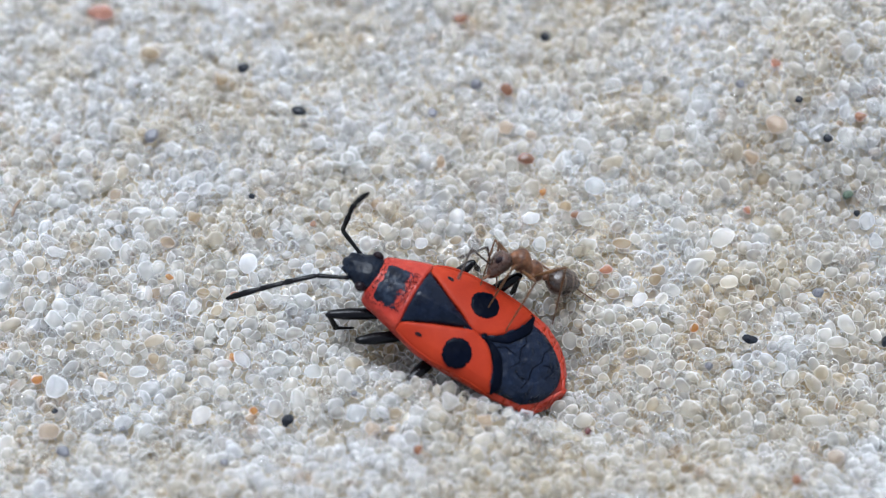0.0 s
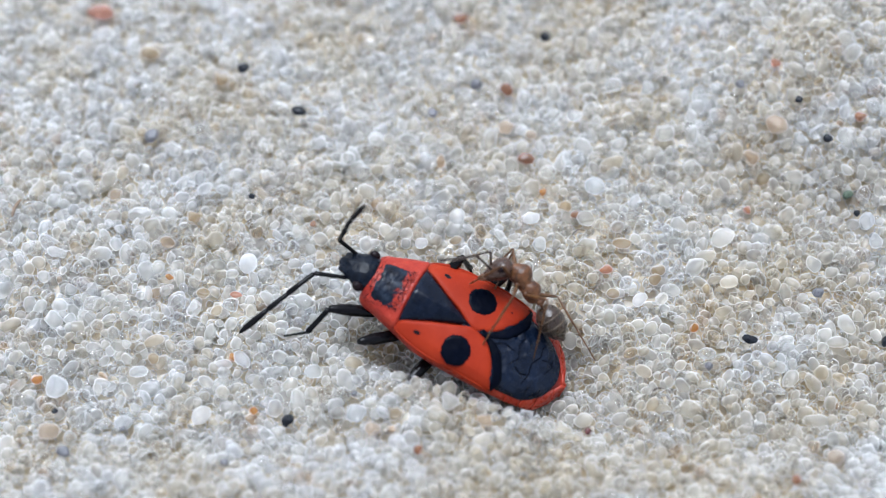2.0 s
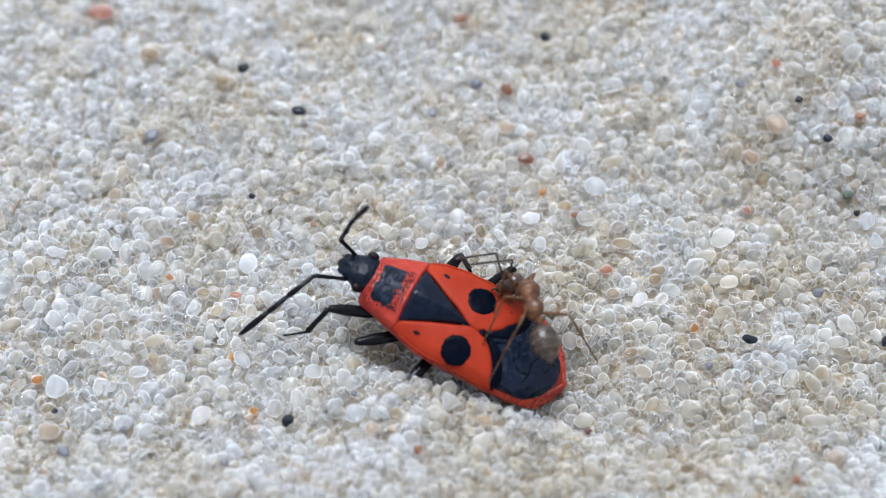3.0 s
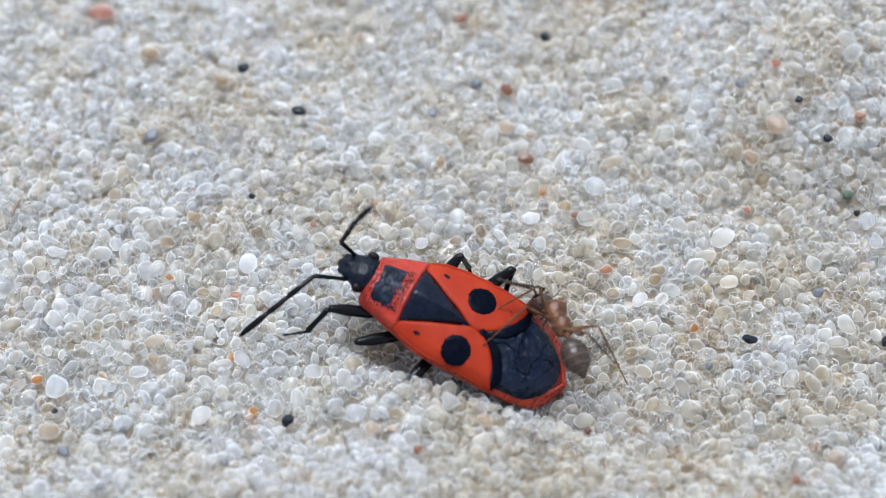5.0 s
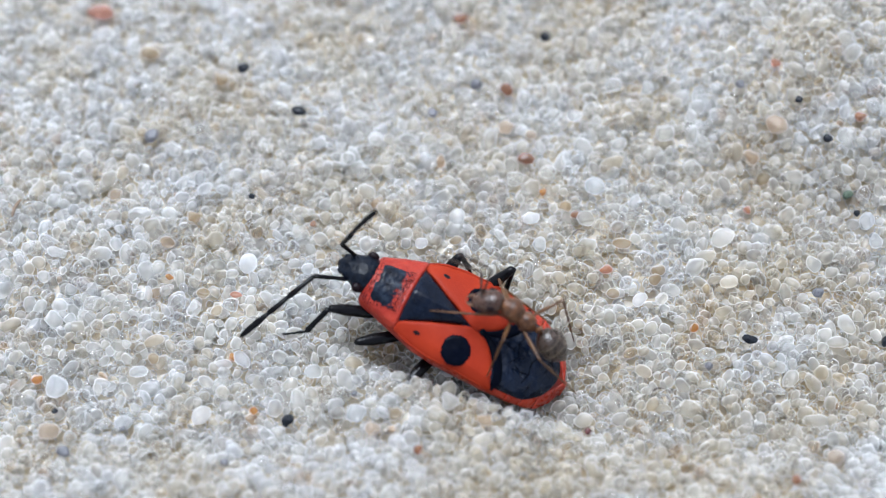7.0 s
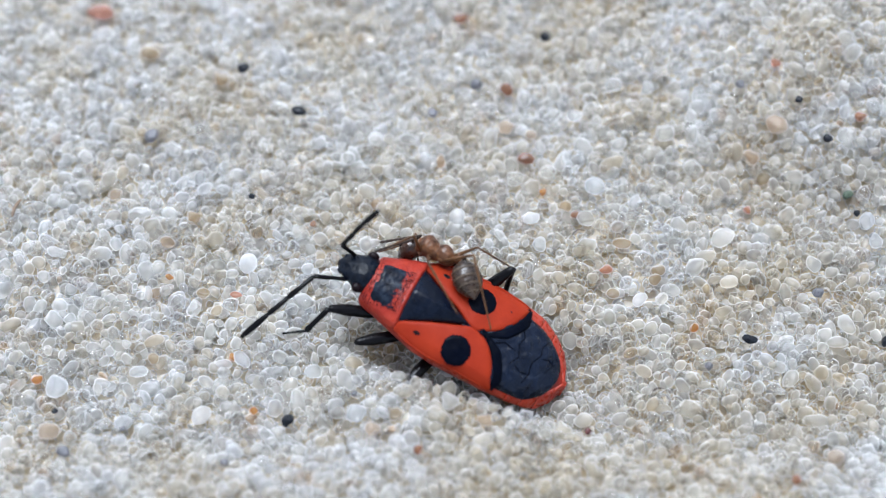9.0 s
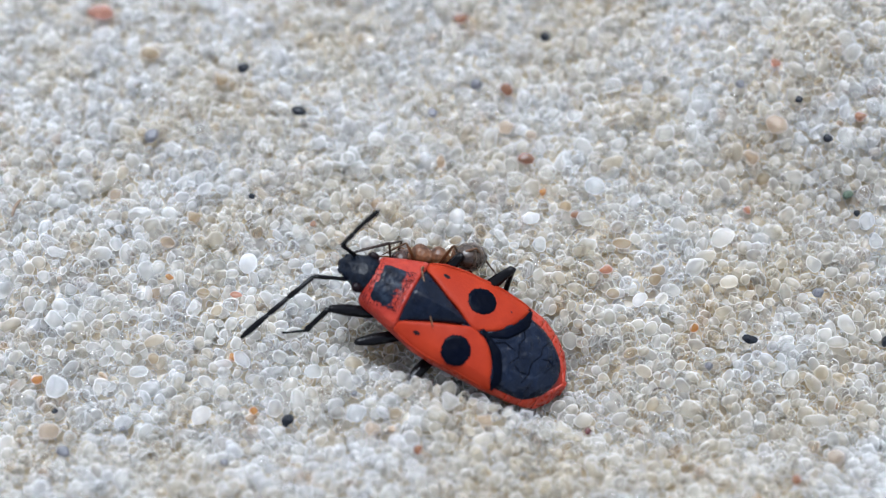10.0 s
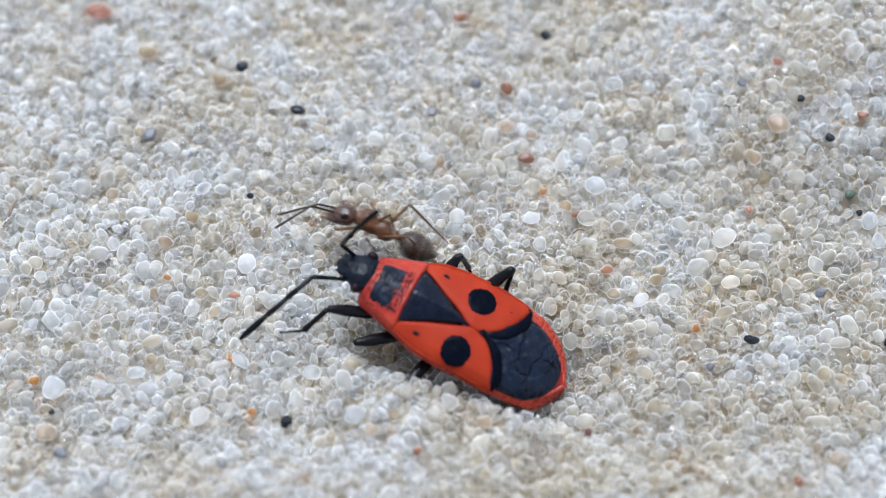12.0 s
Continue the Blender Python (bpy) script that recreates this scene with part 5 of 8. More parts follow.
    walk(bug_limbs['FR'][0], [
        (0, at(3.100, -0.750, 0.550, -0.0, 66.3, -43.0)), (0.2, at(3.100, -0.750, 0.550, -0.0, 52.0, -16.8)),
        (0.3, at(3.100, -0.750, 0.550, 0.0, 18.8, 2.1)), (0.35, at(3.100, -0.750, 0.550, 0.0, 22.6, 8.4)),
        (0.4, at(3.100, -0.750, 0.550, 0.0, 21.5, 18.3)), (0.5, at(3.100, -0.750, 0.550, -0.0, 42.2, -23.7)),
        (0.6, at(3.100, -0.750, 0.550, -0.0, 30.9, -40.2)), (0.65, at(3.100, -0.750, 0.550, -0.0, 31.6, -40.0)),
        (0.7, at(3.100, -0.750, 0.550, -0.0, 32.2, -40.8)), (0.8, at(3.100, -0.750, 0.550, -0.0, 43.9, -47.7)),
        (1, at(3.100, -0.750, 0.550, -0.0, 38.4, -41.1)), (1.2, at(3.100, -0.750, 0.550, -0.0, 46.2, -0.4)),
        (1.4, at(3.100, -0.750, 0.550, -0.0, 39.3, -50.8)), (1.5, at(3.100, -0.750, 0.550, -0.0, 39.0, -50.5)),
        (1.6, at(3.100, -0.750, 0.550, 0.0, -1.9, 0.0)), (1.8, at(3.100, -0.750, 0.550, 0.0, 3.7, 16.1)),
        (1.9, at(3.100, -0.750, 0.550, -0.0, 44.6, -2.8)), (2, at(3.100, -0.750, 0.550, -0.0, 68.0, -49.9)),
        (2.5, at(3.100, -0.750, 0.550, -0.0, 67.2, -52.5)), (12, at(3.100, -0.750, 0.550, -0.0, 67.2, -52.5))])
    walk(bug_limbs['FR'][1], [
        (0, at(2.300, 0.000, 0.000, 68.5, 43.8, -13.4)), (0.2, at(2.300, 0.000, 0.000, 76.6, 32.0, -0.2)),
        (0.3, at(2.300, 0.000, 0.000, 80.1, -13.7, 19.6)), (0.35, at(2.300, 0.000, 0.000, 80.0, -14.5, 19.9)),
        (0.4, at(2.300, 0.000, 0.000, 72.2, 47.7, -3.2)), (0.5, at(2.300, 0.000, 0.000, 49.5, 14.6, -44.0)),
        (0.55, at(2.300, 0.000, 0.000, 60.7, -46.5, -78.1)), (0.6, at(2.300, 0.000, 0.000, -15.5, -128.1, -16.6)),
        (0.65, at(2.300, 0.000, 0.000, -21.6, -131.7, -8.7)), (0.7, at(2.300, 0.000, 0.000, -26.8, -135.7, -1.5)),
        (0.733, at(2.300, 0.000, 0.000, -59.0, -75.2, 27.5)), (0.767, at(2.300, 0.000, 0.000, -41.3, -17.4, 6.2)),
        (0.8, at(2.300, 0.000, 0.000, -43.0, 41.2, -0.9)), (0.867, at(2.300, 0.000, 0.000, -21.0, 7.1, 48.0)),
        (0.933, at(2.300, 0.000, 0.000, -30.5, -31.2, 89.5)), (1, at(2.300, 0.000, 0.000, -78.1, -45.7, 159.7)),
        (1.1, at(2.300, 0.000, 0.000, -7.8, -36.0, 65.8)), (1.2, at(2.300, 0.000, 0.000, 1.9, 15.4, 19.5)),
        (1.4, at(2.300, 0.000, 0.000, -14.5, 30.3, -20.9)), (1.5, at(2.300, 0.000, 0.000, -13.8, 29.4, -19.5)),
        (1.6, at(2.300, 0.000, 0.000, -9.1, 68.6, -13.6)), (1.7, at(2.300, 0.000, 0.000, 4.2, 11.7, 4.5)),
        (1.8, at(2.300, 0.000, 0.000, 1.1, -45.8, 13.9)), (1.9, at(2.300, 0.000, 0.000, 5.9, 20.9, -4.4)),
        (2, at(2.300, 0.000, 0.000, 0.4, 40.7, -14.9)), (2.5, at(2.300, 0.000, 0.000, 0.0, 40.8, -15.5)),
        (12, at(2.300, 0.000, 0.000, 0.0, 40.8, -15.5))])
    walk(ant, [
        (0, at(3.214, -1.826, 2.000, 55.7, -33.5, 171.9)), (0.2, at(3.449, -1.915, 2.000, 58.5, -36.0, 166.9)),
        (0.4, at(3.175, -2.106, 2.000, 58.3, -35.8, 167.3)), (0.6, at(3.499, -2.309, 2.000, 64.5, -40.3, 157.3)),
        (0.8, at(3.484, -2.550, 2.000, 69.0, -45.7, 142.5)), (1, at(3.390, -2.739, 2.000, 71.6, -46.8, 139.0)),
        (1.2, at(3.416, -2.833, 2.000, 59.5, -39.3, 154.8)), (1.4, at(3.263, -2.341, 2.100, 56.7, -20.3, 135.8)),
        (1.6, at(3.239, -2.467, 2.100, 60.6, -35.1, 148.1)), (1.8, at(3.381, -2.720, 2.100, 57.1, -32.4, 154.8)),
        (2, at(3.143, -2.670, 2.200, 56.4, -20.0, 136.9)), (2.2, at(3.396, -2.797, 2.300, 58.4, 4.0, 127.6)),
        (2.4, at(3.292, -3.011, 2.300, 57.9, 4.0, 124.0)), (2.6, at(3.400, -3.200, 2.300, 55.8, 4.0, 114.8)),
        (2.8, at(3.366, -3.262, 2.300, 56.1, 7.9, 119.5)), (3, at(3.329, -3.450, 2.300, 55.8, 4.2, 114.8)),
        (3.2, at(3.395, -3.513, 2.300, 59.5, -6.1, 116.6)), (4.8, at(4.182, -4.039, 1.900, 52.7, 19.2, 115.1)),
        (5, at(4.388, -3.990, 1.800, 53.4, 19.8, 117.0)), (5.2, at(4.494, -3.940, 1.700, 57.6, 23.6, 127.9)),
        (5.4, at(4.418, -3.815, 1.700, 59.5, 20.4, 133.9)), (5.6, at(4.314, -3.940, 1.700, 59.9, -5.6, 123.3)),
        (5.8, at(4.492, -4.003, 1.700, 59.9, -7.0, 117.8)), (6, at(4.490, -4.128, 1.700, 59.9, -7.6, 115.1)),
        (6.3, at(4.420, -4.052, 1.800, 63.1, -15.3, 120.2)), (6.6, at(4.252, -4.251, 2.000, 59.0, -23.6, 124.8)),
        (6.8, at(3.433, -4.015, 2.600, 9.1, -29.0, 139.0)), (7, at(2.875, -4.413, 2.900, 8.1, -21.0, 152.3)),
        (7.2, at(2.557, -4.203, 2.900, 8.1, -16.0, 147.4)), (7.6, at(2.142, -3.531, 3.000, 7.6, -28.0, 164.7)),
        (8, at(1.084, -2.352, 2.900, 51.5, -16.6, 167.9)), (8.4, at(0.203, -1.663, 2.600, 51.2, -8.4, 163.9)),
        (8.8, at(-0.270, -1.456, 2.400, 51.7, 6.4, 153.7)), (8.9, at(-0.270, -1.417, 2.400, 51.8, 6.7, 154.4)),
        (9, at(-0.281, -1.364, 2.300, 52.3, 9.0, 159.0)), (9.2, at(-0.215, -1.133, 1.500, 50.3, 11.5, -177.8)),
        (9.4, at(-0.375, -1.133, 1.500, 50.3, 11.5, -177.8)), (9.8, at(-0.579, -1.185, 1.500, 50.3, 11.5, -177.8)),
        (10.2, at(-0.488, -1.185, 1.500, 50.3, 11.5, -177.8)), (10.5, at(-0.557, -1.185, 1.500, 50.3, 11.5, -177.8)),
        (10.8, at(-0.648, -1.236, 1.500, 50.3, 11.5, -177.8)), (11, at(-0.807, -1.185, 1.500, 50.3, 11.5, -177.8)),
        (11.2, at(-1.228, -0.967, 1.600, 46.9, 19.1, 161.0)), (11.3, at(-0.906, -0.181, 1.000, 1.0, 59.5, 93.2)),
        (11.4, at(-0.906, -0.181, 1.000, 1.0, 59.5, 93.2)), (11.6, at(-0.860, -0.244, 1.000, 1.0, 60.3, 93.3)),
        (11.7, at(-0.859, -0.336, 1.100, 4.5, 53.0, 107.1)), (11.8, at(-1.295, -0.609, 1.900, 32.3, 0.4, 161.1)),
        (11.9, at(-1.330, -0.532, 1.900, 32.3, -8.4, 163.9)), (12, at(-2.682, 0.283, 1.400, 33.0, -9.7, 161.2))])
    walk(ant_head, [
        (0, at(0.802, 0.000, 0.083, 0.0, 59.8, -20.7)), (0.2, at(0.802, 0.000, 0.083, 0.0, 64.5, -23.7)),
        (0.4, at(0.802, 0.000, 0.083, 0.0, 55.0, -60.4)), (0.6, at(0.802, 0.000, 0.083, 0.0, 49.1, -29.1)),
        (0.8, at(0.802, 0.000, 0.083, 0.0, 53.2, -29.7)), (1, at(0.802, 0.000, 0.083, 0.0, 67.5, -36.1)),
        (1.2, at(0.802, 0.000, 0.083, 0.0, 53.0, -20.6)), (1.4, at(0.802, 0.000, 0.083, 0.0, 50.5, 17.2)),
        (1.6, at(0.802, 0.000, 0.083, 0.0, 66.7, -7.3)), (1.8, at(0.802, 0.000, 0.083, 0.0, 53.3, -9.6)),
        (2, at(0.802, 0.000, 0.083, 0.0, 58.4, 23.0)), (2.2, at(0.802, 0.000, 0.083, 0.0, 60.0, 47.3)),
        (2.4, at(0.802, 0.000, 0.083, 0.0, 53.5, 2.1)), (2.6, at(0.802, 0.000, 0.083, 0.0, 60.3, 28.2)),
        (2.8, at(0.802, 0.000, 0.083, 0.0, 53.1, 12.8)), (3, at(0.802, 0.000, 0.083, 0.0, 60.6, -1.8)),
        (3.2, at(0.802, 0.000, 0.083, 0.0, 59.6, 50.5)), (4.8, at(0.802, 0.000, 0.083, 0.0, 43.0, -13.8)),
        (5, at(0.802, 0.000, 0.083, 0.0, 39.6, -9.8)), (5.2, at(0.802, 0.000, 0.083, 0.0, 33.6, -10.7)),
        (5.4, at(0.802, 0.000, 0.083, 0.0, 26.9, -8.8)), (5.6, at(0.802, 0.000, 0.083, 0.0, 44.8, 13.2)),
        (5.8, at(0.802, 0.000, 0.083, 0.0, 52.5, 10.4)), (6, at(0.802, 0.000, 0.083, 0.0, 41.5, 34.4)),
        (6.3, at(0.802, 0.000, 0.083, 0.0, 45.1, 22.6)), (6.6, at(0.802, 0.000, 0.083, 0.0, 38.9, 12.9)),
        (6.8, at(0.802, 0.000, 0.083, 0.0, 16.9, 12.3)), (7, at(0.802, 0.000, 0.083, 0.0, 18.4, 18.5)),
        (7.2, at(0.802, 0.000, 0.083, 0.0, 13.8, 23.7)), (7.6, at(0.802, 0.000, 0.083, 0.0, 32.0, 20.4)),
        (8, at(0.802, 0.000, 0.083, 0.0, 26.0, -14.2)), (8.4, at(0.802, 0.000, 0.083, 0.0, 38.6, -23.4)),
        (8.8, at(0.802, 0.000, 0.083, 0.0, 41.4, -33.5)), (8.9, at(0.802, 0.000, 0.083, 0.0, 43.7, -39.9)),
        (9, at(0.802, 0.000, 0.083, 0.0, 37.2, -37.0)), (9.2, at(0.802, 0.000, 0.083, 0.0, 13.4, -28.1)),
        (9.4, at(0.802, 0.000, 0.083, 0.0, 13.4, -28.1)), (9.8, at(0.802, 0.000, 0.083, 0.0, 13.4, -28.1)),
        (10.2, at(0.802, 0.000, 0.083, 0.0, 13.4, -28.1)), (10.5, at(0.802, 0.000, 0.083, 0.0, 13.4, -28.1)),
        (10.8, at(0.802, 0.000, 0.083, 0.0, 13.5, -28.1)), (11, at(0.802, 0.000, 0.083, 0.0, 13.4, -28.1)),
        (11.2, at(0.802, 0.000, 0.083, 0.0, 21.9, -16.3)), (11.3, at(0.802, 0.000, 0.083, 0.0, -20.9, 20.5)),
        (11.4, at(0.802, 0.000, 0.083, 0.0, -20.9, 20.5)), (11.6, at(0.802, 0.000, 0.083, 0.0, -21.6, 20.5)),
        (11.7, at(0.802, 0.000, 0.083, 0.0, -13.8, 11.1)), (11.8, at(0.802, 0.000, 0.083, 0.0, 29.0, 6.1)),
        (11.9, at(0.802, 0.000, 0.083, 0.0, 36.1, -0.1)), (12, at(0.802, 0.000, 0.083, 0.0, 11.3, 6.8))])
    walk(ant_gaster, [
        (0, at(-1.109, 0.000, -0.118, 0.0, 10.7, 14.6)), (0.2, at(-1.109, 0.000, -0.118, 0.0, -4.9, 13.1)),
        (0.4, at(-1.109, 0.000, -0.118, 0.0, -12.3, -4.9)), (0.6, at(-1.109, 0.000, -0.118, 0.0, -9.1, 9.6)),
        (0.8, at(-1.109, 0.000, -0.118, 0.0, 6.2, 2.7)), (1, at(-1.109, 0.000, -0.118, 0.0, 17.2, 3.6)),
        (1.2, at(-1.109, 0.000, -0.118, 0.0, -4.5, 12.3)), (1.4, at(-1.109, 0.000, -0.118, 0.0, -13.4, 22.8)),
        (1.6, at(-1.109, 0.000, -0.118, 0.0, -5.6, 9.0)), (1.8, at(-1.109, 0.000, -0.118, 0.0, -12.4, 14.8)),
        (2, at(-1.109, 0.000, -0.118, 0.0, -14.4, 15.2)), (2.2, at(-1.109, 0.000, -0.118, 0.0, -20.1, 11.9)),
        (2.4, at(-1.109, 0.000, -0.118, 0.0, -15.1, 4.6)), (2.6, at(-1.109, 0.000, -0.118, 0.0, -7.3, 9.4)),
        (2.8, at(-1.109, 0.000, -0.118, 0.0, -20.3, -2.4)), (3, at(-1.109, 0.000, -0.118, 0.0, -12.8, -1.9)),
        (3.2, at(-1.109, 0.000, -0.118, 0.0, -15.2, -13.6)), (4.8, at(-1.109, 0.000, -0.118, 0.0, -20.3, 10.5)),
        (5, at(-1.109, 0.000, -0.118, 0.0, -22.2, 19.4)), (5.2, at(-1.109, 0.000, -0.118, 0.0, -33.7, 28.8)),
        (5.4, at(-1.109, 0.000, -0.118, 0.0, -27.5, 46.7)), (5.6, at(-1.109, 0.000, -0.118, 0.0, -7.2, 43.0)),
        (5.8, at(-1.109, 0.000, -0.118, 0.0, -14.9, 41.4)), (6, at(-1.109, 0.000, -0.118, 0.0, -20.7, 37.1)),
        (6.3, at(-1.109, 0.000, -0.118, 0.0, -21.8, 24.4)), (6.6, at(-1.109, 0.000, -0.118, 0.0, -14.0, 23.2)),
        (6.8, at(-1.109, 0.000, -0.118, 0.0, -21.9, -4.0)), (7, at(-1.109, 0.000, -0.118, 0.0, -29.7, 3.3)),
        (7.2, at(-1.109, 0.000, -0.118, 0.0, -21.2, 24.6)), (7.6, at(-1.109, 0.000, -0.118, 0.0, -1.2, 26.5)),
        (8, at(-1.109, 0.000, -0.118, 0.0, -3.3, 16.2)), (8.4, at(-1.109, 0.000, -0.118, 0.0, -42.5, -11.2)),
        (8.8, at(-1.109, 0.000, -0.118, 0.0, -39.6, -29.8)), (8.9, at(-1.109, 0.000, -0.118, 0.0, -38.2, -27.9)),
        (9, at(-1.109, 0.000, -0.118, 0.0, -44.1, -33.2)), (9.1, at(-1.109, 0.000, -0.118, -2.1, -40.5, 16.1)), (9.2, at(-1.109, 0.000, -0.118, 0.0, -37.0, 62.7)),
        (9.4, at(-1.109, 0.000, -0.118, 0.0, -28.4, 58.5)), (9.8, at(-1.109, 0.000, -0.118, 0.0, -14.6, 56.5)),
        (10.2, at(-1.109, 0.000, -0.118, 0.0, -12.6, 56.6)), (10.5, at(-1.109, 0.000, -0.118, 0.0, 2.6, 59.6)),
        (10.8, at(-1.109, 0.000, -0.118, 0.0, 7.0, 61.5)), (11, at(-1.109, 0.000, -0.118, 0.0, -9.3, 56.8)),
        (11.2, at(-1.109, 0.000, -0.118, 0.0, 7.8, 18.6)), (11.3, at(-1.109, 0.000, -0.118, 0.0, -30.7, 66.1)),
        (11.4, at(-1.109, 0.000, -0.118, 0.0, -30.7, 66.1)), (11.6, at(-1.109, 0.000, -0.118, 0.0, -33.7, 65.7)),
        (11.7, at(-1.109, 0.000, -0.118, 0.0, -42.1, 28.4)), (11.8, at(-1.109, 0.000, -0.118, 0.0, 14.8, 30.8)),
        (11.9, at(-1.109, 0.000, -0.118, 0.0, 17.4, 22.4)), (12, at(-1.109, 0.000, -0.118, 0.0, -13.6, 12.8))])
    walk(ant_limbs['FL'][0], [
        (0, at(0.496, 0.212, -0.165, 2.7, 4.9, 57.3)), (0.2, at(0.496, 0.212, -0.165, 2.2, 16.5, 54.8)),
        (0.4, at(0.496, 0.212, -0.165, -22.3, 43.0, 8.6)), (0.6, at(0.496, 0.212, -0.165, 4.8, 21.8, 56.3)),
        (0.8, at(0.496, 0.212, -0.165, -2.3, 34.9, 41.5)), (1, at(0.496, 0.212, -0.165, -0.2, 37.5, 45.1)),
        (1.2, at(0.496, 0.212, -0.165, -2.3, 15.5, 40.4)), (1.4, at(0.496, 0.212, -0.165, -4.2, -24.2, 63.5)),
        (1.6, at(0.496, 0.212, -0.165, 1.3, -2.5, 40.3)), (1.8, at(0.496, 0.212, -0.165, 1.4, 3.1, 57.1)),
        (2, at(0.496, 0.212, -0.165, 1.3, -13.4, 57.8)), (2.2, at(0.496, 0.212, -0.165, -0.9, -26.4, 64.4)),
        (2.4, at(0.496, 0.212, -0.165, -7.4, -40.2, 76.1)), (2.6, at(0.496, 0.212, -0.165, 0.1, -30.1, 63.2)),
        (2.8, at(0.496, 0.212, -0.165, 0.6, -29.1, 62.1)), (3, at(0.496, 0.212, -0.165, 1.0, -17.4, 61.1)),
        (3.2, at(0.496, 0.212, -0.165, 1.0, -18.9, 61.0)), (4.8, at(0.496, 0.212, -0.165, -2.0, -38.8, 67.2)),
        (5, at(0.496, 0.212, -0.165, -2.0, -38.8, 67.2)), (5.2, at(0.496, 0.212, -0.165, -2.0, -38.8, 67.2)),
        (5.4, at(0.496, 0.212, -0.165, -2.0, -38.8, 67.2)), (5.6, at(0.496, 0.212, -0.165, -2.0, -38.8, 67.2)),
        (5.8, at(0.496, 0.212, -0.165, -2.0, -38.8, 67.2)), (6, at(0.496, 0.212, -0.165, 2.3, -6.3, 56.4)),
        (6.3, at(0.496, 0.212, -0.165, -3.4, 28.9, 29.0)), (6.6, at(0.496, 0.212, -0.165, 1.0, 11.9, 41.5)),
        (6.8, at(0.496, 0.212, -0.165, 0.4, -15.7, 59.9)), (7, at(0.496, 0.212, -0.165, -4.8, 29.5, 21.9)),
        (7.2, at(0.496, 0.212, -0.165, -0.3, 22.2, 32.2)), (7.6, at(0.496, 0.212, -0.165, 7.2, 20.2, 52.7)),
        (8, at(0.496, 0.212, -0.165, 3.8, 9.0, 39.1)), (8.4, at(0.496, 0.212, -0.165, 6.2, 4.2, 59.9)),
        (8.8, at(0.496, 0.212, -0.165, 0.1, -38.3, 78.9)), (8.9, at(0.496, 0.212, -0.165, -0.8, -37.1, 80.4)),
        (9, at(0.496, 0.212, -0.165, -1.7, -40.6, 81.9)), (9.2, at(0.496, 0.212, -0.165, 32.3, -59.9, 39.1)),
        (9.4, at(0.496, 0.212, -0.165, 12.5, -60.5, 61.8)), (9.8, at(0.496, 0.212, -0.165, -6.9, -62.9, 83.8)),
        (10.2, at(0.496, 0.212, -0.165, 10.3, -56.1, 63.9)), (10.5, at(0.496, 0.212, -0.165, 4.4, -55.9, 71.1)),
        (10.8, at(0.496, 0.212, -0.165, -2.2, -58.6, 78.9)), (11, at(0.496, 0.212, -0.165, -14.8, -54.2, 94.0)),
        (11.2, at(0.496, 0.212, -0.165, 52.5, -57.7, 16.4)), (11.3, at(0.496, 0.212, -0.165, 32.8, -34.0, 43.1)),
        (11.4, at(0.496, 0.212, -0.165, 34.6, -36.5, 40.0)), (11.6, at(0.496, 0.212, -0.165, 39.4, -41.4, 32.3)),
        (11.7, at(0.496, 0.212, -0.165, 34.8, -22.3, 40.9)), (11.8, at(0.496, 0.212, -0.165, 117.6, -82.3, -47.0)),
        (11.85, at(0.496, 0.212, -0.165, 204.0, -126.7, -130.9)), (11.9, at(0.496, 0.212, -0.165, 199.2, -164.3, -122.9)),
        (12, at(0.496, 0.212, -0.165, 201.0, -181.3, -137.1))])
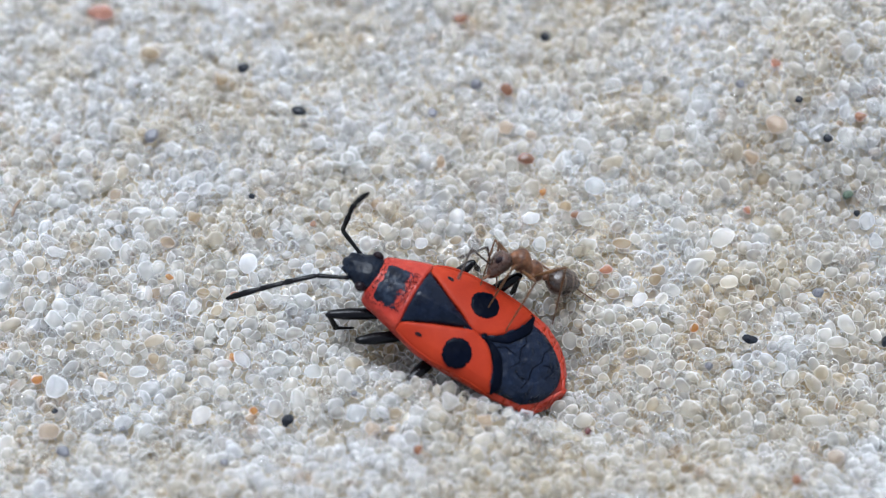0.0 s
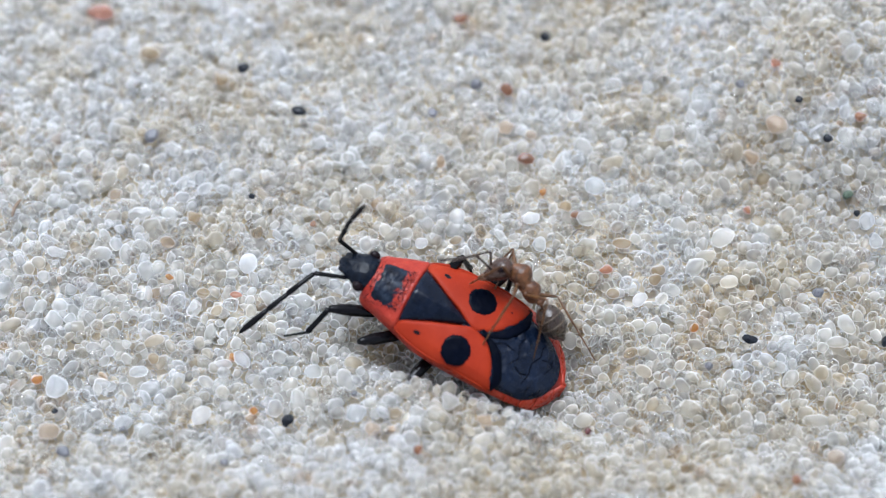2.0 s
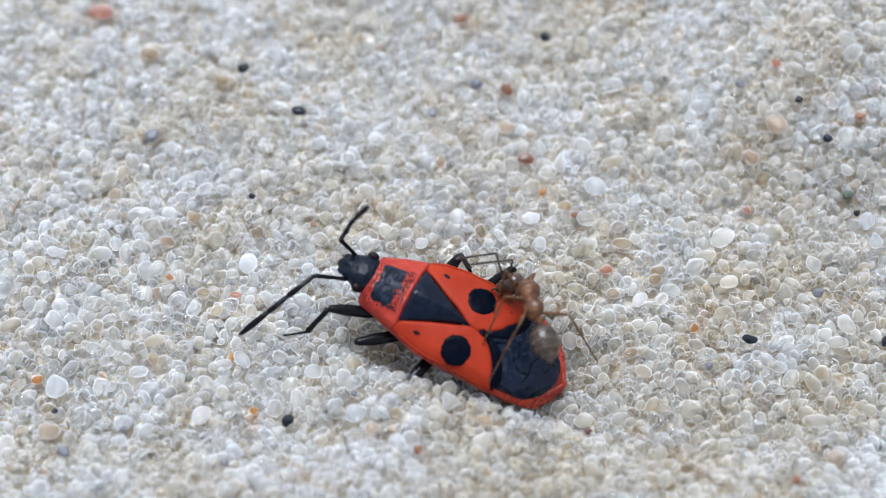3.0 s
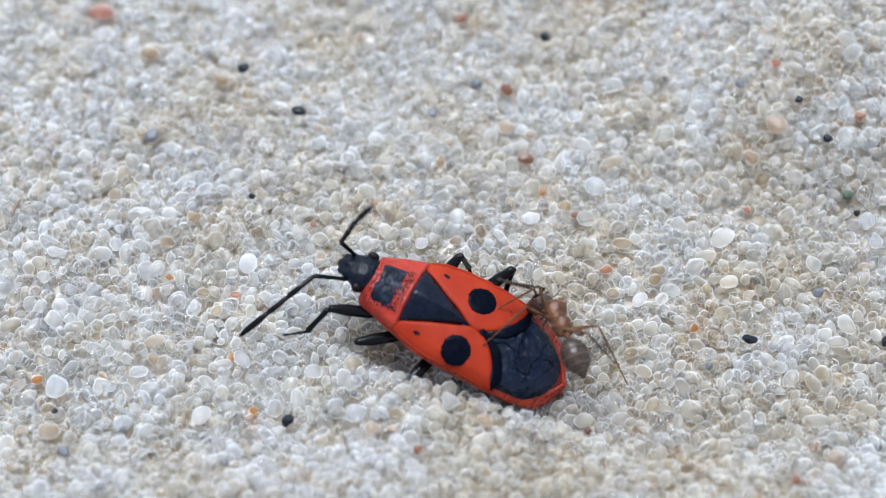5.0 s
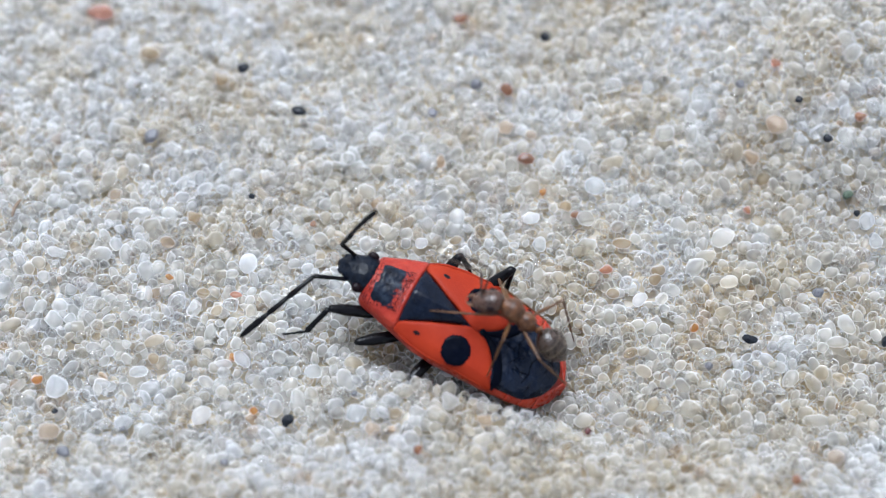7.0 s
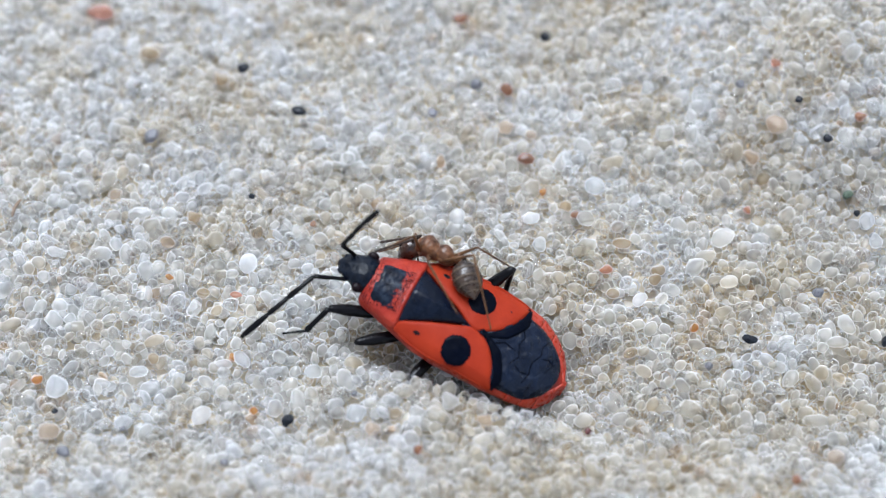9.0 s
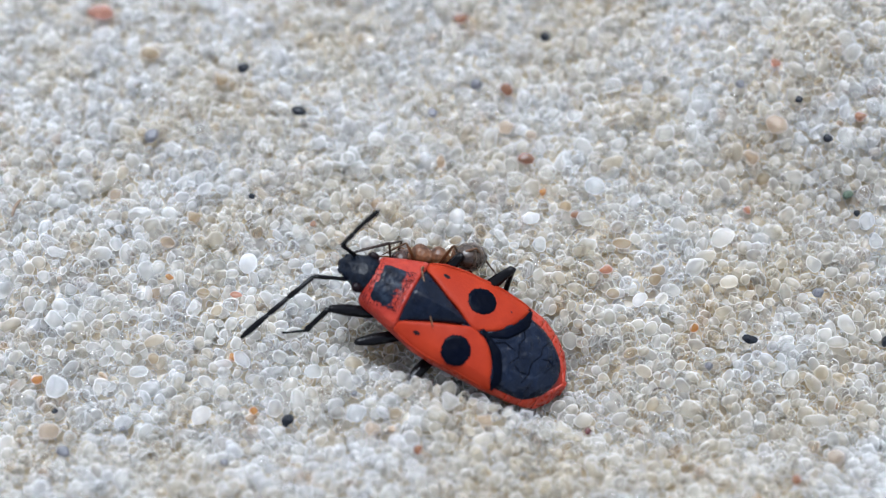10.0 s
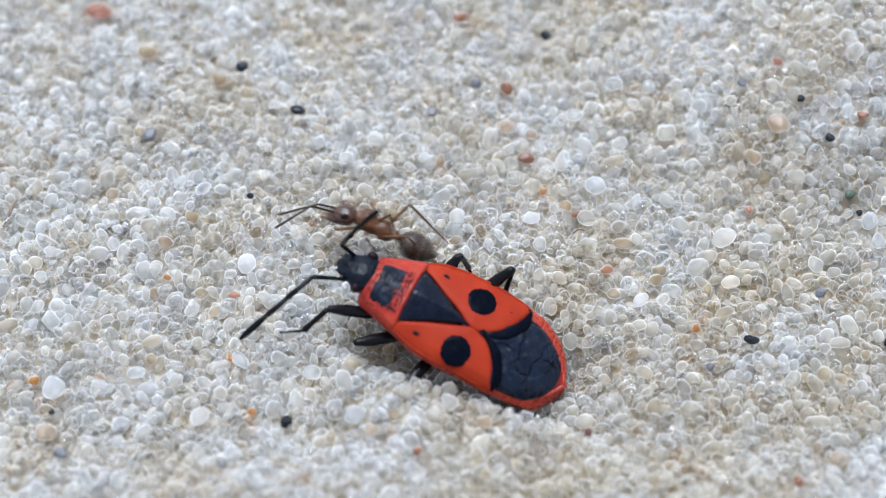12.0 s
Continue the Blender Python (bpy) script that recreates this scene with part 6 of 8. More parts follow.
    walk(ant_limbs['FL'][1], [
        (0, at(1.180, 0.000, 0.000, 39.1, 114.4, 25.8)), (0.2, at(1.180, 0.000, 0.000, 62.3, 105.6, 50.3)),
        (0.4, at(1.180, 0.000, 0.000, -10.9, 23.9, -13.3)), (0.5, at(1.180, 0.000, 0.000, -24.9, 61.1, -32.9)),
        (0.6, at(1.180, 0.000, 0.000, 48.6, 109.2, 35.9)), (0.8, at(1.180, 0.000, 0.000, 115.2, 110.6, 105.8)),
        (1, at(1.180, 0.000, 0.000, 116.7, 108.3, 107.4)), (1.2, at(1.180, 0.000, 0.000, 86.7, 119.7, 74.8)),
        (1.4, at(1.180, 0.000, 0.000, 39.1, 147.3, 13.6)), (1.6, at(1.180, 0.000, 0.000, 55.2, 150.4, 44.2)),
        (1.8, at(1.180, 0.000, 0.000, 36.7, 120.9, 18.8)), (2, at(1.180, 0.000, 0.000, 52.8, 133.1, 38.8)),
        (2.2, at(1.180, 0.000, 0.000, 45.2, 130.2, 28.7)), (2.4, at(1.180, 0.000, 0.000, 34.7, 160.8, 10.9)),
        (2.6, at(1.180, 0.000, 0.000, 32.9, 148.8, 6.7)), (2.8, at(1.180, 0.000, 0.000, 31.7, 147.2, 4.4)),
        (3, at(1.180, 0.000, 0.000, 27.5, 141.9, -2.8)), (3.2, at(1.180, 0.000, 0.000, 36.5, 156.9, 14.6)),
        (4.8, at(1.180, 0.000, 0.000, 48.2, 117.5, 30.8)), (5, at(1.180, 0.000, 0.000, 48.2, 117.5, 30.8)),
        (5.2, at(1.180, 0.000, 0.000, 48.2, 117.5, 30.8)), (5.4, at(1.180, 0.000, 0.000, 48.2, 117.5, 30.8)),
        (5.6, at(1.180, 0.000, 0.000, 48.2, 117.5, 30.8)), (5.8, at(1.180, 0.000, 0.000, 48.2, 117.5, 30.8)),
        (6, at(1.180, 0.000, 0.000, 92.1, 111.8, 78.6)), (6.3, at(1.180, 0.000, 0.000, 159.8, 151.2, 158.8)),
        (6.6, at(1.180, 0.000, 0.000, 116.1, 123.6, 99.0)), (6.8, at(1.180, 0.000, 0.000, 66.4, 116.4, 42.7)),
        (6.9, at(1.180, 0.000, 0.000, 161.6, 126.4, 146.7)), (7, at(1.180, 0.000, 0.000, 176.4, 170.7, 172.7)),
        (7.2, at(1.180, 0.000, 0.000, 176.4, 170.5, 172.8)), (7.6, at(1.180, 0.000, 0.000, 171.6, 138.9, 162.1)),
        (8, at(1.180, 0.000, 0.000, 128.3, 132.3, 103.1)), (8.4, at(1.180, 0.000, 0.000, 148.4, 100.5, 124.5)),
        (8.8, at(1.180, 0.000, 0.000, 89.7, 154.9, 60.0)), (8.9, at(1.180, 0.000, 0.000, 89.6, 154.8, 59.8)),
        (9, at(1.180, 0.000, 0.000, 90.1, 159.9, 61.0)), (9.2, at(1.180, 0.000, 0.000, 90.3, 198.5, 75.5)),
        (9.4, at(1.180, 0.000, 0.000, 93.9, 197.2, 63.7)), (9.8, at(1.180, 0.000, 0.000, 97.0, 198.2, 53.7)),
        (10.2, at(1.180, 0.000, 0.000, 94.5, 194.8, 62.4)), (10.5, at(1.180, 0.000, 0.000, 95.5, 194.4, 58.3)),
        (10.8, at(1.180, 0.000, 0.000, 96.5, 195.9, 54.6)), (11, at(1.180, 0.000, 0.000, 99.0, 193.9, 45.1)),
        (11.1, at(1.180, 0.000, 0.000, 96.7, 152.3, 27.7)), (11.2, at(1.180, 0.000, 0.000, 65.0, 116.0, -13.6)),
        (11.3, at(1.180, 0.000, 0.000, -11.7, 107.8, -94.3)), (11.4, at(1.180, 0.000, 0.000, 5.4, 107.7, -76.4)),
        (11.6, at(1.180, 0.000, 0.000, 28.8, 110.6, -51.7)), (11.7, at(1.180, 0.000, 0.000, 8.9, 139.3, -75.1)),
        (11.8, at(1.180, 0.000, 0.000, 70.5, 135.2, 7.4)), (11.9, at(1.180, 0.000, 0.000, 107.3, 160.1, 70.0)),
        (12, at(1.180, 0.000, 0.000, 106.1, 153.6, 67.0))])
    walk(ant_limbs['FR'][0], [
        (0, at(0.496, -0.212, -0.165, 11.3, -30.3, -40.3)), (0.2, at(0.496, -0.212, -0.165, 11.3, -30.3, -40.3)),
        (0.4, at(0.496, -0.212, -0.165, 11.3, -30.3, -40.3)), (0.6, at(0.496, -0.212, -0.165, 11.3, -30.3, -40.3)),
        (0.8, at(0.496, -0.212, -0.165, 11.3, -30.3, -40.3)), (1, at(0.496, -0.212, -0.165, 11.3, -30.3, -40.3)),
        (1.2, at(0.496, -0.212, -0.165, 11.3, -30.3, -40.3)), (1.4, at(0.496, -0.212, -0.165, 11.3, -30.3, -40.3)),
        (1.6, at(0.496, -0.212, -0.165, 11.3, -30.3, -40.3)), (1.8, at(0.496, -0.212, -0.165, 11.3, -30.3, -40.3)),
        (2, at(0.496, -0.212, -0.165, 11.3, -30.3, -40.3)), (2.2, at(0.496, -0.212, -0.165, 11.3, -30.3, -40.3)),
        (2.4, at(0.496, -0.212, -0.165, 11.3, -30.3, -40.3)), (2.6, at(0.496, -0.212, -0.165, 11.3, -30.3, -40.3)),
        (2.8, at(0.496, -0.212, -0.165, 11.3, -30.3, -40.3)), (3, at(0.496, -0.212, -0.165, 11.3, -30.3, -40.3)),
        (3.2, at(0.496, -0.212, -0.165, 11.3, -30.3, -40.3)), (4.8, at(0.496, -0.212, -0.165, 11.3, -30.3, -40.3)),
        (5, at(0.496, -0.212, -0.165, 11.3, -30.3, -40.3)), (5.2, at(0.496, -0.212, -0.165, 11.3, -30.3, -40.3)),
        (5.4, at(0.496, -0.212, -0.165, 11.3, -30.3, -40.3)), (5.6, at(0.496, -0.212, -0.165, 11.3, -30.3, -40.3)),
        (5.8, at(0.496, -0.212, -0.165, 11.3, -30.3, -40.3)), (6, at(0.496, -0.212, -0.165, 11.3, -30.3, -40.3)),
        (6.3, at(0.496, -0.212, -0.165, 11.3, -30.3, -40.3)), (6.6, at(0.496, -0.212, -0.165, 11.3, -30.3, -40.3)),
        (6.8, at(0.496, -0.212, -0.165, 10.8, -3.2, -38.6)), (7, at(0.496, -0.212, -0.165, 5.8, 27.9, -61.1)),
        (7.2, at(0.496, -0.212, -0.165, 11.2, 19.8, -47.9)), (7.6, at(0.496, -0.212, -0.165, -1.6, 36.6, -74.2)),
        (8, at(0.496, -0.212, -0.165, 0.6, -4.3, -66.8)), (8.4, at(0.496, -0.212, -0.165, -4.2, -17.9, -42.5)),
        (8.8, at(0.496, -0.212, -0.165, -0.1, -19.4, -55.0)), (8.9, at(0.496, -0.212, -0.165, 0.3, -19.3, -56.4)),
        (9, at(0.496, -0.212, -0.165, 1.9, -16.7, -61.4)), (9.2, at(0.496, -0.212, -0.165, 0.2, -2.3, -51.6)),
        (9.4, at(0.496, -0.212, -0.165, 0.3, 1.6, -56.8)), (9.8, at(0.496, -0.212, -0.165, 0.0, -4.8, -48.3)),
        (10.2, at(0.496, -0.212, -0.165, 0.2, -4.6, -49.9)), (10.5, at(0.496, -0.212, -0.165, 0.3, -3.8, -52.0)),
        (10.8, at(0.496, -0.212, -0.165, 0.5, -1.9, -55.5)), (11, at(0.496, -0.212, -0.165, 0.2, 4.0, -68.7)),
        (11.2, at(0.496, -0.212, -0.165, -0.5, -10.1, -55.2)), (11.25, at(0.496, -0.212, -0.165, 3.1, 22.7, -24.2)),
        (11.3, at(0.496, -0.212, -0.165, 31.6, 46.4, 23.0)), (11.4, at(0.496, -0.212, -0.165, 28.6, 48.9, 19.0)),
        (11.6, at(0.496, -0.212, -0.165, 12.7, 54.7, -1.1)), (11.7, at(0.496, -0.212, -0.165, 37.1, 37.8, 31.8)),
        (11.75, at(0.496, -0.212, -0.165, 28.1, -14.2, -6.2)), (11.8, at(0.496, -0.212, -0.165, 69.4, -56.7, -68.5)),
        (11.9, at(0.496, -0.212, -0.165, 36.8, -41.0, -26.4)), (12, at(0.496, -0.212, -0.165, 21.1, -25.6, 1.6))])
    walk(ant_limbs['FR'][1], [
        (0, at(1.180, 0.000, 0.000, 5.8, 129.5, 2.7)), (0.2, at(1.180, 0.000, 0.000, 5.8, 129.5, 2.7)),
        (0.4, at(1.180, 0.000, 0.000, 5.8, 129.5, 2.7)), (0.6, at(1.180, 0.000, 0.000, 5.8, 129.5, 2.7)),
        (0.8, at(1.180, 0.000, 0.000, 5.8, 129.5, 2.7)), (1, at(1.180, 0.000, 0.000, 5.8, 129.5, 2.7)),
        (1.2, at(1.180, 0.000, 0.000, 5.8, 129.5, 2.7)), (1.4, at(1.180, 0.000, 0.000, 5.8, 129.5, 2.7)),
        (1.6, at(1.180, 0.000, 0.000, 5.8, 129.5, 2.7)), (1.8, at(1.180, 0.000, 0.000, 5.8, 129.5, 2.7)),
        (2, at(1.180, 0.000, 0.000, 5.8, 129.5, 2.7)), (2.2, at(1.180, 0.000, 0.000, 5.8, 129.5, 2.7)),
        (2.4, at(1.180, 0.000, 0.000, 5.8, 129.5, 2.7)), (2.6, at(1.180, 0.000, 0.000, 5.8, 129.5, 2.7)),
        (2.8, at(1.180, 0.000, 0.000, 5.8, 129.5, 2.7)), (3, at(1.180, 0.000, 0.000, 5.8, 129.5, 2.7)),
        (3.2, at(1.180, 0.000, 0.000, 5.8, 129.5, 2.7)), (4.8, at(1.180, 0.000, 0.000, 5.8, 129.5, 2.7)),
        (5, at(1.180, 0.000, 0.000, 5.8, 129.5, 2.7)), (5.2, at(1.180, 0.000, 0.000, 5.8, 129.5, 2.7)),
        (5.4, at(1.180, 0.000, 0.000, 5.8, 129.5, 2.7)), (5.6, at(1.180, 0.000, 0.000, 5.8, 129.5, 2.7)),
        (5.8, at(1.180, 0.000, 0.000, 5.8, 129.5, 2.7)), (6, at(1.180, 0.000, 0.000, 5.8, 129.5, 2.7)),
        (6.3, at(1.180, 0.000, 0.000, 5.8, 129.5, 2.7)), (6.6, at(1.180, 0.000, 0.000, 5.8, 129.5, 2.7)),
        (6.8, at(1.180, 0.000, 0.000, 82.8, 119.1, 90.4)), (7, at(1.180, 0.000, 0.000, 136.1, 162.1, 163.1)),
        (7.2, at(1.180, 0.000, 0.000, 133.8, 149.6, 157.4)), (7.6, at(1.180, 0.000, 0.000, 138.7, 171.5, 171.7)),
        (8, at(1.180, 0.000, 0.000, 138.4, 178.1, 168.3)), (8.2, at(1.180, 0.000, 0.000, 149.5, 143.1, 199.5)),
        (8.4, at(1.180, 0.000, 0.000, 196.8, 125.7, 261.9)), (8.8, at(1.180, 0.000, 0.000, 218.2, 152.9, 293.5)),
        (8.9, at(1.180, 0.000, 0.000, 218.9, 155.1, 295.0)), (9, at(1.180, 0.000, 0.000, 219.4, 164.1, 296.5)),
        (9.2, at(1.180, 0.000, 0.000, 219.8, 202.3, 289.5)), (9.4, at(1.180, 0.000, 0.000, 216.3, 204.2, 298.3)),
        (9.8, at(1.180, 0.000, 0.000, 222.8, 198.3, 280.7)), (10.2, at(1.180, 0.000, 0.000, 221.7, 197.1, 284.3)),
        (10.5, at(1.180, 0.000, 0.000, 220.7, 197.1, 287.8)), (10.8, at(1.180, 0.000, 0.000, 219.2, 198.5, 292.5)),
        (11, at(1.180, 0.000, 0.000, 214.7, 197.2, 307.3)), (11.2, at(1.180, 0.000, 0.000, 214.1, 177.8, 311.9)),
        (11.25, at(1.180, 0.000, 0.000, 208.4, 201.5, 344.1)), (11.3, at(1.180, 0.000, 0.000, 187.0, 217.2, 386.0)),
        (11.4, at(1.180, 0.000, 0.000, 187.0, 218.1, 386.0)), (11.6, at(1.180, 0.000, 0.000, 187.5, 222.0, 385.1)),
        (11.7, at(1.180, 0.000, 0.000, 184.1, 218.3, 390.5)), (11.8, at(1.180, 0.000, 0.000, 185.0, 149.7, 379.4)),
        (11.9, at(1.180, 0.000, 0.000, 219.0, 146.1, 439.2)), (12, at(1.180, 0.000, 0.000, 216.5, 182.8, 430.3))])
    walk(ant_limbs['ML'][0], [
        (0, at(0.142, 0.236, -0.212, 4.3, 4.2, 91.1)), (0.2, at(0.142, 0.236, -0.212, 5.3, 45.6, 93.3)),
        (0.4, at(0.142, 0.236, -0.212, 8.0, 27.7, 97.8)), (0.6, at(0.142, 0.236, -0.212, 8.6, 28.5, 99.0)),
        (0.8, at(0.142, 0.236, -0.212, 10.6, 18.6, 104.0)), (1, at(0.142, 0.236, -0.212, 13.1, 52.9, 108.1)),
        (1.2, at(0.142, 0.236, -0.212, 0.2, 19.4, 87.3)), (1.4, at(0.142, 0.236, -0.212, 4.2, 14.7, 100.9)),
        (1.6, at(0.142, 0.236, -0.212, 2.5, 19.2, 95.0)), (1.8, at(0.142, 0.236, -0.212, 0.1, 18.1, 87.5)),
        (2, at(0.142, 0.236, -0.212, 2.3, 6.8, 97.9)), (2.2, at(0.142, 0.236, -0.212, 2.8, 18.7, 99.9)),
        (2.4, at(0.142, 0.236, -0.212, 2.7, 11.6, 99.7)), (2.6, at(0.142, 0.236, -0.212, 3.0, 8.1, 101.4)),
        (2.8, at(0.142, 0.236, -0.212, 2.5, 7.0, 97.4)), (3, at(0.142, 0.236, -0.212, 2.5, 2.0, 97.7)),
        (3.2, at(0.142, 0.236, -0.212, 2.5, 3.7, 98.0)), (4.8, at(0.142, 0.236, -0.212, 2.7, -5.9, 88.7)),
        (5, at(0.142, 0.236, -0.212, 2.8, -1.2, 87.6)), (5.2, at(0.142, 0.236, -0.212, 2.8, -0.7, 83.5)),
        (5.4, at(0.142, 0.236, -0.212, 2.8, -0.1, 81.9)), (5.6, at(0.142, 0.236, -0.212, 3.0, 6.2, 85.2)),
        (5.8, at(0.142, 0.236, -0.212, 3.2, 11.9, 86.3)), (6, at(0.142, 0.236, -0.212, 3.3, 10.4, 86.8)),
        (6.3, at(0.142, 0.236, -0.212, 2.8, 17.1, 84.6)), (6.6, at(0.142, 0.236, -0.212, 2.3, 15.0, 83.1)),
        (6.8, at(0.142, 0.236, -0.212, 0.6, -40.9, 89.9)), (7, at(0.142, 0.236, -0.212, 0.2, -18.5, 90.8)),
        (7.2, at(0.142, 0.236, -0.212, -0.0, -19.0, 91.4)), (7.6, at(0.142, 0.236, -0.212, 1.4, -25.7, 87.7)),
        (8, at(0.142, 0.236, -0.212, -0.1, 1.7, 94.5)), (8.4, at(0.142, 0.236, -0.212, 0.0, -14.0, 93.4)),
        (8.8, at(0.142, 0.236, -0.212, -2.3, -5.5, 107.0)), (8.9, at(0.142, 0.236, -0.212, -2.3, -3.9, 107.2)),
        (9, at(0.142, 0.236, -0.212, -2.2, -3.4, 106.0)), (9.2, at(0.142, 0.236, -0.212, 2.1, -31.0, 91.7)),
        (9.4, at(0.142, 0.236, -0.212, 2.5, -28.5, 91.0)), (9.8, at(0.142, 0.236, -0.212, 3.0, -5.2, 89.3)),
        (10.2, at(0.142, 0.236, -0.212, 2.6, -6.8, 93.0)), (10.5, at(0.142, 0.236, -0.212, 3.5, -23.9, 89.7)),
        (10.8, at(0.142, 0.236, -0.212, 3.6, -37.8, 89.5)), (11, at(0.142, 0.236, -0.212, -0.0, -3.4, 99.3)),
        (11.1, at(0.142, 0.236, -0.212, 6.1, -11.2, 53.8)), (11.2, at(0.142, 0.236, -0.212, 16.2, -12.3, 7.1)),
        (11.25, at(0.142, 0.236, -0.212, 7.3, -58.3, 21.3)), (11.3, at(0.142, 0.236, -0.212, 57.2, -109.5, -24.5)),
        (11.4, at(0.142, 0.236, -0.212, 47.5, -109.0, -14.2)), (11.6, at(0.142, 0.236, -0.212, 26.2, -113.0, 8.5)),
        (11.65, at(0.142, 0.236, -0.212, 80.0, -71.3, -42.2)), (11.7, at(0.142, 0.236, -0.212, 61.5, -35.5, -20.4)),
        (11.8, at(0.142, 0.236, -0.212, 67.5, -25.8, -32.0)), (11.85, at(0.142, 0.236, -0.212, 40.8, -68.2, 1.7)),
        (11.9, at(0.142, 0.236, -0.212, 111.0, -123.7, -62.4)), (12, at(0.142, 0.236, -0.212, 128.9, -159.0, -89.4))])
    walk(ant_limbs['ML'][1], [
        (0, at(1.298, 0.000, 0.000, 10.0, 103.3, 7.9)), (0.2, at(1.298, 0.000, 0.000, -0.9, 45.7, -2.0)),
        (0.4, at(1.298, 0.000, 0.000, 4.0, 68.8, 3.7)), (0.6, at(1.298, 0.000, 0.000, 8.6, 75.3, 8.6)),
        (0.8, at(1.298, 0.000, 0.000, 47.6, 78.3, 48.5)), (1, at(1.298, 0.000, 0.000, 6.3, 38.7, 3.3)),
        (1.2, at(1.298, 0.000, 0.000, 73.8, 94.3, 68.9)), (1.4, at(1.298, 0.000, 0.000, 41.2, 69.8, 36.8)),
        (1.6, at(1.298, 0.000, 0.000, 32.0, 79.9, 27.3)), (1.8, at(1.298, 0.000, 0.000, -53.5, 85.8, -58.6)),
        (2, at(1.298, 0.000, 0.000, -83.4, 102.6, -88.2)), (2.2, at(1.298, 0.000, 0.000, -106.6, 102.0, -112.0)),
        (2.4, at(1.298, 0.000, 0.000, -60.9, 104.5, -65.2)), (2.6, at(1.298, 0.000, 0.000, -60.2, 109.1, -64.4)),
        (2.8, at(1.298, 0.000, 0.000, -39.7, 106.7, -43.0)), (3, at(1.298, 0.000, 0.000, -34.7, 113.3, -37.6)),
        (3.2, at(1.298, 0.000, 0.000, -34.6, 112.5, -37.5)), (4.8, at(1.298, 0.000, 0.000, 50.2, 99.5, 49.2)),
        (5, at(1.298, 0.000, 0.000, 111.0, 99.6, 110.7)), (5.2, at(1.298, 0.000, 0.000, 114.4, 110.6, 114.2)),
        (5.4, at(1.298, 0.000, 0.000, 108.4, 113.4, 107.7)), (5.6, at(1.298, 0.000, 0.000, 95.5, 102.5, 94.3)),
        (5.8, at(1.298, 0.000, 0.000, 134.0, 102.9, 133.6)), (6, at(1.298, 0.000, 0.000, 128.2, 101.1, 127.6)),
        (6.3, at(1.298, 0.000, 0.000, 118.5, 102.0, 117.8)), (6.6, at(1.298, 0.000, 0.000, 78.0, 103.3, 76.4)),
        (6.8, at(1.298, 0.000, 0.000, 5.1, 115.5, 0.6)), (7, at(1.298, 0.000, 0.000, -44.3, 106.1, -51.7)),
        (7.2, at(1.298, 0.000, 0.000, -57.8, 116.1, -66.0)), (7.6, at(1.298, 0.000, 0.000, -55.5, 119.8, -63.5)),
        (8, at(1.298, 0.000, 0.000, -21.8, 112.4, -26.3)), (8.4, at(1.298, 0.000, 0.000, -36.2, 121.3, -42.4)),
        (8.8, at(1.298, 0.000, 0.000, -79.1, 139.7, -96.4)), (8.9, at(1.298, 0.000, 0.000, -80.1, 139.2, -97.9)),
        (9, at(1.298, 0.000, 0.000, -79.7, 134.2, -97.4)), (9.2, at(1.298, 0.000, 0.000, -92.2, 77.2, -108.8)),
        (9.4, at(1.298, 0.000, 0.000, -80.6, 79.2, -96.9)), (9.8, at(1.298, 0.000, 0.000, 1.4, 66.8, -12.7)),
        (10.2, at(1.298, 0.000, 0.000, 37.9, 72.6, 25.9)), (10.5, at(1.298, 0.000, 0.000, 120.6, 85.7, 109.3)),
        (10.8, at(1.298, 0.000, 0.000, 200.1, 77.4, 189.2)), (11, at(1.298, 0.000, 0.000, 250.3, 119.6, 237.0)),
        (11.1, at(1.298, 0.000, 0.000, 311.5, 140.2, 311.4)), (11.2, at(1.298, 0.000, 0.000, 321.7, 181.4, 339.8)),
        (11.3, at(1.298, 0.000, 0.000, 318.6, 153.7, 326.0)), (11.4, at(1.298, 0.000, 0.000, 320.2, 156.0, 329.8)),
        (11.6, at(1.298, 0.000, 0.000, 322.7, 159.8, 336.4)), (11.7, at(1.298, 0.000, 0.000, 324.8, 170.3, 344.3)),
        (11.8, at(1.298, 0.000, 0.000, 324.4, 168.9, 342.2)), (11.9, at(1.298, 0.000, 0.000, 326.7, 168.3, 354.0)),
        (12, at(1.298, 0.000, 0.000, 324.8, 178.6, 337.1))])
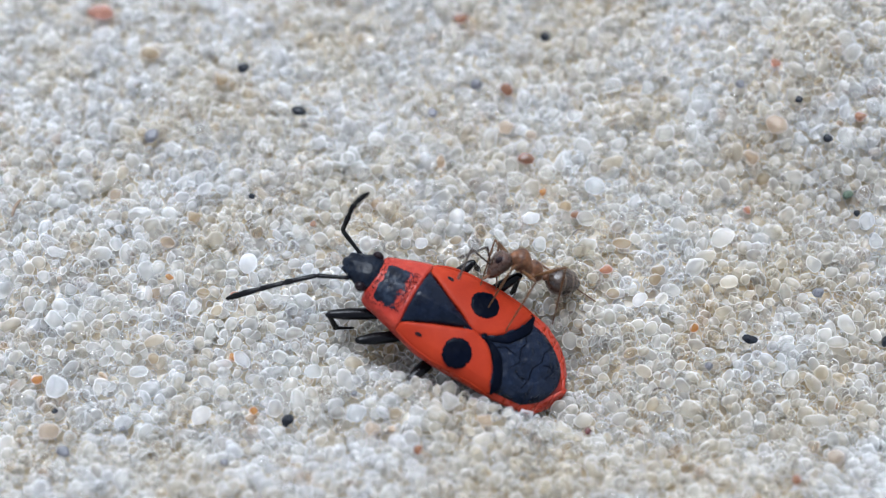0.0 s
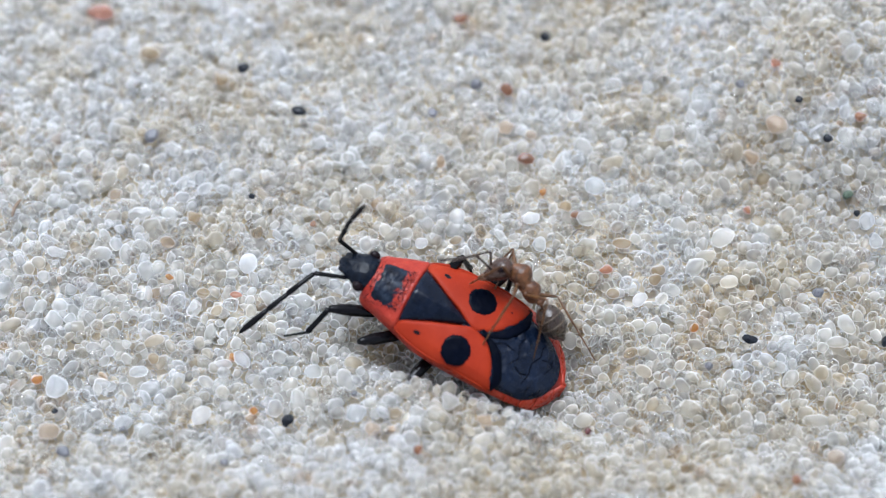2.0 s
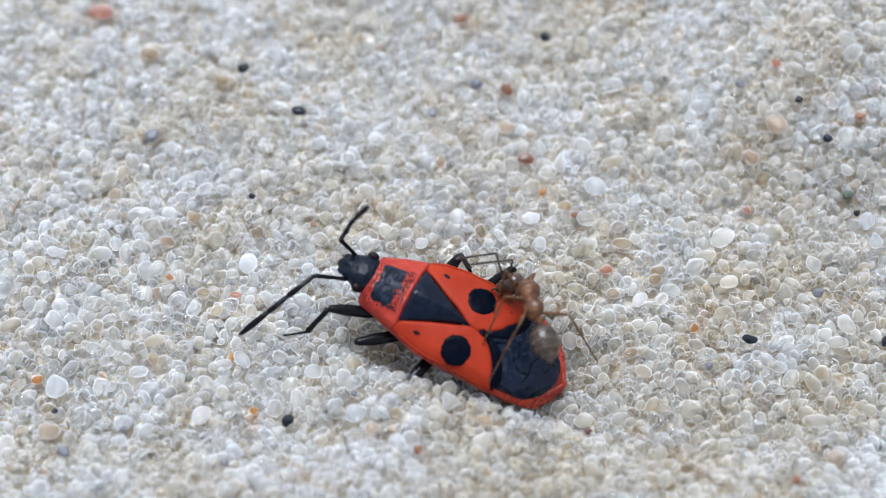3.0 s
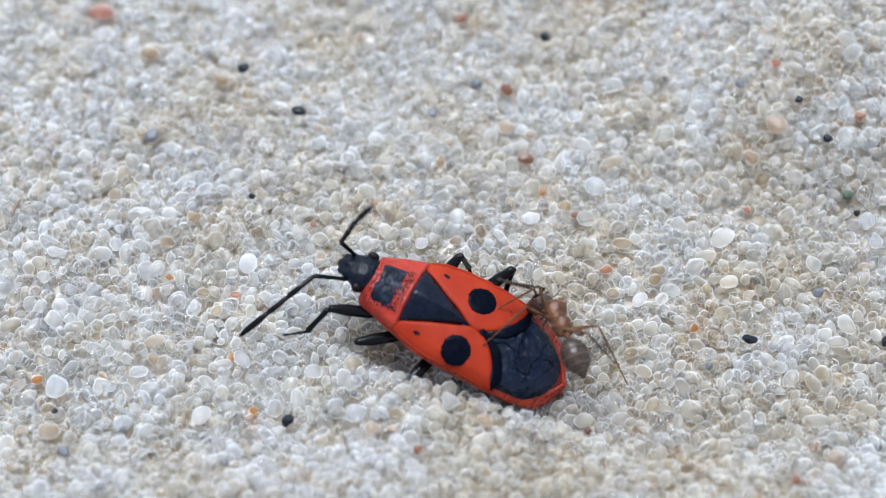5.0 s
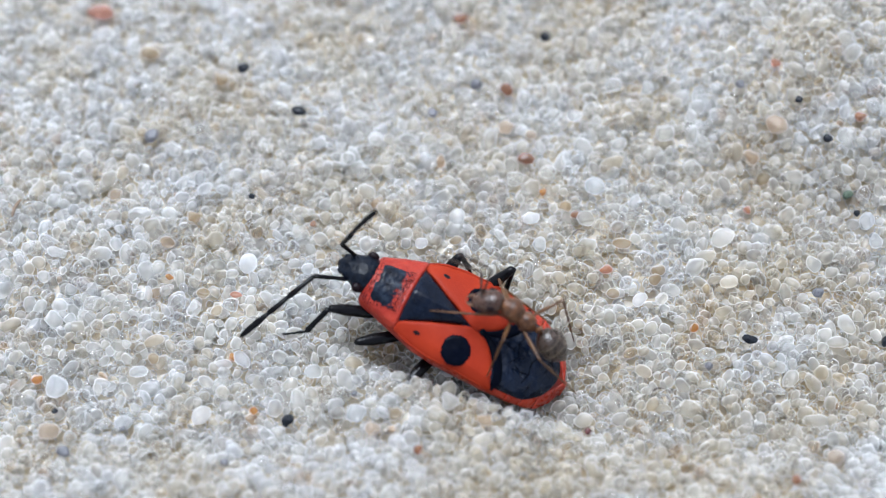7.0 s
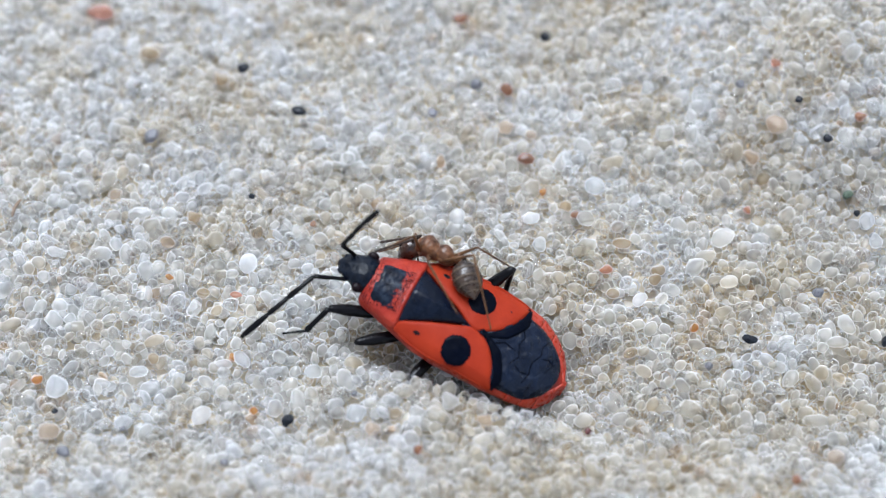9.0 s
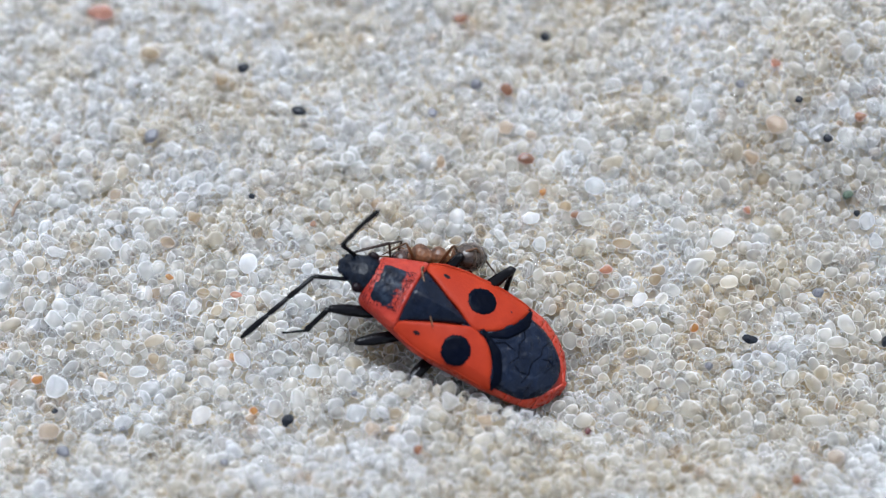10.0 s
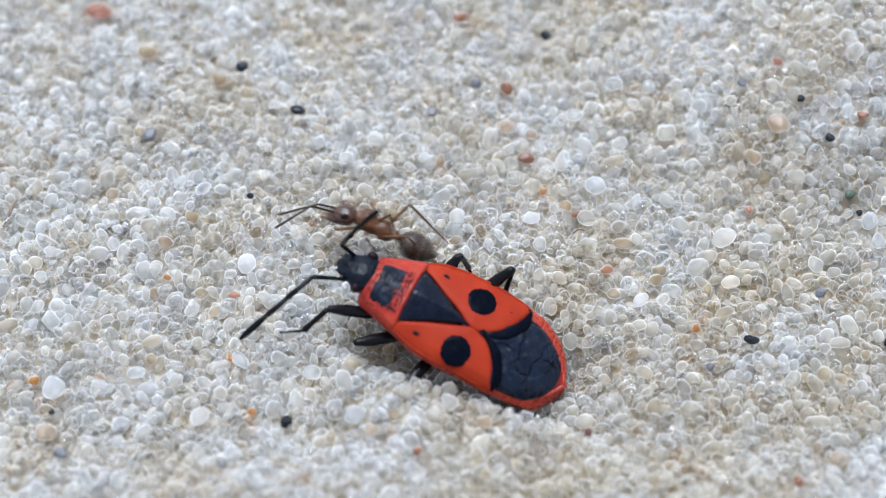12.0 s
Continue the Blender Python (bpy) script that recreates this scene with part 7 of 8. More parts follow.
    walk(ant_limbs['MR'][0], [
        (0, at(0.142, -0.236, -0.212, 5.4, -28.8, -20.9)), (0.2, at(0.142, -0.236, -0.212, 5.4, -28.8, -20.9)),
        (0.4, at(0.142, -0.236, -0.212, 5.4, -28.8, -20.9)), (0.6, at(0.142, -0.236, -0.212, 5.4, -28.8, -20.9)),
        (0.8, at(0.142, -0.236, -0.212, 5.4, -28.8, -20.9)), (1, at(0.142, -0.236, -0.212, 5.4, -28.8, -20.9)),
        (1.2, at(0.142, -0.236, -0.212, 5.4, -28.8, -20.9)), (1.4, at(0.142, -0.236, -0.212, 5.4, -28.8, -20.9)),
        (1.6, at(0.142, -0.236, -0.212, 5.4, -28.8, -20.9)), (1.8, at(0.142, -0.236, -0.212, 5.4, -28.8, -20.9)),
        (2, at(0.142, -0.236, -0.212, 5.4, -28.8, -20.9)), (2.2, at(0.142, -0.236, -0.212, 5.4, -28.8, -20.9)),
        (2.4, at(0.142, -0.236, -0.212, 5.4, -28.8, -20.9)), (2.6, at(0.142, -0.236, -0.212, 5.4, -28.8, -20.9)),
        (2.8, at(0.142, -0.236, -0.212, 5.4, -28.8, -20.9)), (3, at(0.142, -0.236, -0.212, 5.4, -28.8, -20.9)),
        (3.2, at(0.142, -0.236, -0.212, 5.4, -28.8, -20.9)), (4.8, at(0.142, -0.236, -0.212, 5.4, -28.8, -20.9)),
        (5, at(0.142, -0.236, -0.212, 5.4, -28.8, -20.9)), (5.2, at(0.142, -0.236, -0.212, 5.4, -28.8, -20.9)),
        (5.4, at(0.142, -0.236, -0.212, 5.4, -28.8, -20.9)), (5.6, at(0.142, -0.236, -0.212, 5.4, -28.8, -20.9)),
        (5.8, at(0.142, -0.236, -0.212, 5.4, -28.8, -20.9)), (6, at(0.142, -0.236, -0.212, 5.4, -28.8, -20.9)),
        (6.3, at(0.142, -0.236, -0.212, 5.4, -28.8, -20.9)), (6.6, at(0.142, -0.236, -0.212, 3.6, 22.9, 9.5)),
        (6.8, at(0.142, -0.236, -0.212, -7.8, 13.0, -26.5)), (7, at(0.142, -0.236, -0.212, -15.5, 24.4, -49.9)),
        (7.2, at(0.142, -0.236, -0.212, -6.0, 4.0, -13.2)), (7.4, at(0.142, -0.236, -0.212, -13.7, 19.2, -49.7)),
        (7.6, at(0.142, -0.236, -0.212, -30.4, 26.4, -91.1)), (8, at(0.142, -0.236, -0.212, -28.0, -5.3, -78.4)),
        (8.4, at(0.142, -0.236, -0.212, -46.6, -28.8, -20.9)), (8.8, at(0.142, -0.236, -0.212, -46.6, -28.8, -20.9)),
        (8.9, at(0.142, -0.236, -0.212, -46.6, -28.8, -20.9)), (9, at(0.142, -0.236, -0.212, -46.6, -28.8, -20.9)),
        (9.2, at(0.142, -0.236, -0.212, -46.2, -30.1, -21.7)), (9.4, at(0.142, -0.236, -0.212, -46.2, -30.1, -21.7)),
        (9.8, at(0.142, -0.236, -0.212, -46.2, -30.1, -21.7)), (10.2, at(0.142, -0.236, -0.212, -46.2, -30.1, -21.7)),
        (10.5, at(0.142, -0.236, -0.212, -46.2, -30.1, -21.7)), (10.8, at(0.142, -0.236, -0.212, -46.2, -30.1, -21.7)),
        (11, at(0.142, -0.236, -0.212, -46.2, -30.1, -21.7)), (11.2, at(0.142, -0.236, -0.212, -46.6, -28.9, -21.0)),
        (11.3, at(0.142, -0.236, -0.212, -49.4, 5.4, -7.8)), (11.4, at(0.142, -0.236, -0.212, -49.4, 5.4, -7.5)),
        (11.6, at(0.142, -0.236, -0.212, -49.1, 4.7, -3.8)), (11.7, at(0.142, -0.236, -0.212, -49.8, 5.7, -11.8)),
        (11.8, at(0.142, -0.236, -0.212, -50.6, 8.4, -18.1)), (11.9, at(0.142, -0.236, -0.212, -49.0, 7.9, -7.4)),
        (11.95, at(0.142, -0.236, -0.212, -61.4, -49.7, 22.3)), (12, at(0.142, -0.236, -0.212, 11.1, -124.3, -38.2))])
    walk(ant_limbs['MR'][1], [
        (0, at(1.298, 0.000, 0.000, 15.5, 141.4, 5.4)), (0.2, at(1.298, 0.000, 0.000, 15.5, 141.4, 5.4)),
        (0.4, at(1.298, 0.000, 0.000, 15.5, 141.4, 5.4)), (0.6, at(1.298, 0.000, 0.000, 15.5, 141.4, 5.4)),
        (0.8, at(1.298, 0.000, 0.000, 15.5, 141.4, 5.4)), (1, at(1.298, 0.000, 0.000, 15.5, 141.4, 5.4)),
        (1.2, at(1.298, 0.000, 0.000, 15.5, 141.4, 5.4)), (1.4, at(1.298, 0.000, 0.000, 15.5, 141.4, 5.4)),
        (1.6, at(1.298, 0.000, 0.000, 15.5, 141.4, 5.4)), (1.8, at(1.298, 0.000, 0.000, 15.5, 141.4, 5.4)),
        (2, at(1.298, 0.000, 0.000, 15.5, 141.4, 5.4)), (2.2, at(1.298, 0.000, 0.000, 15.5, 141.4, 5.4)),
        (2.4, at(1.298, 0.000, 0.000, 15.5, 141.4, 5.4)), (2.6, at(1.298, 0.000, 0.000, 15.5, 141.4, 5.4)),
        (2.8, at(1.298, 0.000, 0.000, 15.5, 141.4, 5.4)), (3, at(1.298, 0.000, 0.000, 15.5, 141.4, 5.4)),
        (3.2, at(1.298, 0.000, 0.000, 15.5, 141.4, 5.4)), (4.8, at(1.298, 0.000, 0.000, 15.5, 141.4, 5.4)),
        (5, at(1.298, 0.000, 0.000, 15.5, 141.4, 5.4)), (5.2, at(1.298, 0.000, 0.000, 15.5, 141.4, 5.4)),
        (5.4, at(1.298, 0.000, 0.000, 15.5, 141.4, 5.4)), (5.6, at(1.298, 0.000, 0.000, 15.5, 141.4, 5.4)),
        (5.8, at(1.298, 0.000, 0.000, 15.5, 141.4, 5.4)), (6, at(1.298, 0.000, 0.000, 15.5, 141.4, 5.4)),
        (6.3, at(1.298, 0.000, 0.000, 15.5, 141.4, 5.4)), (6.6, at(1.298, 0.000, 0.000, 17.6, 184.7, 12.3)),
        (6.8, at(1.298, 0.000, 0.000, 21.9, 156.5, 37.1)), (7, at(1.298, 0.000, 0.000, 25.7, 150.8, 45.7)),
        (7.2, at(1.298, 0.000, 0.000, 18.7, 154.0, 30.7)), (7.4, at(1.298, 0.000, 0.000, 52.6, 143.1, 91.0)),
        (7.6, at(1.298, 0.000, 0.000, 79.9, 162.2, 146.1)), (8, at(1.298, 0.000, 0.000, 75.6, 170.3, 128.3)),
        (8.2, at(1.298, 0.000, 0.000, 32.3, 121.1, 62.9)), (8.4, at(1.298, 0.000, 0.000, -40.7, 153.8, -29.8)),
        (8.8, at(1.298, 0.000, 0.000, -40.7, 153.8, -29.8)), (8.9, at(1.298, 0.000, 0.000, -40.7, 153.8, -29.8)),
        (9, at(1.298, 0.000, 0.000, -40.7, 153.8, -29.8)), (9.2, at(1.298, 0.000, 0.000, -40.3, 155.1, -28.9)),
        (9.4, at(1.298, 0.000, 0.000, -40.3, 155.1, -28.9)), (9.8, at(1.298, 0.000, 0.000, -40.3, 155.1, -28.9)),
        (10.2, at(1.298, 0.000, 0.000, -40.3, 155.1, -28.9)), (10.5, at(1.298, 0.000, 0.000, -40.3, 155.1, -28.9)),
        (10.8, at(1.298, 0.000, 0.000, -40.3, 155.1, -28.9)), (11, at(1.298, 0.000, 0.000, -40.3, 155.1, -28.9)),
        (11.2, at(1.298, 0.000, 0.000, -40.7, 153.9, -29.8)), (11.3, at(1.298, 0.000, 0.000, -6.3, 131.7, 23.5)),
        (11.4, at(1.298, 0.000, 0.000, -4.8, 130.1, 25.6)), (11.6, at(1.298, 0.000, 0.000, -1.9, 129.4, 29.3)),
        (11.7, at(1.298, 0.000, 0.000, -9.7, 125.8, 19.5)), (11.8, at(1.298, 0.000, 0.000, -19.3, 150.1, 5.4)),
        (11.9, at(1.298, 0.000, 0.000, -7.8, 142.4, 25.9)), (12, at(1.298, 0.000, 0.000, -6.6, 207.0, 37.4))])
    walk(ant_limbs['HL'][0], [
        (0, at(-0.354, 0.212, -0.236, -48.8, -34.1, 111.9)), (0.2, at(-0.354, 0.212, -0.236, -52.7, -25.8, 119.6)),
        (0.4, at(-0.354, 0.212, -0.236, -52.5, -27.1, 119.2)), (0.6, at(-0.354, 0.212, -0.236, -48.2, -34.8, 110.9)),
        (0.8, at(-0.354, 0.212, -0.236, -44.6, -37.9, 104.8)), (1, at(-0.354, 0.212, -0.236, -40.2, -39.5, 97.8)),
        (1.2, at(-0.354, 0.212, -0.236, -44.7, -37.9, 105.0)), (1.4, at(-0.354, 0.212, -0.236, -59.7, -24.9, 133.1)),
        (1.6, at(-0.354, 0.212, -0.236, -53.3, -29.8, 119.3)), (1.8, at(-0.354, 0.212, -0.236, -54.4, -26.2, 121.7)),
        (2, at(-0.354, 0.212, -0.236, -52.8, -28.9, 118.2)), (2.2, at(-0.354, 0.212, -0.236, -70.0, -22.8, 156.4)),
        (2.4, at(-0.354, 0.212, -0.236, -61.5, -10.1, 127.2)), (2.6, at(-0.354, 0.212, -0.236, -62.0, 5.3, 139.4)),
        (2.8, at(-0.354, 0.212, -0.236, -63.5, 12.6, 130.0)), (3, at(-0.354, 0.212, -0.236, -63.6, 5.5, 129.4)),
        (3.2, at(-0.354, 0.212, -0.236, -63.8, 9.6, 128.0)), (4, at(-0.354, 0.212, -0.236, -66.3, -17.0, 164.1)),
        (4.8, at(-0.354, 0.212, -0.236, -87.8, -35.7, 209.8)), (5, at(-0.354, 0.212, -0.236, -75.6, -32.4, 188.3)),
        (5.2, at(-0.354, 0.212, -0.236, -70.0, -18.6, 175.3)), (5.4, at(-0.354, 0.212, -0.236, -65.0, -11.4, 156.4)),
        (5.6, at(-0.354, 0.212, -0.236, -56.9, -29.1, 133.5)), (5.8, at(-0.354, 0.212, -0.236, -59.3, -26.4, 138.6)),
        (6, at(-0.354, 0.212, -0.236, -58.4, -28.3, 136.7)), (6.3, at(-0.354, 0.212, -0.236, -56.7, -27.3, 133.0)),
        (6.6, at(-0.354, 0.212, -0.236, -52.6, -30.7, 124.7)), (6.8, at(-0.354, 0.212, -0.236, -52.1, -28.5, 123.6)),
        (7, at(-0.354, 0.212, -0.236, -57.5, -14.7, 138.2)), (7.2, at(-0.354, 0.212, -0.236, -59.4, 0.7, 153.5)),
        (7.6, at(-0.354, 0.212, -0.236, -53.3, -24.8, 125.4)), (8, at(-0.354, 0.212, -0.236, -53.3, -24.2, 125.5)),
        (8.4, at(-0.354, 0.212, -0.236, -52.2, -21.9, 122.6)), (8.8, at(-0.354, 0.212, -0.236, -70.9, -30.5, 163.3)),
        (8.9, at(-0.354, 0.212, -0.236, -70.5, -28.4, 162.5)), (9, at(-0.354, 0.212, -0.236, -69.8, -22.9, 160.9)),
        (9.2, at(-0.354, 0.212, -0.236, -49.2, -31.7, 117.9)), (9.4, at(-0.354, 0.212, -0.236, -52.8, -30.3, 124.7)),
        (9.8, at(-0.354, 0.212, -0.236, -57.7, -29.8, 134.7)), (10.2, at(-0.354, 0.212, -0.236, -53.0, -33.7, 125.7)),
        (10.5, at(-0.354, 0.212, -0.236, -54.7, -33.0, 128.8)), (10.8, at(-0.354, 0.212, -0.236, -57.6, -33.7, 134.0)),
        (11, at(-0.354, 0.212, -0.236, -60.9, -30.3, 140.4)), (11.2, at(-0.354, 0.212, -0.236, -15.1, -43.3, 70.2)),
        (11.3, at(-0.354, 0.212, -0.236, -23.3, -42.6, 82.3)), (11.4, at(-0.354, 0.212, -0.236, -22.8, -43.1, 81.5)),
        (11.6, at(-0.354, 0.212, -0.236, -18.5, -45.0, 75.3)), (11.7, at(-0.354, 0.212, -0.236, -9.1, -41.8, 61.7)),
        (11.8, at(-0.354, 0.212, -0.236, 36.4, -33.6, -7.0)), (11.9, at(-0.354, 0.212, -0.236, 11.7, -23.9, 41.7)),
        (11.95, at(-0.354, 0.212, -0.236, -15.2, -41.4, 89.1)), (12, at(-0.354, 0.212, -0.236, -50.3, -34.3, 143.6))])
    walk(ant_limbs['HL'][1], [
        (0, at(1.593, 0.000, 0.000, -9.7, -4.4, 131.0)), (0.2, at(1.593, 0.000, 0.000, -8.7, -0.6, 107.1)),
        (0.4, at(1.593, 0.000, 0.000, -8.6, -3.2, 105.1)), (0.6, at(1.593, 0.000, 0.000, -9.8, -10.4, 115.3)),
        (0.8, at(1.593, 0.000, 0.000, -9.0, -13.9, 111.4)), (1, at(1.593, 0.000, 0.000, -10.3, -18.6, 116.0)),
        (1.2, at(1.593, 0.000, 0.000, -11.5, -12.4, 120.6)), (1.4, at(1.593, 0.000, 0.000, -4.8, -26.4, 100.7)),
        (1.6, at(1.593, 0.000, 0.000, -6.1, -15.2, 104.3)), (1.8, at(1.593, 0.000, 0.000, -6.4, -8.6, 105.8)),
        (2, at(1.593, 0.000, 0.000, -8.3, -6.3, 120.4)), (2.2, at(1.593, 0.000, 0.000, -11.4, -35.3, 129.0)),
        (2.4, at(1.593, 0.000, 0.000, -9.0, -0.2, 121.5)), (2.6, at(1.593, 0.000, 0.000, -8.0, -3.8, 92.6)),
        (2.8, at(1.593, 0.000, 0.000, -8.0, 6.0, 92.0)), (3, at(1.593, 0.000, 0.000, -7.6, 4.1, 97.0)),
        (3.2, at(1.593, 0.000, 0.000, -8.4, 6.8, 88.1)), (4.8, at(1.593, 0.000, 0.000, 0.5, -60.9, 72.0)),
        (5, at(1.593, 0.000, 0.000, -28.4, -61.7, 104.7)), (5.2, at(1.593, 0.000, 0.000, -40.9, -57.4, 119.1)),
        (5.4, at(1.593, 0.000, 0.000, -47.7, -22.0, 129.3)), (5.6, at(1.593, 0.000, 0.000, -44.1, -29.9, 121.0)),
        (5.8, at(1.593, 0.000, 0.000, -36.3, -31.5, 106.0)), (6, at(1.593, 0.000, 0.000, -38.1, -33.2, 109.2)),
        (6.3, at(1.593, 0.000, 0.000, -34.9, -28.3, 102.9)), (6.6, at(1.593, 0.000, 0.000, -37.2, -27.3, 108.0)),
        (6.8, at(1.593, 0.000, 0.000, -30.3, -18.2, 90.3)), (7, at(1.593, 0.000, 0.000, -26.4, -12.8, 75.9)),
        (7.2, at(1.593, 0.000, 0.000, -25.8, -12.7, 73.2)), (7.6, at(1.593, 0.000, 0.000, -29.7, -11.1, 91.8)),
        (8, at(1.593, 0.000, 0.000, -33.1, -9.4, 110.8)), (8.4, at(1.593, 0.000, 0.000, -32.7, 1.7, 104.7)),
        (8.8, at(1.593, 0.000, 0.000, -34.7, 12.5, 88.2)), (8.9, at(1.593, 0.000, 0.000, -35.0, 12.7, 86.8)),
        (9, at(1.593, 0.000, 0.000, -35.2, 14.5, 86.1)), (9.1, at(1.593, 0.000, 0.000, -31.7, -5.8, 129.2)),
        (9.2, at(1.593, 0.000, 0.000, -43.7, -22.8, 175.0)), (9.4, at(1.593, 0.000, 0.000, -41.7, -26.4, 170.0)),
        (9.8, at(1.593, 0.000, 0.000, -38.6, -33.1, 163.9)), (10.2, at(1.593, 0.000, 0.000, -41.7, -29.1, 169.8)),
        (10.5, at(1.593, 0.000, 0.000, -40.5, -30.7, 167.5)), (10.8, at(1.593, 0.000, 0.000, -39.2, -34.6, 165.1)),
        (11, at(1.593, 0.000, 0.000, -35.4, -37.4, 158.6)), (11.2, at(1.593, 0.000, 0.000, -28.9, -8.6, 142.5)),
        (11.3, at(1.593, 0.000, 0.000, -28.7, -8.7, 141.4)), (11.4, at(1.593, 0.000, 0.000, -28.7, -8.2, 141.0)),
        (11.6, at(1.593, 0.000, 0.000, -28.8, -6.5, 141.8)), (11.7, at(1.593, 0.000, 0.000, -29.6, -8.2, 148.6)),
        (11.8, at(1.593, 0.000, 0.000, -30.6, -2.5, 159.2)), (11.9, at(1.593, 0.000, 0.000, -31.1, -3.6, 167.3)),
        (12, at(1.593, 0.000, 0.000, -20.9, -19.8, 120.5))])
    walk(ant_limbs['HR'][0], [
        (0, at(-0.354, -0.212, -0.236, 30.9, -19.4, -116.6)), (0.2, at(-0.354, -0.212, -0.236, 29.6, -19.8, -112.7)),
        (0.4, at(-0.354, -0.212, -0.236, 33.2, -18.6, -123.4)), (0.6, at(-0.354, -0.212, -0.236, 30.4, -17.6, -114.5)),
        (0.8, at(-0.354, -0.212, -0.236, 30.9, -12.9, -116.5)), (1, at(-0.354, -0.212, -0.236, 32.2, -13.8, -122.2)),
        (1.2, at(-0.354, -0.212, -0.236, 31.5, -17.9, -119.4)), (1.4, at(-0.354, -0.212, -0.236, 32.0, -20.8, -121.1)),
        (1.6, at(-0.354, -0.212, -0.236, 41.2, -12.9, -151.8)), (1.8, at(-0.354, -0.212, -0.236, 39.4, -13.7, -144.1)),
        (2, at(-0.354, -0.212, -0.236, 35.2, -18.8, -129.2)), (2.2, at(-0.354, -0.212, -0.236, 31.9, -43.9, -123.0)),
        (2.4, at(-0.354, -0.212, -0.236, 32.8, -51.1, -124.3)), (2.6, at(-0.354, -0.212, -0.236, 58.7, -58.7, -155.6)),
        (2.8, at(-0.354, -0.212, -0.236, 58.0, -54.4, -154.8)), (3, at(-0.354, -0.212, -0.236, 73.9, -50.0, -174.8)),
        (3.2, at(-0.354, -0.212, -0.236, -3.7, -57.2, -85.0)), (4.8, at(-0.354, -0.212, -0.236, 59.2, -41.8, -162.1)),
        (5, at(-0.354, -0.212, -0.236, 58.6, -49.3, -161.2)), (5.2, at(-0.354, -0.212, -0.236, 47.6, -51.4, -147.0)),
        (5.4, at(-0.354, -0.212, -0.236, 83.7, -20.7, -203.1)), (5.6, at(-0.354, -0.212, -0.236, 93.2, -49.0, -219.2)),
        (5.8, at(-0.354, -0.212, -0.236, 53.4, -49.2, -168.0)), (6, at(-0.354, -0.212, -0.236, 50.4, -55.7, -164.3)),
        (6.3, at(-0.354, -0.212, -0.236, 32.7, -8.9, -134.3)), (6.6, at(-0.354, -0.212, -0.236, 34.4, 27.9, -124.7)),
        (6.8, at(-0.354, -0.212, -0.236, 34.1, -20.2, -128.3)), (7, at(-0.354, -0.212, -0.236, 32.8, -37.5, -125.7)),
        (7.2, at(-0.354, -0.212, -0.236, 36.8, -18.0, -134.0)), (7.6, at(-0.354, -0.212, -0.236, 32.3, -29.4, -122.9)),
        (8, at(-0.354, -0.212, -0.236, 30.5, -26.0, -119.1)), (8.4, at(-0.354, -0.212, -0.236, 29.1, -37.7, -116.5)),
        (8.8, at(-0.354, -0.212, -0.236, 80.5, -40.4, -191.3)), (8.9, at(-0.354, -0.212, -0.236, 81.4, -38.2, -192.7)),
        (9, at(-0.354, -0.212, -0.236, 82.4, -32.4, -194.4)), (9.2, at(-0.354, -0.212, -0.236, 88.6, -12.9, -210.0)),
        (9.4, at(-0.354, -0.212, -0.236, 86.6, -10.3, -200.3)), (9.8, at(-0.354, -0.212, -0.236, 82.9, -6.0, -175.0)),
        (10.2, at(-0.354, -0.212, -0.236, 88.9, -20.0, -200.8)), (10.5, at(-0.354, -0.212, -0.236, 87.3, -18.7, -195.9)),
        (10.8, at(-0.354, -0.212, -0.236, 84.0, -18.0, -185.6)), (11, at(-0.354, -0.212, -0.236, 79.7, -11.6, -169.1)),
        (11.2, at(-0.354, -0.212, -0.236, 57.7, -56.1, -133.2)), (11.3, at(-0.354, -0.212, -0.236, 65.4, -23.0, -144.8)),
        (11.4, at(-0.354, -0.212, -0.236, 65.8, -23.9, -145.8)), (11.6, at(-0.354, -0.212, -0.236, 67.0, -26.1, -148.7)),
        (11.7, at(-0.354, -0.212, -0.236, 71.3, -31.6, -157.5)), (11.8, at(-0.354, -0.212, -0.236, 36.1, -63.0, -112.4)),
        (11.9, at(-0.354, -0.212, -0.236, 114.1, -89.1, -190.6)), (12, at(-0.354, -0.212, -0.236, 79.6, -63.7, -155.9))])
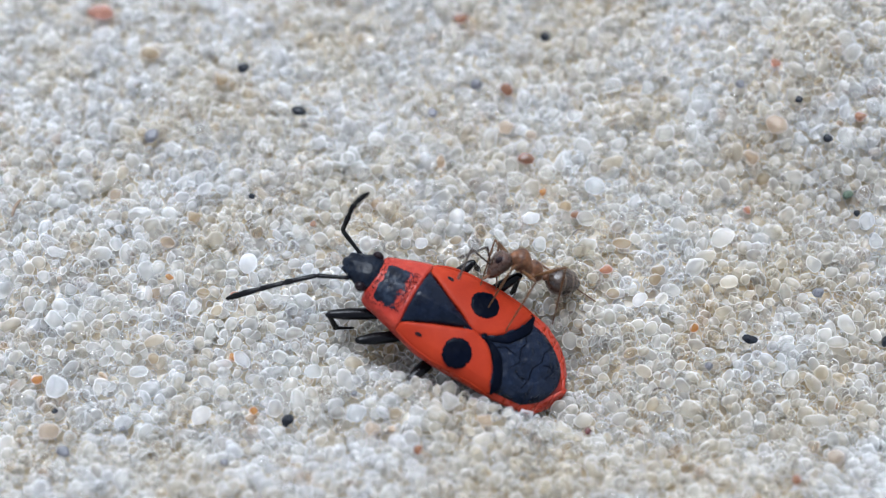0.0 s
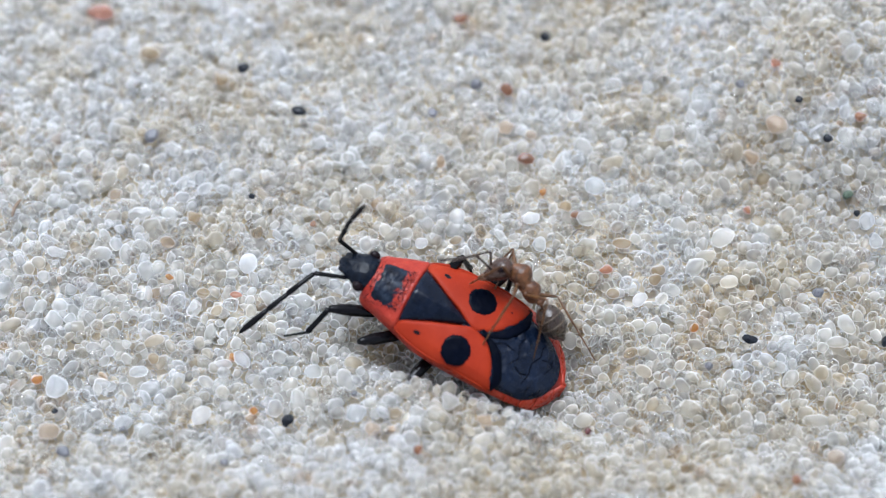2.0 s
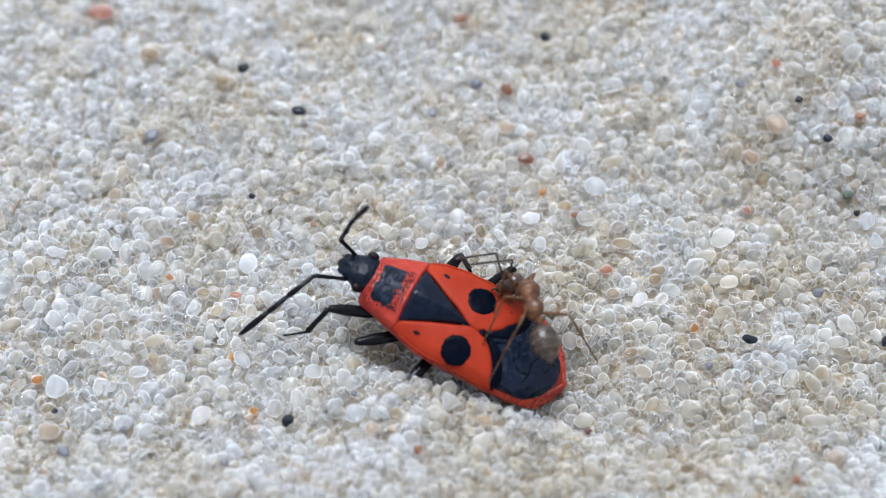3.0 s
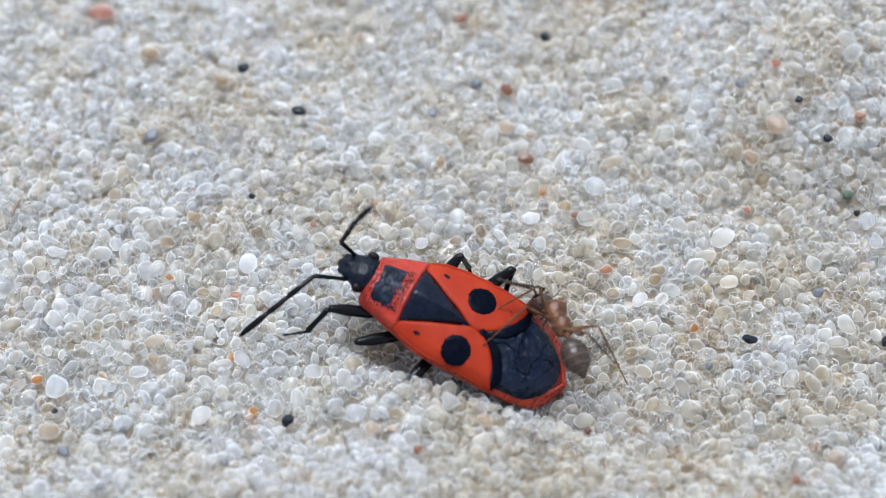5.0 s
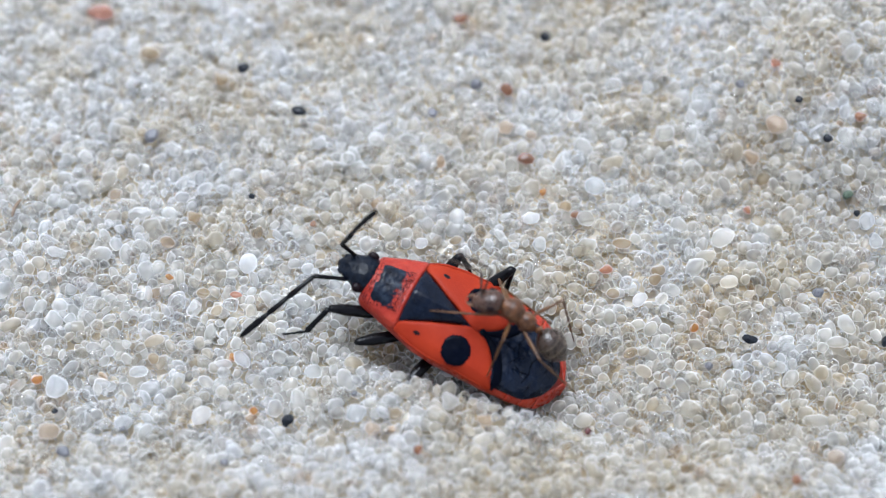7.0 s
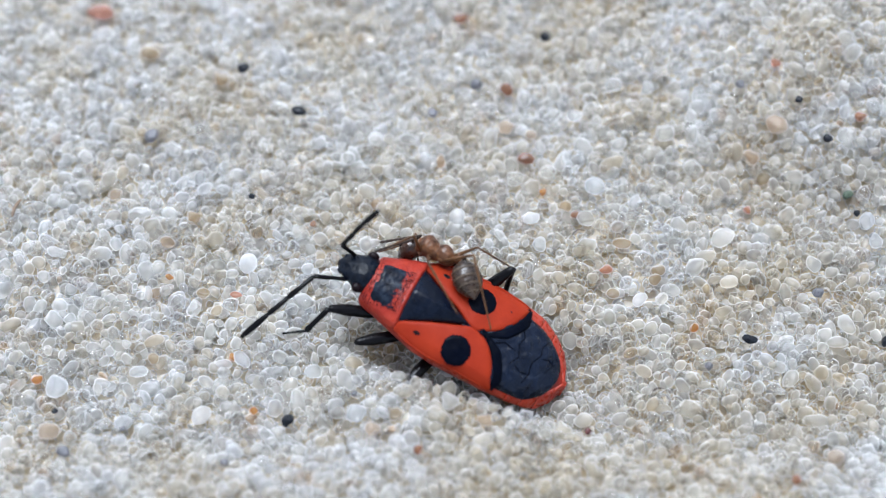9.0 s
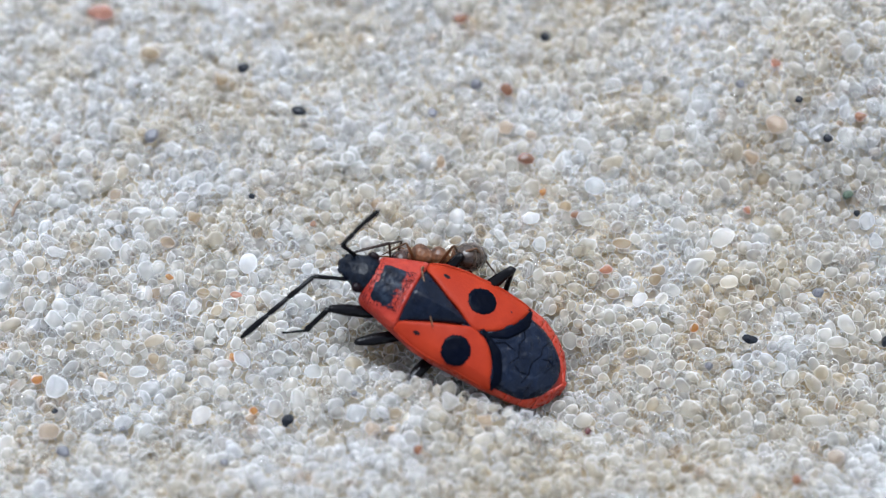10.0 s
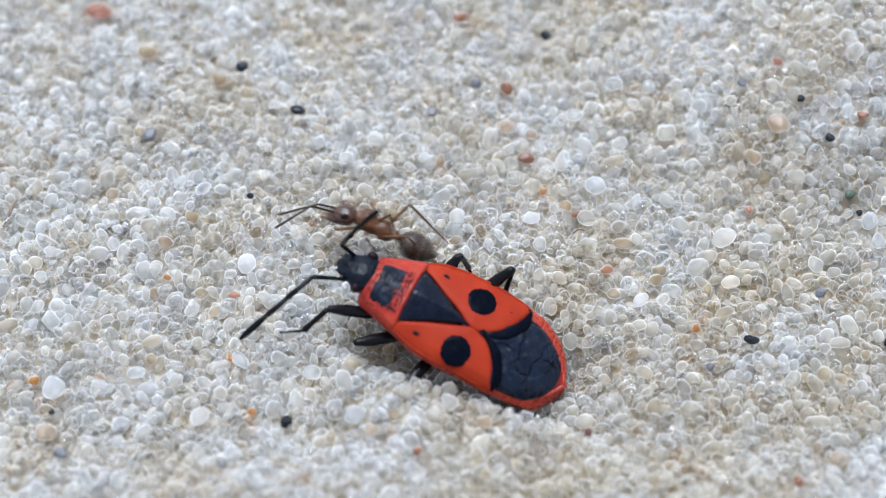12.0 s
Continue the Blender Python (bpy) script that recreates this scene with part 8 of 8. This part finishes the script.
    walk(ant_limbs['HR'][1], [
        (0, at(1.593, 0.000, 0.000, 30.9, -25.0, -102.5)), (0.2, at(1.593, 0.000, 0.000, 33.6, -24.2, -109.1)),
        (0.4, at(1.593, 0.000, 0.000, 29.4, -25.9, -99.2)), (0.6, at(1.593, 0.000, 0.000, 34.1, -29.9, -109.1)),
        (0.8, at(1.593, 0.000, 0.000, 33.9, -44.1, -108.8)), (1, at(1.593, 0.000, 0.000, 29.8, -47.0, -103.1)),
        (1.2, at(1.593, 0.000, 0.000, 30.7, -29.1, -104.5)), (1.4, at(1.593, 0.000, 0.000, 20.7, -17.6, -79.7)),
        (1.6, at(1.593, 0.000, 0.000, 15.7, -23.1, -65.3)), (1.8, at(1.593, 0.000, 0.000, 20.5, -17.9, -79.0)),
        (2, at(1.593, 0.000, 0.000, 17.6, -15.9, -69.2)), (2.2, at(1.593, 0.000, 0.000, 16.1, 33.3, -78.7)),
        (2.4, at(1.593, 0.000, 0.000, 16.0, 38.7, -78.9)), (2.6, at(1.593, 0.000, 0.000, 13.3, 59.8, -82.4)),
        (2.8, at(1.593, 0.000, 0.000, 14.1, 61.5, -81.4)), (3, at(1.593, 0.000, 0.000, 19.5, 74.0, -75.6)),
        (3.2, at(1.593, 0.000, 0.000, 9.5, 29.8, -87.4)), (4.8, at(1.593, 0.000, 0.000, 54.1, 76.7, -37.0)),
        (5, at(1.593, 0.000, 0.000, 13.0, 73.6, -79.4)), (5.2, at(1.593, 0.000, 0.000, -0.5, 62.2, -93.9)),
        (5.4, at(1.593, 0.000, 0.000, -65.2, 67.5, -163.8)), (5.6, at(1.593, 0.000, 0.000, -70.7, 75.6, -169.6)),
        (5.8, at(1.593, 0.000, 0.000, -49.9, 135.4, -150.9)), (6, at(1.593, 0.000, 0.000, -52.0, 134.0, -153.8)),
        (6.15, at(1.593, 0.000, 0.000, -51.7, 177.7, -153.0)), (6.3, at(1.593, 0.000, 0.000, -51.9, 221.5, -152.3)),
        (6.6, at(1.593, 0.000, 0.000, -108.4, 249.4, -87.7)), (6.7, at(1.593, 0.000, 0.000, -152.0, 303.6, -48.2)),
        (6.8, at(1.593, 0.000, 0.000, -144.5, 353.6, -61.2)), (7, at(1.593, 0.000, 0.000, -154.9, 392.3, -103.0)),
        (7.2, at(1.593, 0.000, 0.000, -149.7, 372.7, -89.8)), (7.6, at(1.593, 0.000, 0.000, -149.4, 373.6, -88.4)),
        (8, at(1.593, 0.000, 0.000, -144.1, 358.7, -42.1)), (8.4, at(1.593, 0.000, 0.000, -146.7, 375.9, -61.6)),
        (8.8, at(1.593, 0.000, 0.000, -199.0, 439.9, -120.3)), (8.9, at(1.593, 0.000, 0.000, -200.6, 439.3, -121.9)),
        (9, at(1.593, 0.000, 0.000, -200.1, 437.3, -121.3)), (9.2, at(1.593, 0.000, 0.000, -202.3, 409.5, -123.8)),
        (9.4, at(1.593, 0.000, 0.000, -192.0, 413.9, -110.7)), (9.8, at(1.593, 0.000, 0.000, -160.4, 414.4, -72.2)),
        (10.2, at(1.593, 0.000, 0.000, -198.6, 407.3, -120.2)), (10.5, at(1.593, 0.000, 0.000, -194.3, 409.4, -114.5)),
        (10.8, at(1.593, 0.000, 0.000, -185.2, 412.5, -102.8)), (11, at(1.593, 0.000, 0.000, -163.0, 411.9, -74.9)),
        (11.2, at(1.593, 0.000, 0.000, -184.0, 388.6, -106.3)), (11.3, at(1.593, 0.000, 0.000, -229.3, 427.0, -162.3)),
        (11.4, at(1.593, 0.000, 0.000, -228.2, 424.6, -161.1)), (11.6, at(1.593, 0.000, 0.000, -229.4, 418.5, -162.5)),
        (11.7, at(1.593, 0.000, 0.000, -231.8, 409.8, -165.4)), (11.8, at(1.593, 0.000, 0.000, -200.3, 382.4, -115.5)),
        (11.9, at(1.593, 0.000, 0.000, -208.6, 382.8, -137.0)), (12, at(1.593, 0.000, 0.000, -196.8, 373.5, -100.5))])
    walk(ant_limbs['AL'][0], [
        (0, at(0.779, 0.165, 0.165, -37.1, -63.5, 56.9)), (0.2, at(0.779, 0.165, 0.165, -49.8, -62.3, 71.2)),
        (0.4, at(0.779, 0.165, 0.165, -72.7, -9.9, 105.4)), (0.6, at(0.779, 0.165, 0.165, -61.1, -11.6, 48.5)),
        (0.8, at(0.779, 0.165, 0.165, -59.0, 1.5, 25.0)), (1, at(0.779, 0.165, 0.165, -60.0, -13.1, 34.6)),
        (1.2, at(0.779, 0.165, 0.165, -61.2, -20.4, 38.7)), (1.4, at(0.779, 0.165, 0.165, -72.3, -56.0, 55.7)),
        (1.6, at(0.779, 0.165, 0.165, 4.7, -66.5, -28.5)), (1.8, at(0.779, 0.165, 0.165, 85.7, -138.2, -99.1)),
        (2, at(0.779, 0.165, 0.165, 118.9, -120.9, -140.9)), (2.2, at(0.779, 0.165, 0.165, 199.2, -120.7, -229.9)),
        (2.3, at(0.779, 0.165, 0.165, 108.3, -124.2, -129.3)), (2.4, at(0.779, 0.165, 0.165, 89.1, -166.7, -98.3)),
        (2.6, at(0.779, 0.165, 0.165, 146.8, -114.6, -174.2)), (2.8, at(0.779, 0.165, 0.165, 79.6, -120.7, -100.6)),
        (3, at(0.779, 0.165, 0.165, 64.0, -123.5, -82.2)), (3.2, at(0.779, 0.165, 0.165, -31.5, -115.9, 21.1)),
        (4, at(0.779, 0.165, 0.165, 1.6, -144.1, -20.2)), (4.8, at(0.779, 0.165, 0.165, 7.3, -178.3, -36.9)),
        (5, at(0.779, 0.165, 0.165, 5.7, -167.7, -24.2)), (5.2, at(0.779, 0.165, 0.165, -5.2, -149.7, 5.0)),
        (5.4, at(0.779, 0.165, 0.165, 2.7, -155.6, -12.1)), (5.6, at(0.779, 0.165, 0.165, 23.5, -150.0, -55.8)),
        (5.8, at(0.779, 0.165, 0.165, 57.9, -141.2, -113.1)), (6, at(0.779, 0.165, 0.165, 65.9, -131.9, -124.7)),
        (6.3, at(0.779, 0.165, 0.165, 141.9, -122.5, -213.4)), (6.6, at(0.779, 0.165, 0.165, 153.3, -107.8, -225.8)),
        (6.8, at(0.779, 0.165, 0.165, 150.6, -161.4, -222.5)), (7, at(0.779, 0.165, 0.165, 165.4, -152.4, -259.1)),
        (7.2, at(0.779, 0.165, 0.165, 170.9, -151.5, -270.6)), (7.6, at(0.779, 0.165, 0.165, 174.3, -155.5, -278.2)),
        (7.8, at(0.779, 0.165, 0.165, 208.8, -138.9, -337.4)), (8, at(0.779, 0.165, 0.165, 242.9, -156.1, -396.2)),
        (8.4, at(0.779, 0.165, 0.165, 237.6, -183.2, -368.2)), (8.8, at(0.779, 0.165, 0.165, 237.5, -179.8, -371.1)),
        (8.9, at(0.779, 0.165, 0.165, 237.5, -179.9, -360.1)), (9, at(0.779, 0.165, 0.165, 236.7, -173.3, -347.5)),
        (9.2, at(0.779, 0.165, 0.165, 230.3, -160.1, -320.1)), (9.4, at(0.779, 0.165, 0.165, 230.1, -157.6, -319.7)),
        (9.8, at(0.779, 0.165, 0.165, 259.9, -150.4, -382.0)), (10.2, at(0.779, 0.165, 0.165, 277.9, -135.1, -411.1)),
        (10.5, at(0.779, 0.165, 0.165, 288.9, -128.7, -425.8)), (10.8, at(0.779, 0.165, 0.165, 264.4, -143.0, -391.4)),
        (11, at(0.779, 0.165, 0.165, 207.2, -125.8, -317.4)), (11.2, at(0.779, 0.165, 0.165, 242.0, -158.1, -369.5)),
        (11.3, at(0.779, 0.165, 0.165, 243.6, -165.3, -374.3)), (11.4, at(0.779, 0.165, 0.165, 247.3, -166.9, -389.7)),
        (11.6, at(0.779, 0.165, 0.165, 255.9, -158.6, -418.3)), (11.7, at(0.779, 0.165, 0.165, 243.3, -143.5, -392.8)),
        (11.8, at(0.779, 0.165, 0.165, 323.3, -124.9, -491.0)), (11.9, at(0.779, 0.165, 0.165, 394.9, -101.9, -566.2)),
        (12, at(0.779, 0.165, 0.165, 350.6, -159.7, -515.8))])
    walk(ant_limbs['AL'][1], [
        (0, at(1.121, 0.000, 0.000, 48.7, 61.6, 74.5)), (0.2, at(1.121, 0.000, 0.000, 38.1, 55.6, 62.0)),
        (0.3, at(1.121, 0.000, 0.000, 22.1, 7.9, 34.6)), (0.4, at(1.121, 0.000, 0.000, 28.5, -41.1, 14.4)),
        (0.6, at(1.121, 0.000, 0.000, -32.2, -112.0, 66.6)), (0.8, at(1.121, 0.000, 0.000, 21.2, -121.8, 7.9)),
        (1, at(1.121, 0.000, 0.000, 0.2, -103.8, 30.4)), (1.2, at(1.121, 0.000, 0.000, -60.4, -121.3, 94.4)),
        (1.267, at(1.121, 0.000, 0.000, -159.0, -127.2, 203.6)), (1.333, at(1.121, 0.000, 0.000, -174.7, -176.2, 233.1)),
        (1.4, at(1.121, 0.000, 0.000, -164.4, -226.1, 258.4)), (1.6, at(1.121, 0.000, 0.000, -176.5, -222.6, 241.2)),
        (1.8, at(1.121, 0.000, 0.000, -264.3, -222.1, 131.2)), (2, at(1.121, 0.000, 0.000, -211.5, -210.6, 210.8)),
        (2.2, at(1.121, 0.000, 0.000, -195.7, -216.3, 239.1)), (2.4, at(1.121, 0.000, 0.000, -221.8, -198.5, 186.2)),
        (2.6, at(1.121, 0.000, 0.000, -198.3, -192.1, 262.4)), (2.8, at(1.121, 0.000, 0.000, -200.2, -200.3, 255.6)),
        (3, at(1.121, 0.000, 0.000, -198.7, -201.8, 259.8)), (3.2, at(1.121, 0.000, 0.000, -147.8, -252.3, 320.8)),
        (4, at(1.121, 0.000, 0.000, -204.4, -209.6, 255.1)), (4.8, at(1.121, 0.000, 0.000, -205.6, -157.7, 237.7)),
        (5, at(1.121, 0.000, 0.000, -214.0, -171.6, 268.6)), (5.2, at(1.121, 0.000, 0.000, -213.4, -190.6, 302.2)),
        (5.4, at(1.121, 0.000, 0.000, -221.8, -198.1, 269.2)), (5.6, at(1.121, 0.000, 0.000, -269.1, -229.0, 194.4)),
        (5.8, at(1.121, 0.000, 0.000, -246.5, -195.0, 234.0)), (6, at(1.121, 0.000, 0.000, -245.3, -180.9, 242.4)),
        (6.3, at(1.121, 0.000, 0.000, -244.8, -185.3, 253.1)), (6.6, at(1.121, 0.000, 0.000, -243.9, -179.2, 275.2)),
        (6.667, at(1.121, 0.000, 0.000, -255.4, -127.6, 298.1)), (6.733, at(1.121, 0.000, 0.000, -186.6, -63.4, 237.7)),
        (6.8, at(1.121, 0.000, 0.000, -209.7, -13.5, 270.8)), (6.9, at(1.121, 0.000, 0.000, -255.5, -57.4, 338.9)),
        (7, at(1.121, 0.000, 0.000, -321.0, -25.3, 425.1)), (7.2, at(1.121, 0.000, 0.000, -333.4, -29.5, 451.6)),
        (7.6, at(1.121, 0.000, 0.000, -334.4, -27.7, 453.8)), (7.8, at(1.121, 0.000, 0.000, -365.7, -60.2, 496.1)),
        (8, at(1.121, 0.000, 0.000, -438.9, -53.1, 579.3)), (8.4, at(1.121, 0.000, 0.000, -438.5, -34.2, 578.8)),
        (8.8, at(1.121, 0.000, 0.000, -453.7, -34.5, 605.4)), (8.9, at(1.121, 0.000, 0.000, -448.4, -37.1, 596.3)),
        (9, at(1.121, 0.000, 0.000, -433.5, -41.0, 572.9)), (9.2, at(1.121, 0.000, 0.000, -385.5, -36.6, 502.1)),
        (9.4, at(1.121, 0.000, 0.000, -391.0, -31.1, 512.0)), (9.8, at(1.121, 0.000, 0.000, -429.7, -82.8, 553.3)),
        (10.2, at(1.121, 0.000, 0.000, -441.6, -110.0, 564.9)), (10.5, at(1.121, 0.000, 0.000, -443.0, -120.7, 566.5)),
        (10.8, at(1.121, 0.000, 0.000, -502.3, -112.9, 631.4)), (11, at(1.121, 0.000, 0.000, -532.8, -121.4, 665.4)),
        (11.2, at(1.121, 0.000, 0.000, -490.2, -131.4, 613.8)), (11.25, at(1.121, 0.000, 0.000, -413.6, -85.7, 538.9)),
        (11.3, at(1.121, 0.000, 0.000, -478.1, -45.6, 604.9)), (11.4, at(1.121, 0.000, 0.000, -493.5, -51.6, 625.3)),
        (11.6, at(1.121, 0.000, 0.000, -519.9, -44.6, 660.3)), (11.7, at(1.121, 0.000, 0.000, -525.5, -76.6, 666.5)),
        (11.8, at(1.121, 0.000, 0.000, -575.1, -59.7, 718.8)), (11.9, at(1.121, 0.000, 0.000, -576.5, -60.2, 720.5)),
        (12, at(1.121, 0.000, 0.000, -575.4, -58.2, 719.2))])
    walk(ant_limbs['AR'][0], [
        (0, at(0.779, -0.165, 0.165, -55.1, -40.9, 108.9)), (0.2, at(0.779, -0.165, 0.165, -36.9, -46.7, 82.8)),
        (0.4, at(0.779, -0.165, 0.165, -48.4, -15.5, 104.2)), (0.6, at(0.779, -0.165, 0.165, -31.8, -19.8, 52.7)),
        (0.8, at(0.779, -0.165, 0.165, -29.6, -7.8, 43.5)), (1, at(0.779, -0.165, 0.165, -33.8, -26.9, 57.4)),
        (1.2, at(0.779, -0.165, 0.165, -37.8, -39.5, 64.7)), (1.4, at(0.779, -0.165, 0.165, -55.0, -49.6, 88.9)),
        (1.6, at(0.779, -0.165, 0.165, -78.2, -56.7, 117.6)), (1.8, at(0.779, -0.165, 0.165, -61.7, -65.8, 98.9)),
        (2, at(0.779, -0.165, 0.165, -64.1, -56.1, 101.7)), (2.2, at(0.779, -0.165, 0.165, -51.8, -63.3, 87.4)),
        (2.4, at(0.779, -0.165, 0.165, -63.3, -23.0, 103.2)), (2.6, at(0.779, -0.165, 0.165, -62.6, -44.1, 102.0)),
        (2.8, at(0.779, -0.165, 0.165, -76.2, -35.3, 123.0)), (3, at(0.779, -0.165, 0.165, -82.9, -35.8, 134.5)),
        (3.2, at(0.779, -0.165, 0.165, -105.6, -50.2, 167.1)), (4.8, at(0.779, -0.165, 0.165, -92.7, -4.1, 141.4)),
        (5, at(0.779, -0.165, 0.165, -90.9, -7.0, 122.9)), (5.2, at(0.779, -0.165, 0.165, -89.8, -21.7, 118.5)),
        (5.4, at(0.779, -0.165, 0.165, -91.5, -22.7, 123.0)), (5.6, at(0.779, -0.165, 0.165, -85.8, -29.2, 110.0)),
        (5.8, at(0.779, -0.165, 0.165, -73.7, -34.1, 87.2)), (6, at(0.779, -0.165, 0.165, -56.4, -58.9, 64.1)),
        (6.3, at(0.779, -0.165, 0.165, -113.9, -71.6, 126.0)), (6.6, at(0.779, -0.165, 0.165, -71.6, -84.0, 83.1)),
        (6.8, at(0.779, -0.165, 0.165, -125.0, -160.0, 133.2)), (7, at(0.779, -0.165, 0.165, -84.9, -125.1, 73.6)),
        (7.2, at(0.779, -0.165, 0.165, -71.9, -111.7, 58.9)), (7.6, at(0.779, -0.165, 0.165, -66.4, -112.9, 53.0)),
        (7.8, at(0.779, -0.165, 0.165, -5.7, -139.2, -17.4)), (8, at(0.779, -0.165, 0.165, 2.3, -180.4, -38.9)),
        (8.4, at(0.779, -0.165, 0.165, 6.3, -197.2, -13.6)), (8.8, at(0.779, -0.165, 0.165, 4.8, -184.3, -21.6)),
        (8.9, at(0.779, -0.165, 0.165, 4.5, -186.6, -24.5)), (9, at(0.779, -0.165, 0.165, 4.5, -182.0, -24.2)),
        (9.2, at(0.779, -0.165, 0.165, 2.4, -149.0, -16.3)), (9.4, at(0.779, -0.165, 0.165, 0.7, -152.4, -12.8)),
        (9.8, at(0.779, -0.165, 0.165, 0.1, -153.2, -11.4)), (10.2, at(0.779, -0.165, 0.165, 16.4, -144.8, -42.5)),
        (10.5, at(0.779, -0.165, 0.165, 25.2, -143.8, -57.5)), (10.8, at(0.779, -0.165, 0.165, 7.2, -140.1, -28.6)),
        (11, at(0.779, -0.165, 0.165, -6.0, -147.0, -6.6)), (11.2, at(0.779, -0.165, 0.165, -7.4, -163.1, -3.3)),
        (11.3, at(0.779, -0.165, 0.165, -14.9, -163.3, 22.1)), (11.4, at(0.779, -0.165, 0.165, -13.1, -166.9, 15.2)),
        (11.6, at(0.779, -0.165, 0.165, -13.8, -153.3, 17.1)), (11.7, at(0.779, -0.165, 0.165, -27.7, -178.5, 69.2)),
        (11.75, at(0.779, -0.165, 0.165, -40.2, -143.3, 104.5)), (11.8, at(0.779, -0.165, 0.165, -88.9, -129.2, 170.5)),
        (11.9, at(0.779, -0.165, 0.165, -97.4, -97.2, 179.4)), (12, at(0.779, -0.165, 0.165, -141.5, -153.3, 226.7))])
    walk(ant_limbs['AR'][1], [
        (0, at(1.121, 0.000, 0.000, -20.2, 50.8, -41.1)), (0.2, at(1.121, 0.000, 0.000, 11.6, 9.6, 14.7)),
        (0.4, at(1.121, 0.000, 0.000, 10.8, -28.4, 19.5)), (0.6, at(1.121, 0.000, 0.000, -7.4, -71.1, 41.6)),
        (0.8, at(1.121, 0.000, 0.000, -17.1, -77.6, 51.6)), (1, at(1.121, 0.000, 0.000, -10.4, -52.8, 44.5)),
        (1.2, at(1.121, 0.000, 0.000, 4.7, -47.4, 24.8)), (1.3, at(1.121, 0.000, 0.000, 7.5, 18.9, 15.5)),
        (1.4, at(1.121, 0.000, 0.000, -43.5, 82.3, -39.8)), (1.6, at(1.121, 0.000, 0.000, -99.5, 70.8, -97.0)),
        (1.8, at(1.121, 0.000, 0.000, -73.3, 73.7, -69.5)), (2, at(1.121, 0.000, 0.000, -60.6, 62.2, -55.8)),
        (2.2, at(1.121, 0.000, 0.000, -48.1, 47.1, -40.7)), (2.4, at(1.121, 0.000, 0.000, -30.0, 49.8, -16.7)),
        (2.6, at(1.121, 0.000, 0.000, -43.1, 56.9, -32.9)), (2.8, at(1.121, 0.000, 0.000, -62.4, 79.5, -53.3)),
        (3, at(1.121, 0.000, 0.000, -16.4, 96.1, -7.7)), (3.2, at(1.121, 0.000, 0.000, 39.3, 146.5, 50.7)),
        (4, at(1.121, 0.000, 0.000, 78.1, 105.3, 95.1)), (4.8, at(1.121, 0.000, 0.000, 4.8, 51.1, 26.9)),
        (5, at(1.121, 0.000, 0.000, 0.2, 41.3, 20.4)), (5.2, at(1.121, 0.000, 0.000, 6.8, 42.2, 30.5)),
        (5.4, at(1.121, 0.000, 0.000, 7.4, 54.6, 31.2)), (5.6, at(1.121, 0.000, 0.000, -40.7, 74.1, -20.9)),
        (5.8, at(1.121, 0.000, 0.000, -23.0, 54.9, -1.6)), (6, at(1.121, 0.000, 0.000, 4.7, 46.9, 33.7)),
        (6.3, at(1.121, 0.000, 0.000, 17.4, -16.7, 73.5)), (6.45, at(1.121, 0.000, 0.000, 17.1, 19.6, 63.1)),
        (6.6, at(1.121, 0.000, 0.000, 5.9, 54.9, 45.5)), (6.8, at(1.121, 0.000, 0.000, 14.2, 12.0, 59.4)),
        (7, at(1.121, 0.000, 0.000, 10.9, 55.0, 53.9)), (7.2, at(1.121, 0.000, 0.000, -10.3, 53.5, 28.0)),
        (7.6, at(1.121, 0.000, 0.000, -9.1, 57.0, 29.4)), (8, at(1.121, 0.000, 0.000, 40.6, 14.6, 102.2)),
        (8.4, at(1.121, 0.000, 0.000, 42.5, 3.8, 114.1)), (8.8, at(1.121, 0.000, 0.000, 44.1, -11.2, 90.2)),
        (8.9, at(1.121, 0.000, 0.000, 45.5, -12.9, 83.4)), (9, at(1.121, 0.000, 0.000, 45.1, -9.1, 85.5)),
        (9.2, at(1.121, 0.000, 0.000, 45.8, 13.5, 102.0)), (9.4, at(1.121, 0.000, 0.000, 46.8, 13.6, 106.5)),
        (9.8, at(1.121, 0.000, 0.000, 47.6, 15.3, 109.5)), (10.2, at(1.121, 0.000, 0.000, 36.0, 23.4, 75.6)),
        (10.5, at(1.121, 0.000, 0.000, 28.7, 26.3, 58.2)), (10.8, at(1.121, 0.000, 0.000, 41.8, 24.8, 88.0)),
        (11, at(1.121, 0.000, 0.000, 51.4, 21.9, 112.1)), (11.2, at(1.121, 0.000, 0.000, 28.8, 49.7, 75.4)),
        (11.25, at(1.121, 0.000, 0.000, -49.8, 48.5, -19.2)), (11.3, at(1.121, 0.000, 0.000, -69.2, 2.4, -59.3)),
        (11.4, at(1.121, 0.000, 0.000, -66.9, 39.6, -53.4)), (11.6, at(1.121, 0.000, 0.000, -71.6, 16.2, -63.0)),
        (11.7, at(1.121, 0.000, 0.000, -57.3, 9.1, -3.5)), (11.733, at(1.121, 0.000, 0.000, -64.8, -36.5, 25.2)),
        (11.767, at(1.121, 0.000, 0.000, -128.5, -61.0, 103.1)), (11.8, at(1.121, 0.000, 0.000, -175.8, -27.3, 165.2)),
        (11.9, at(1.121, 0.000, 0.000, -169.8, -24.4, 151.6)), (11.95, at(1.121, 0.000, 0.000, -204.9, -24.1, 226.8)),
        (12, at(1.121, 0.000, 0.000, -216.2, 5.9, 289.0))])


motions()
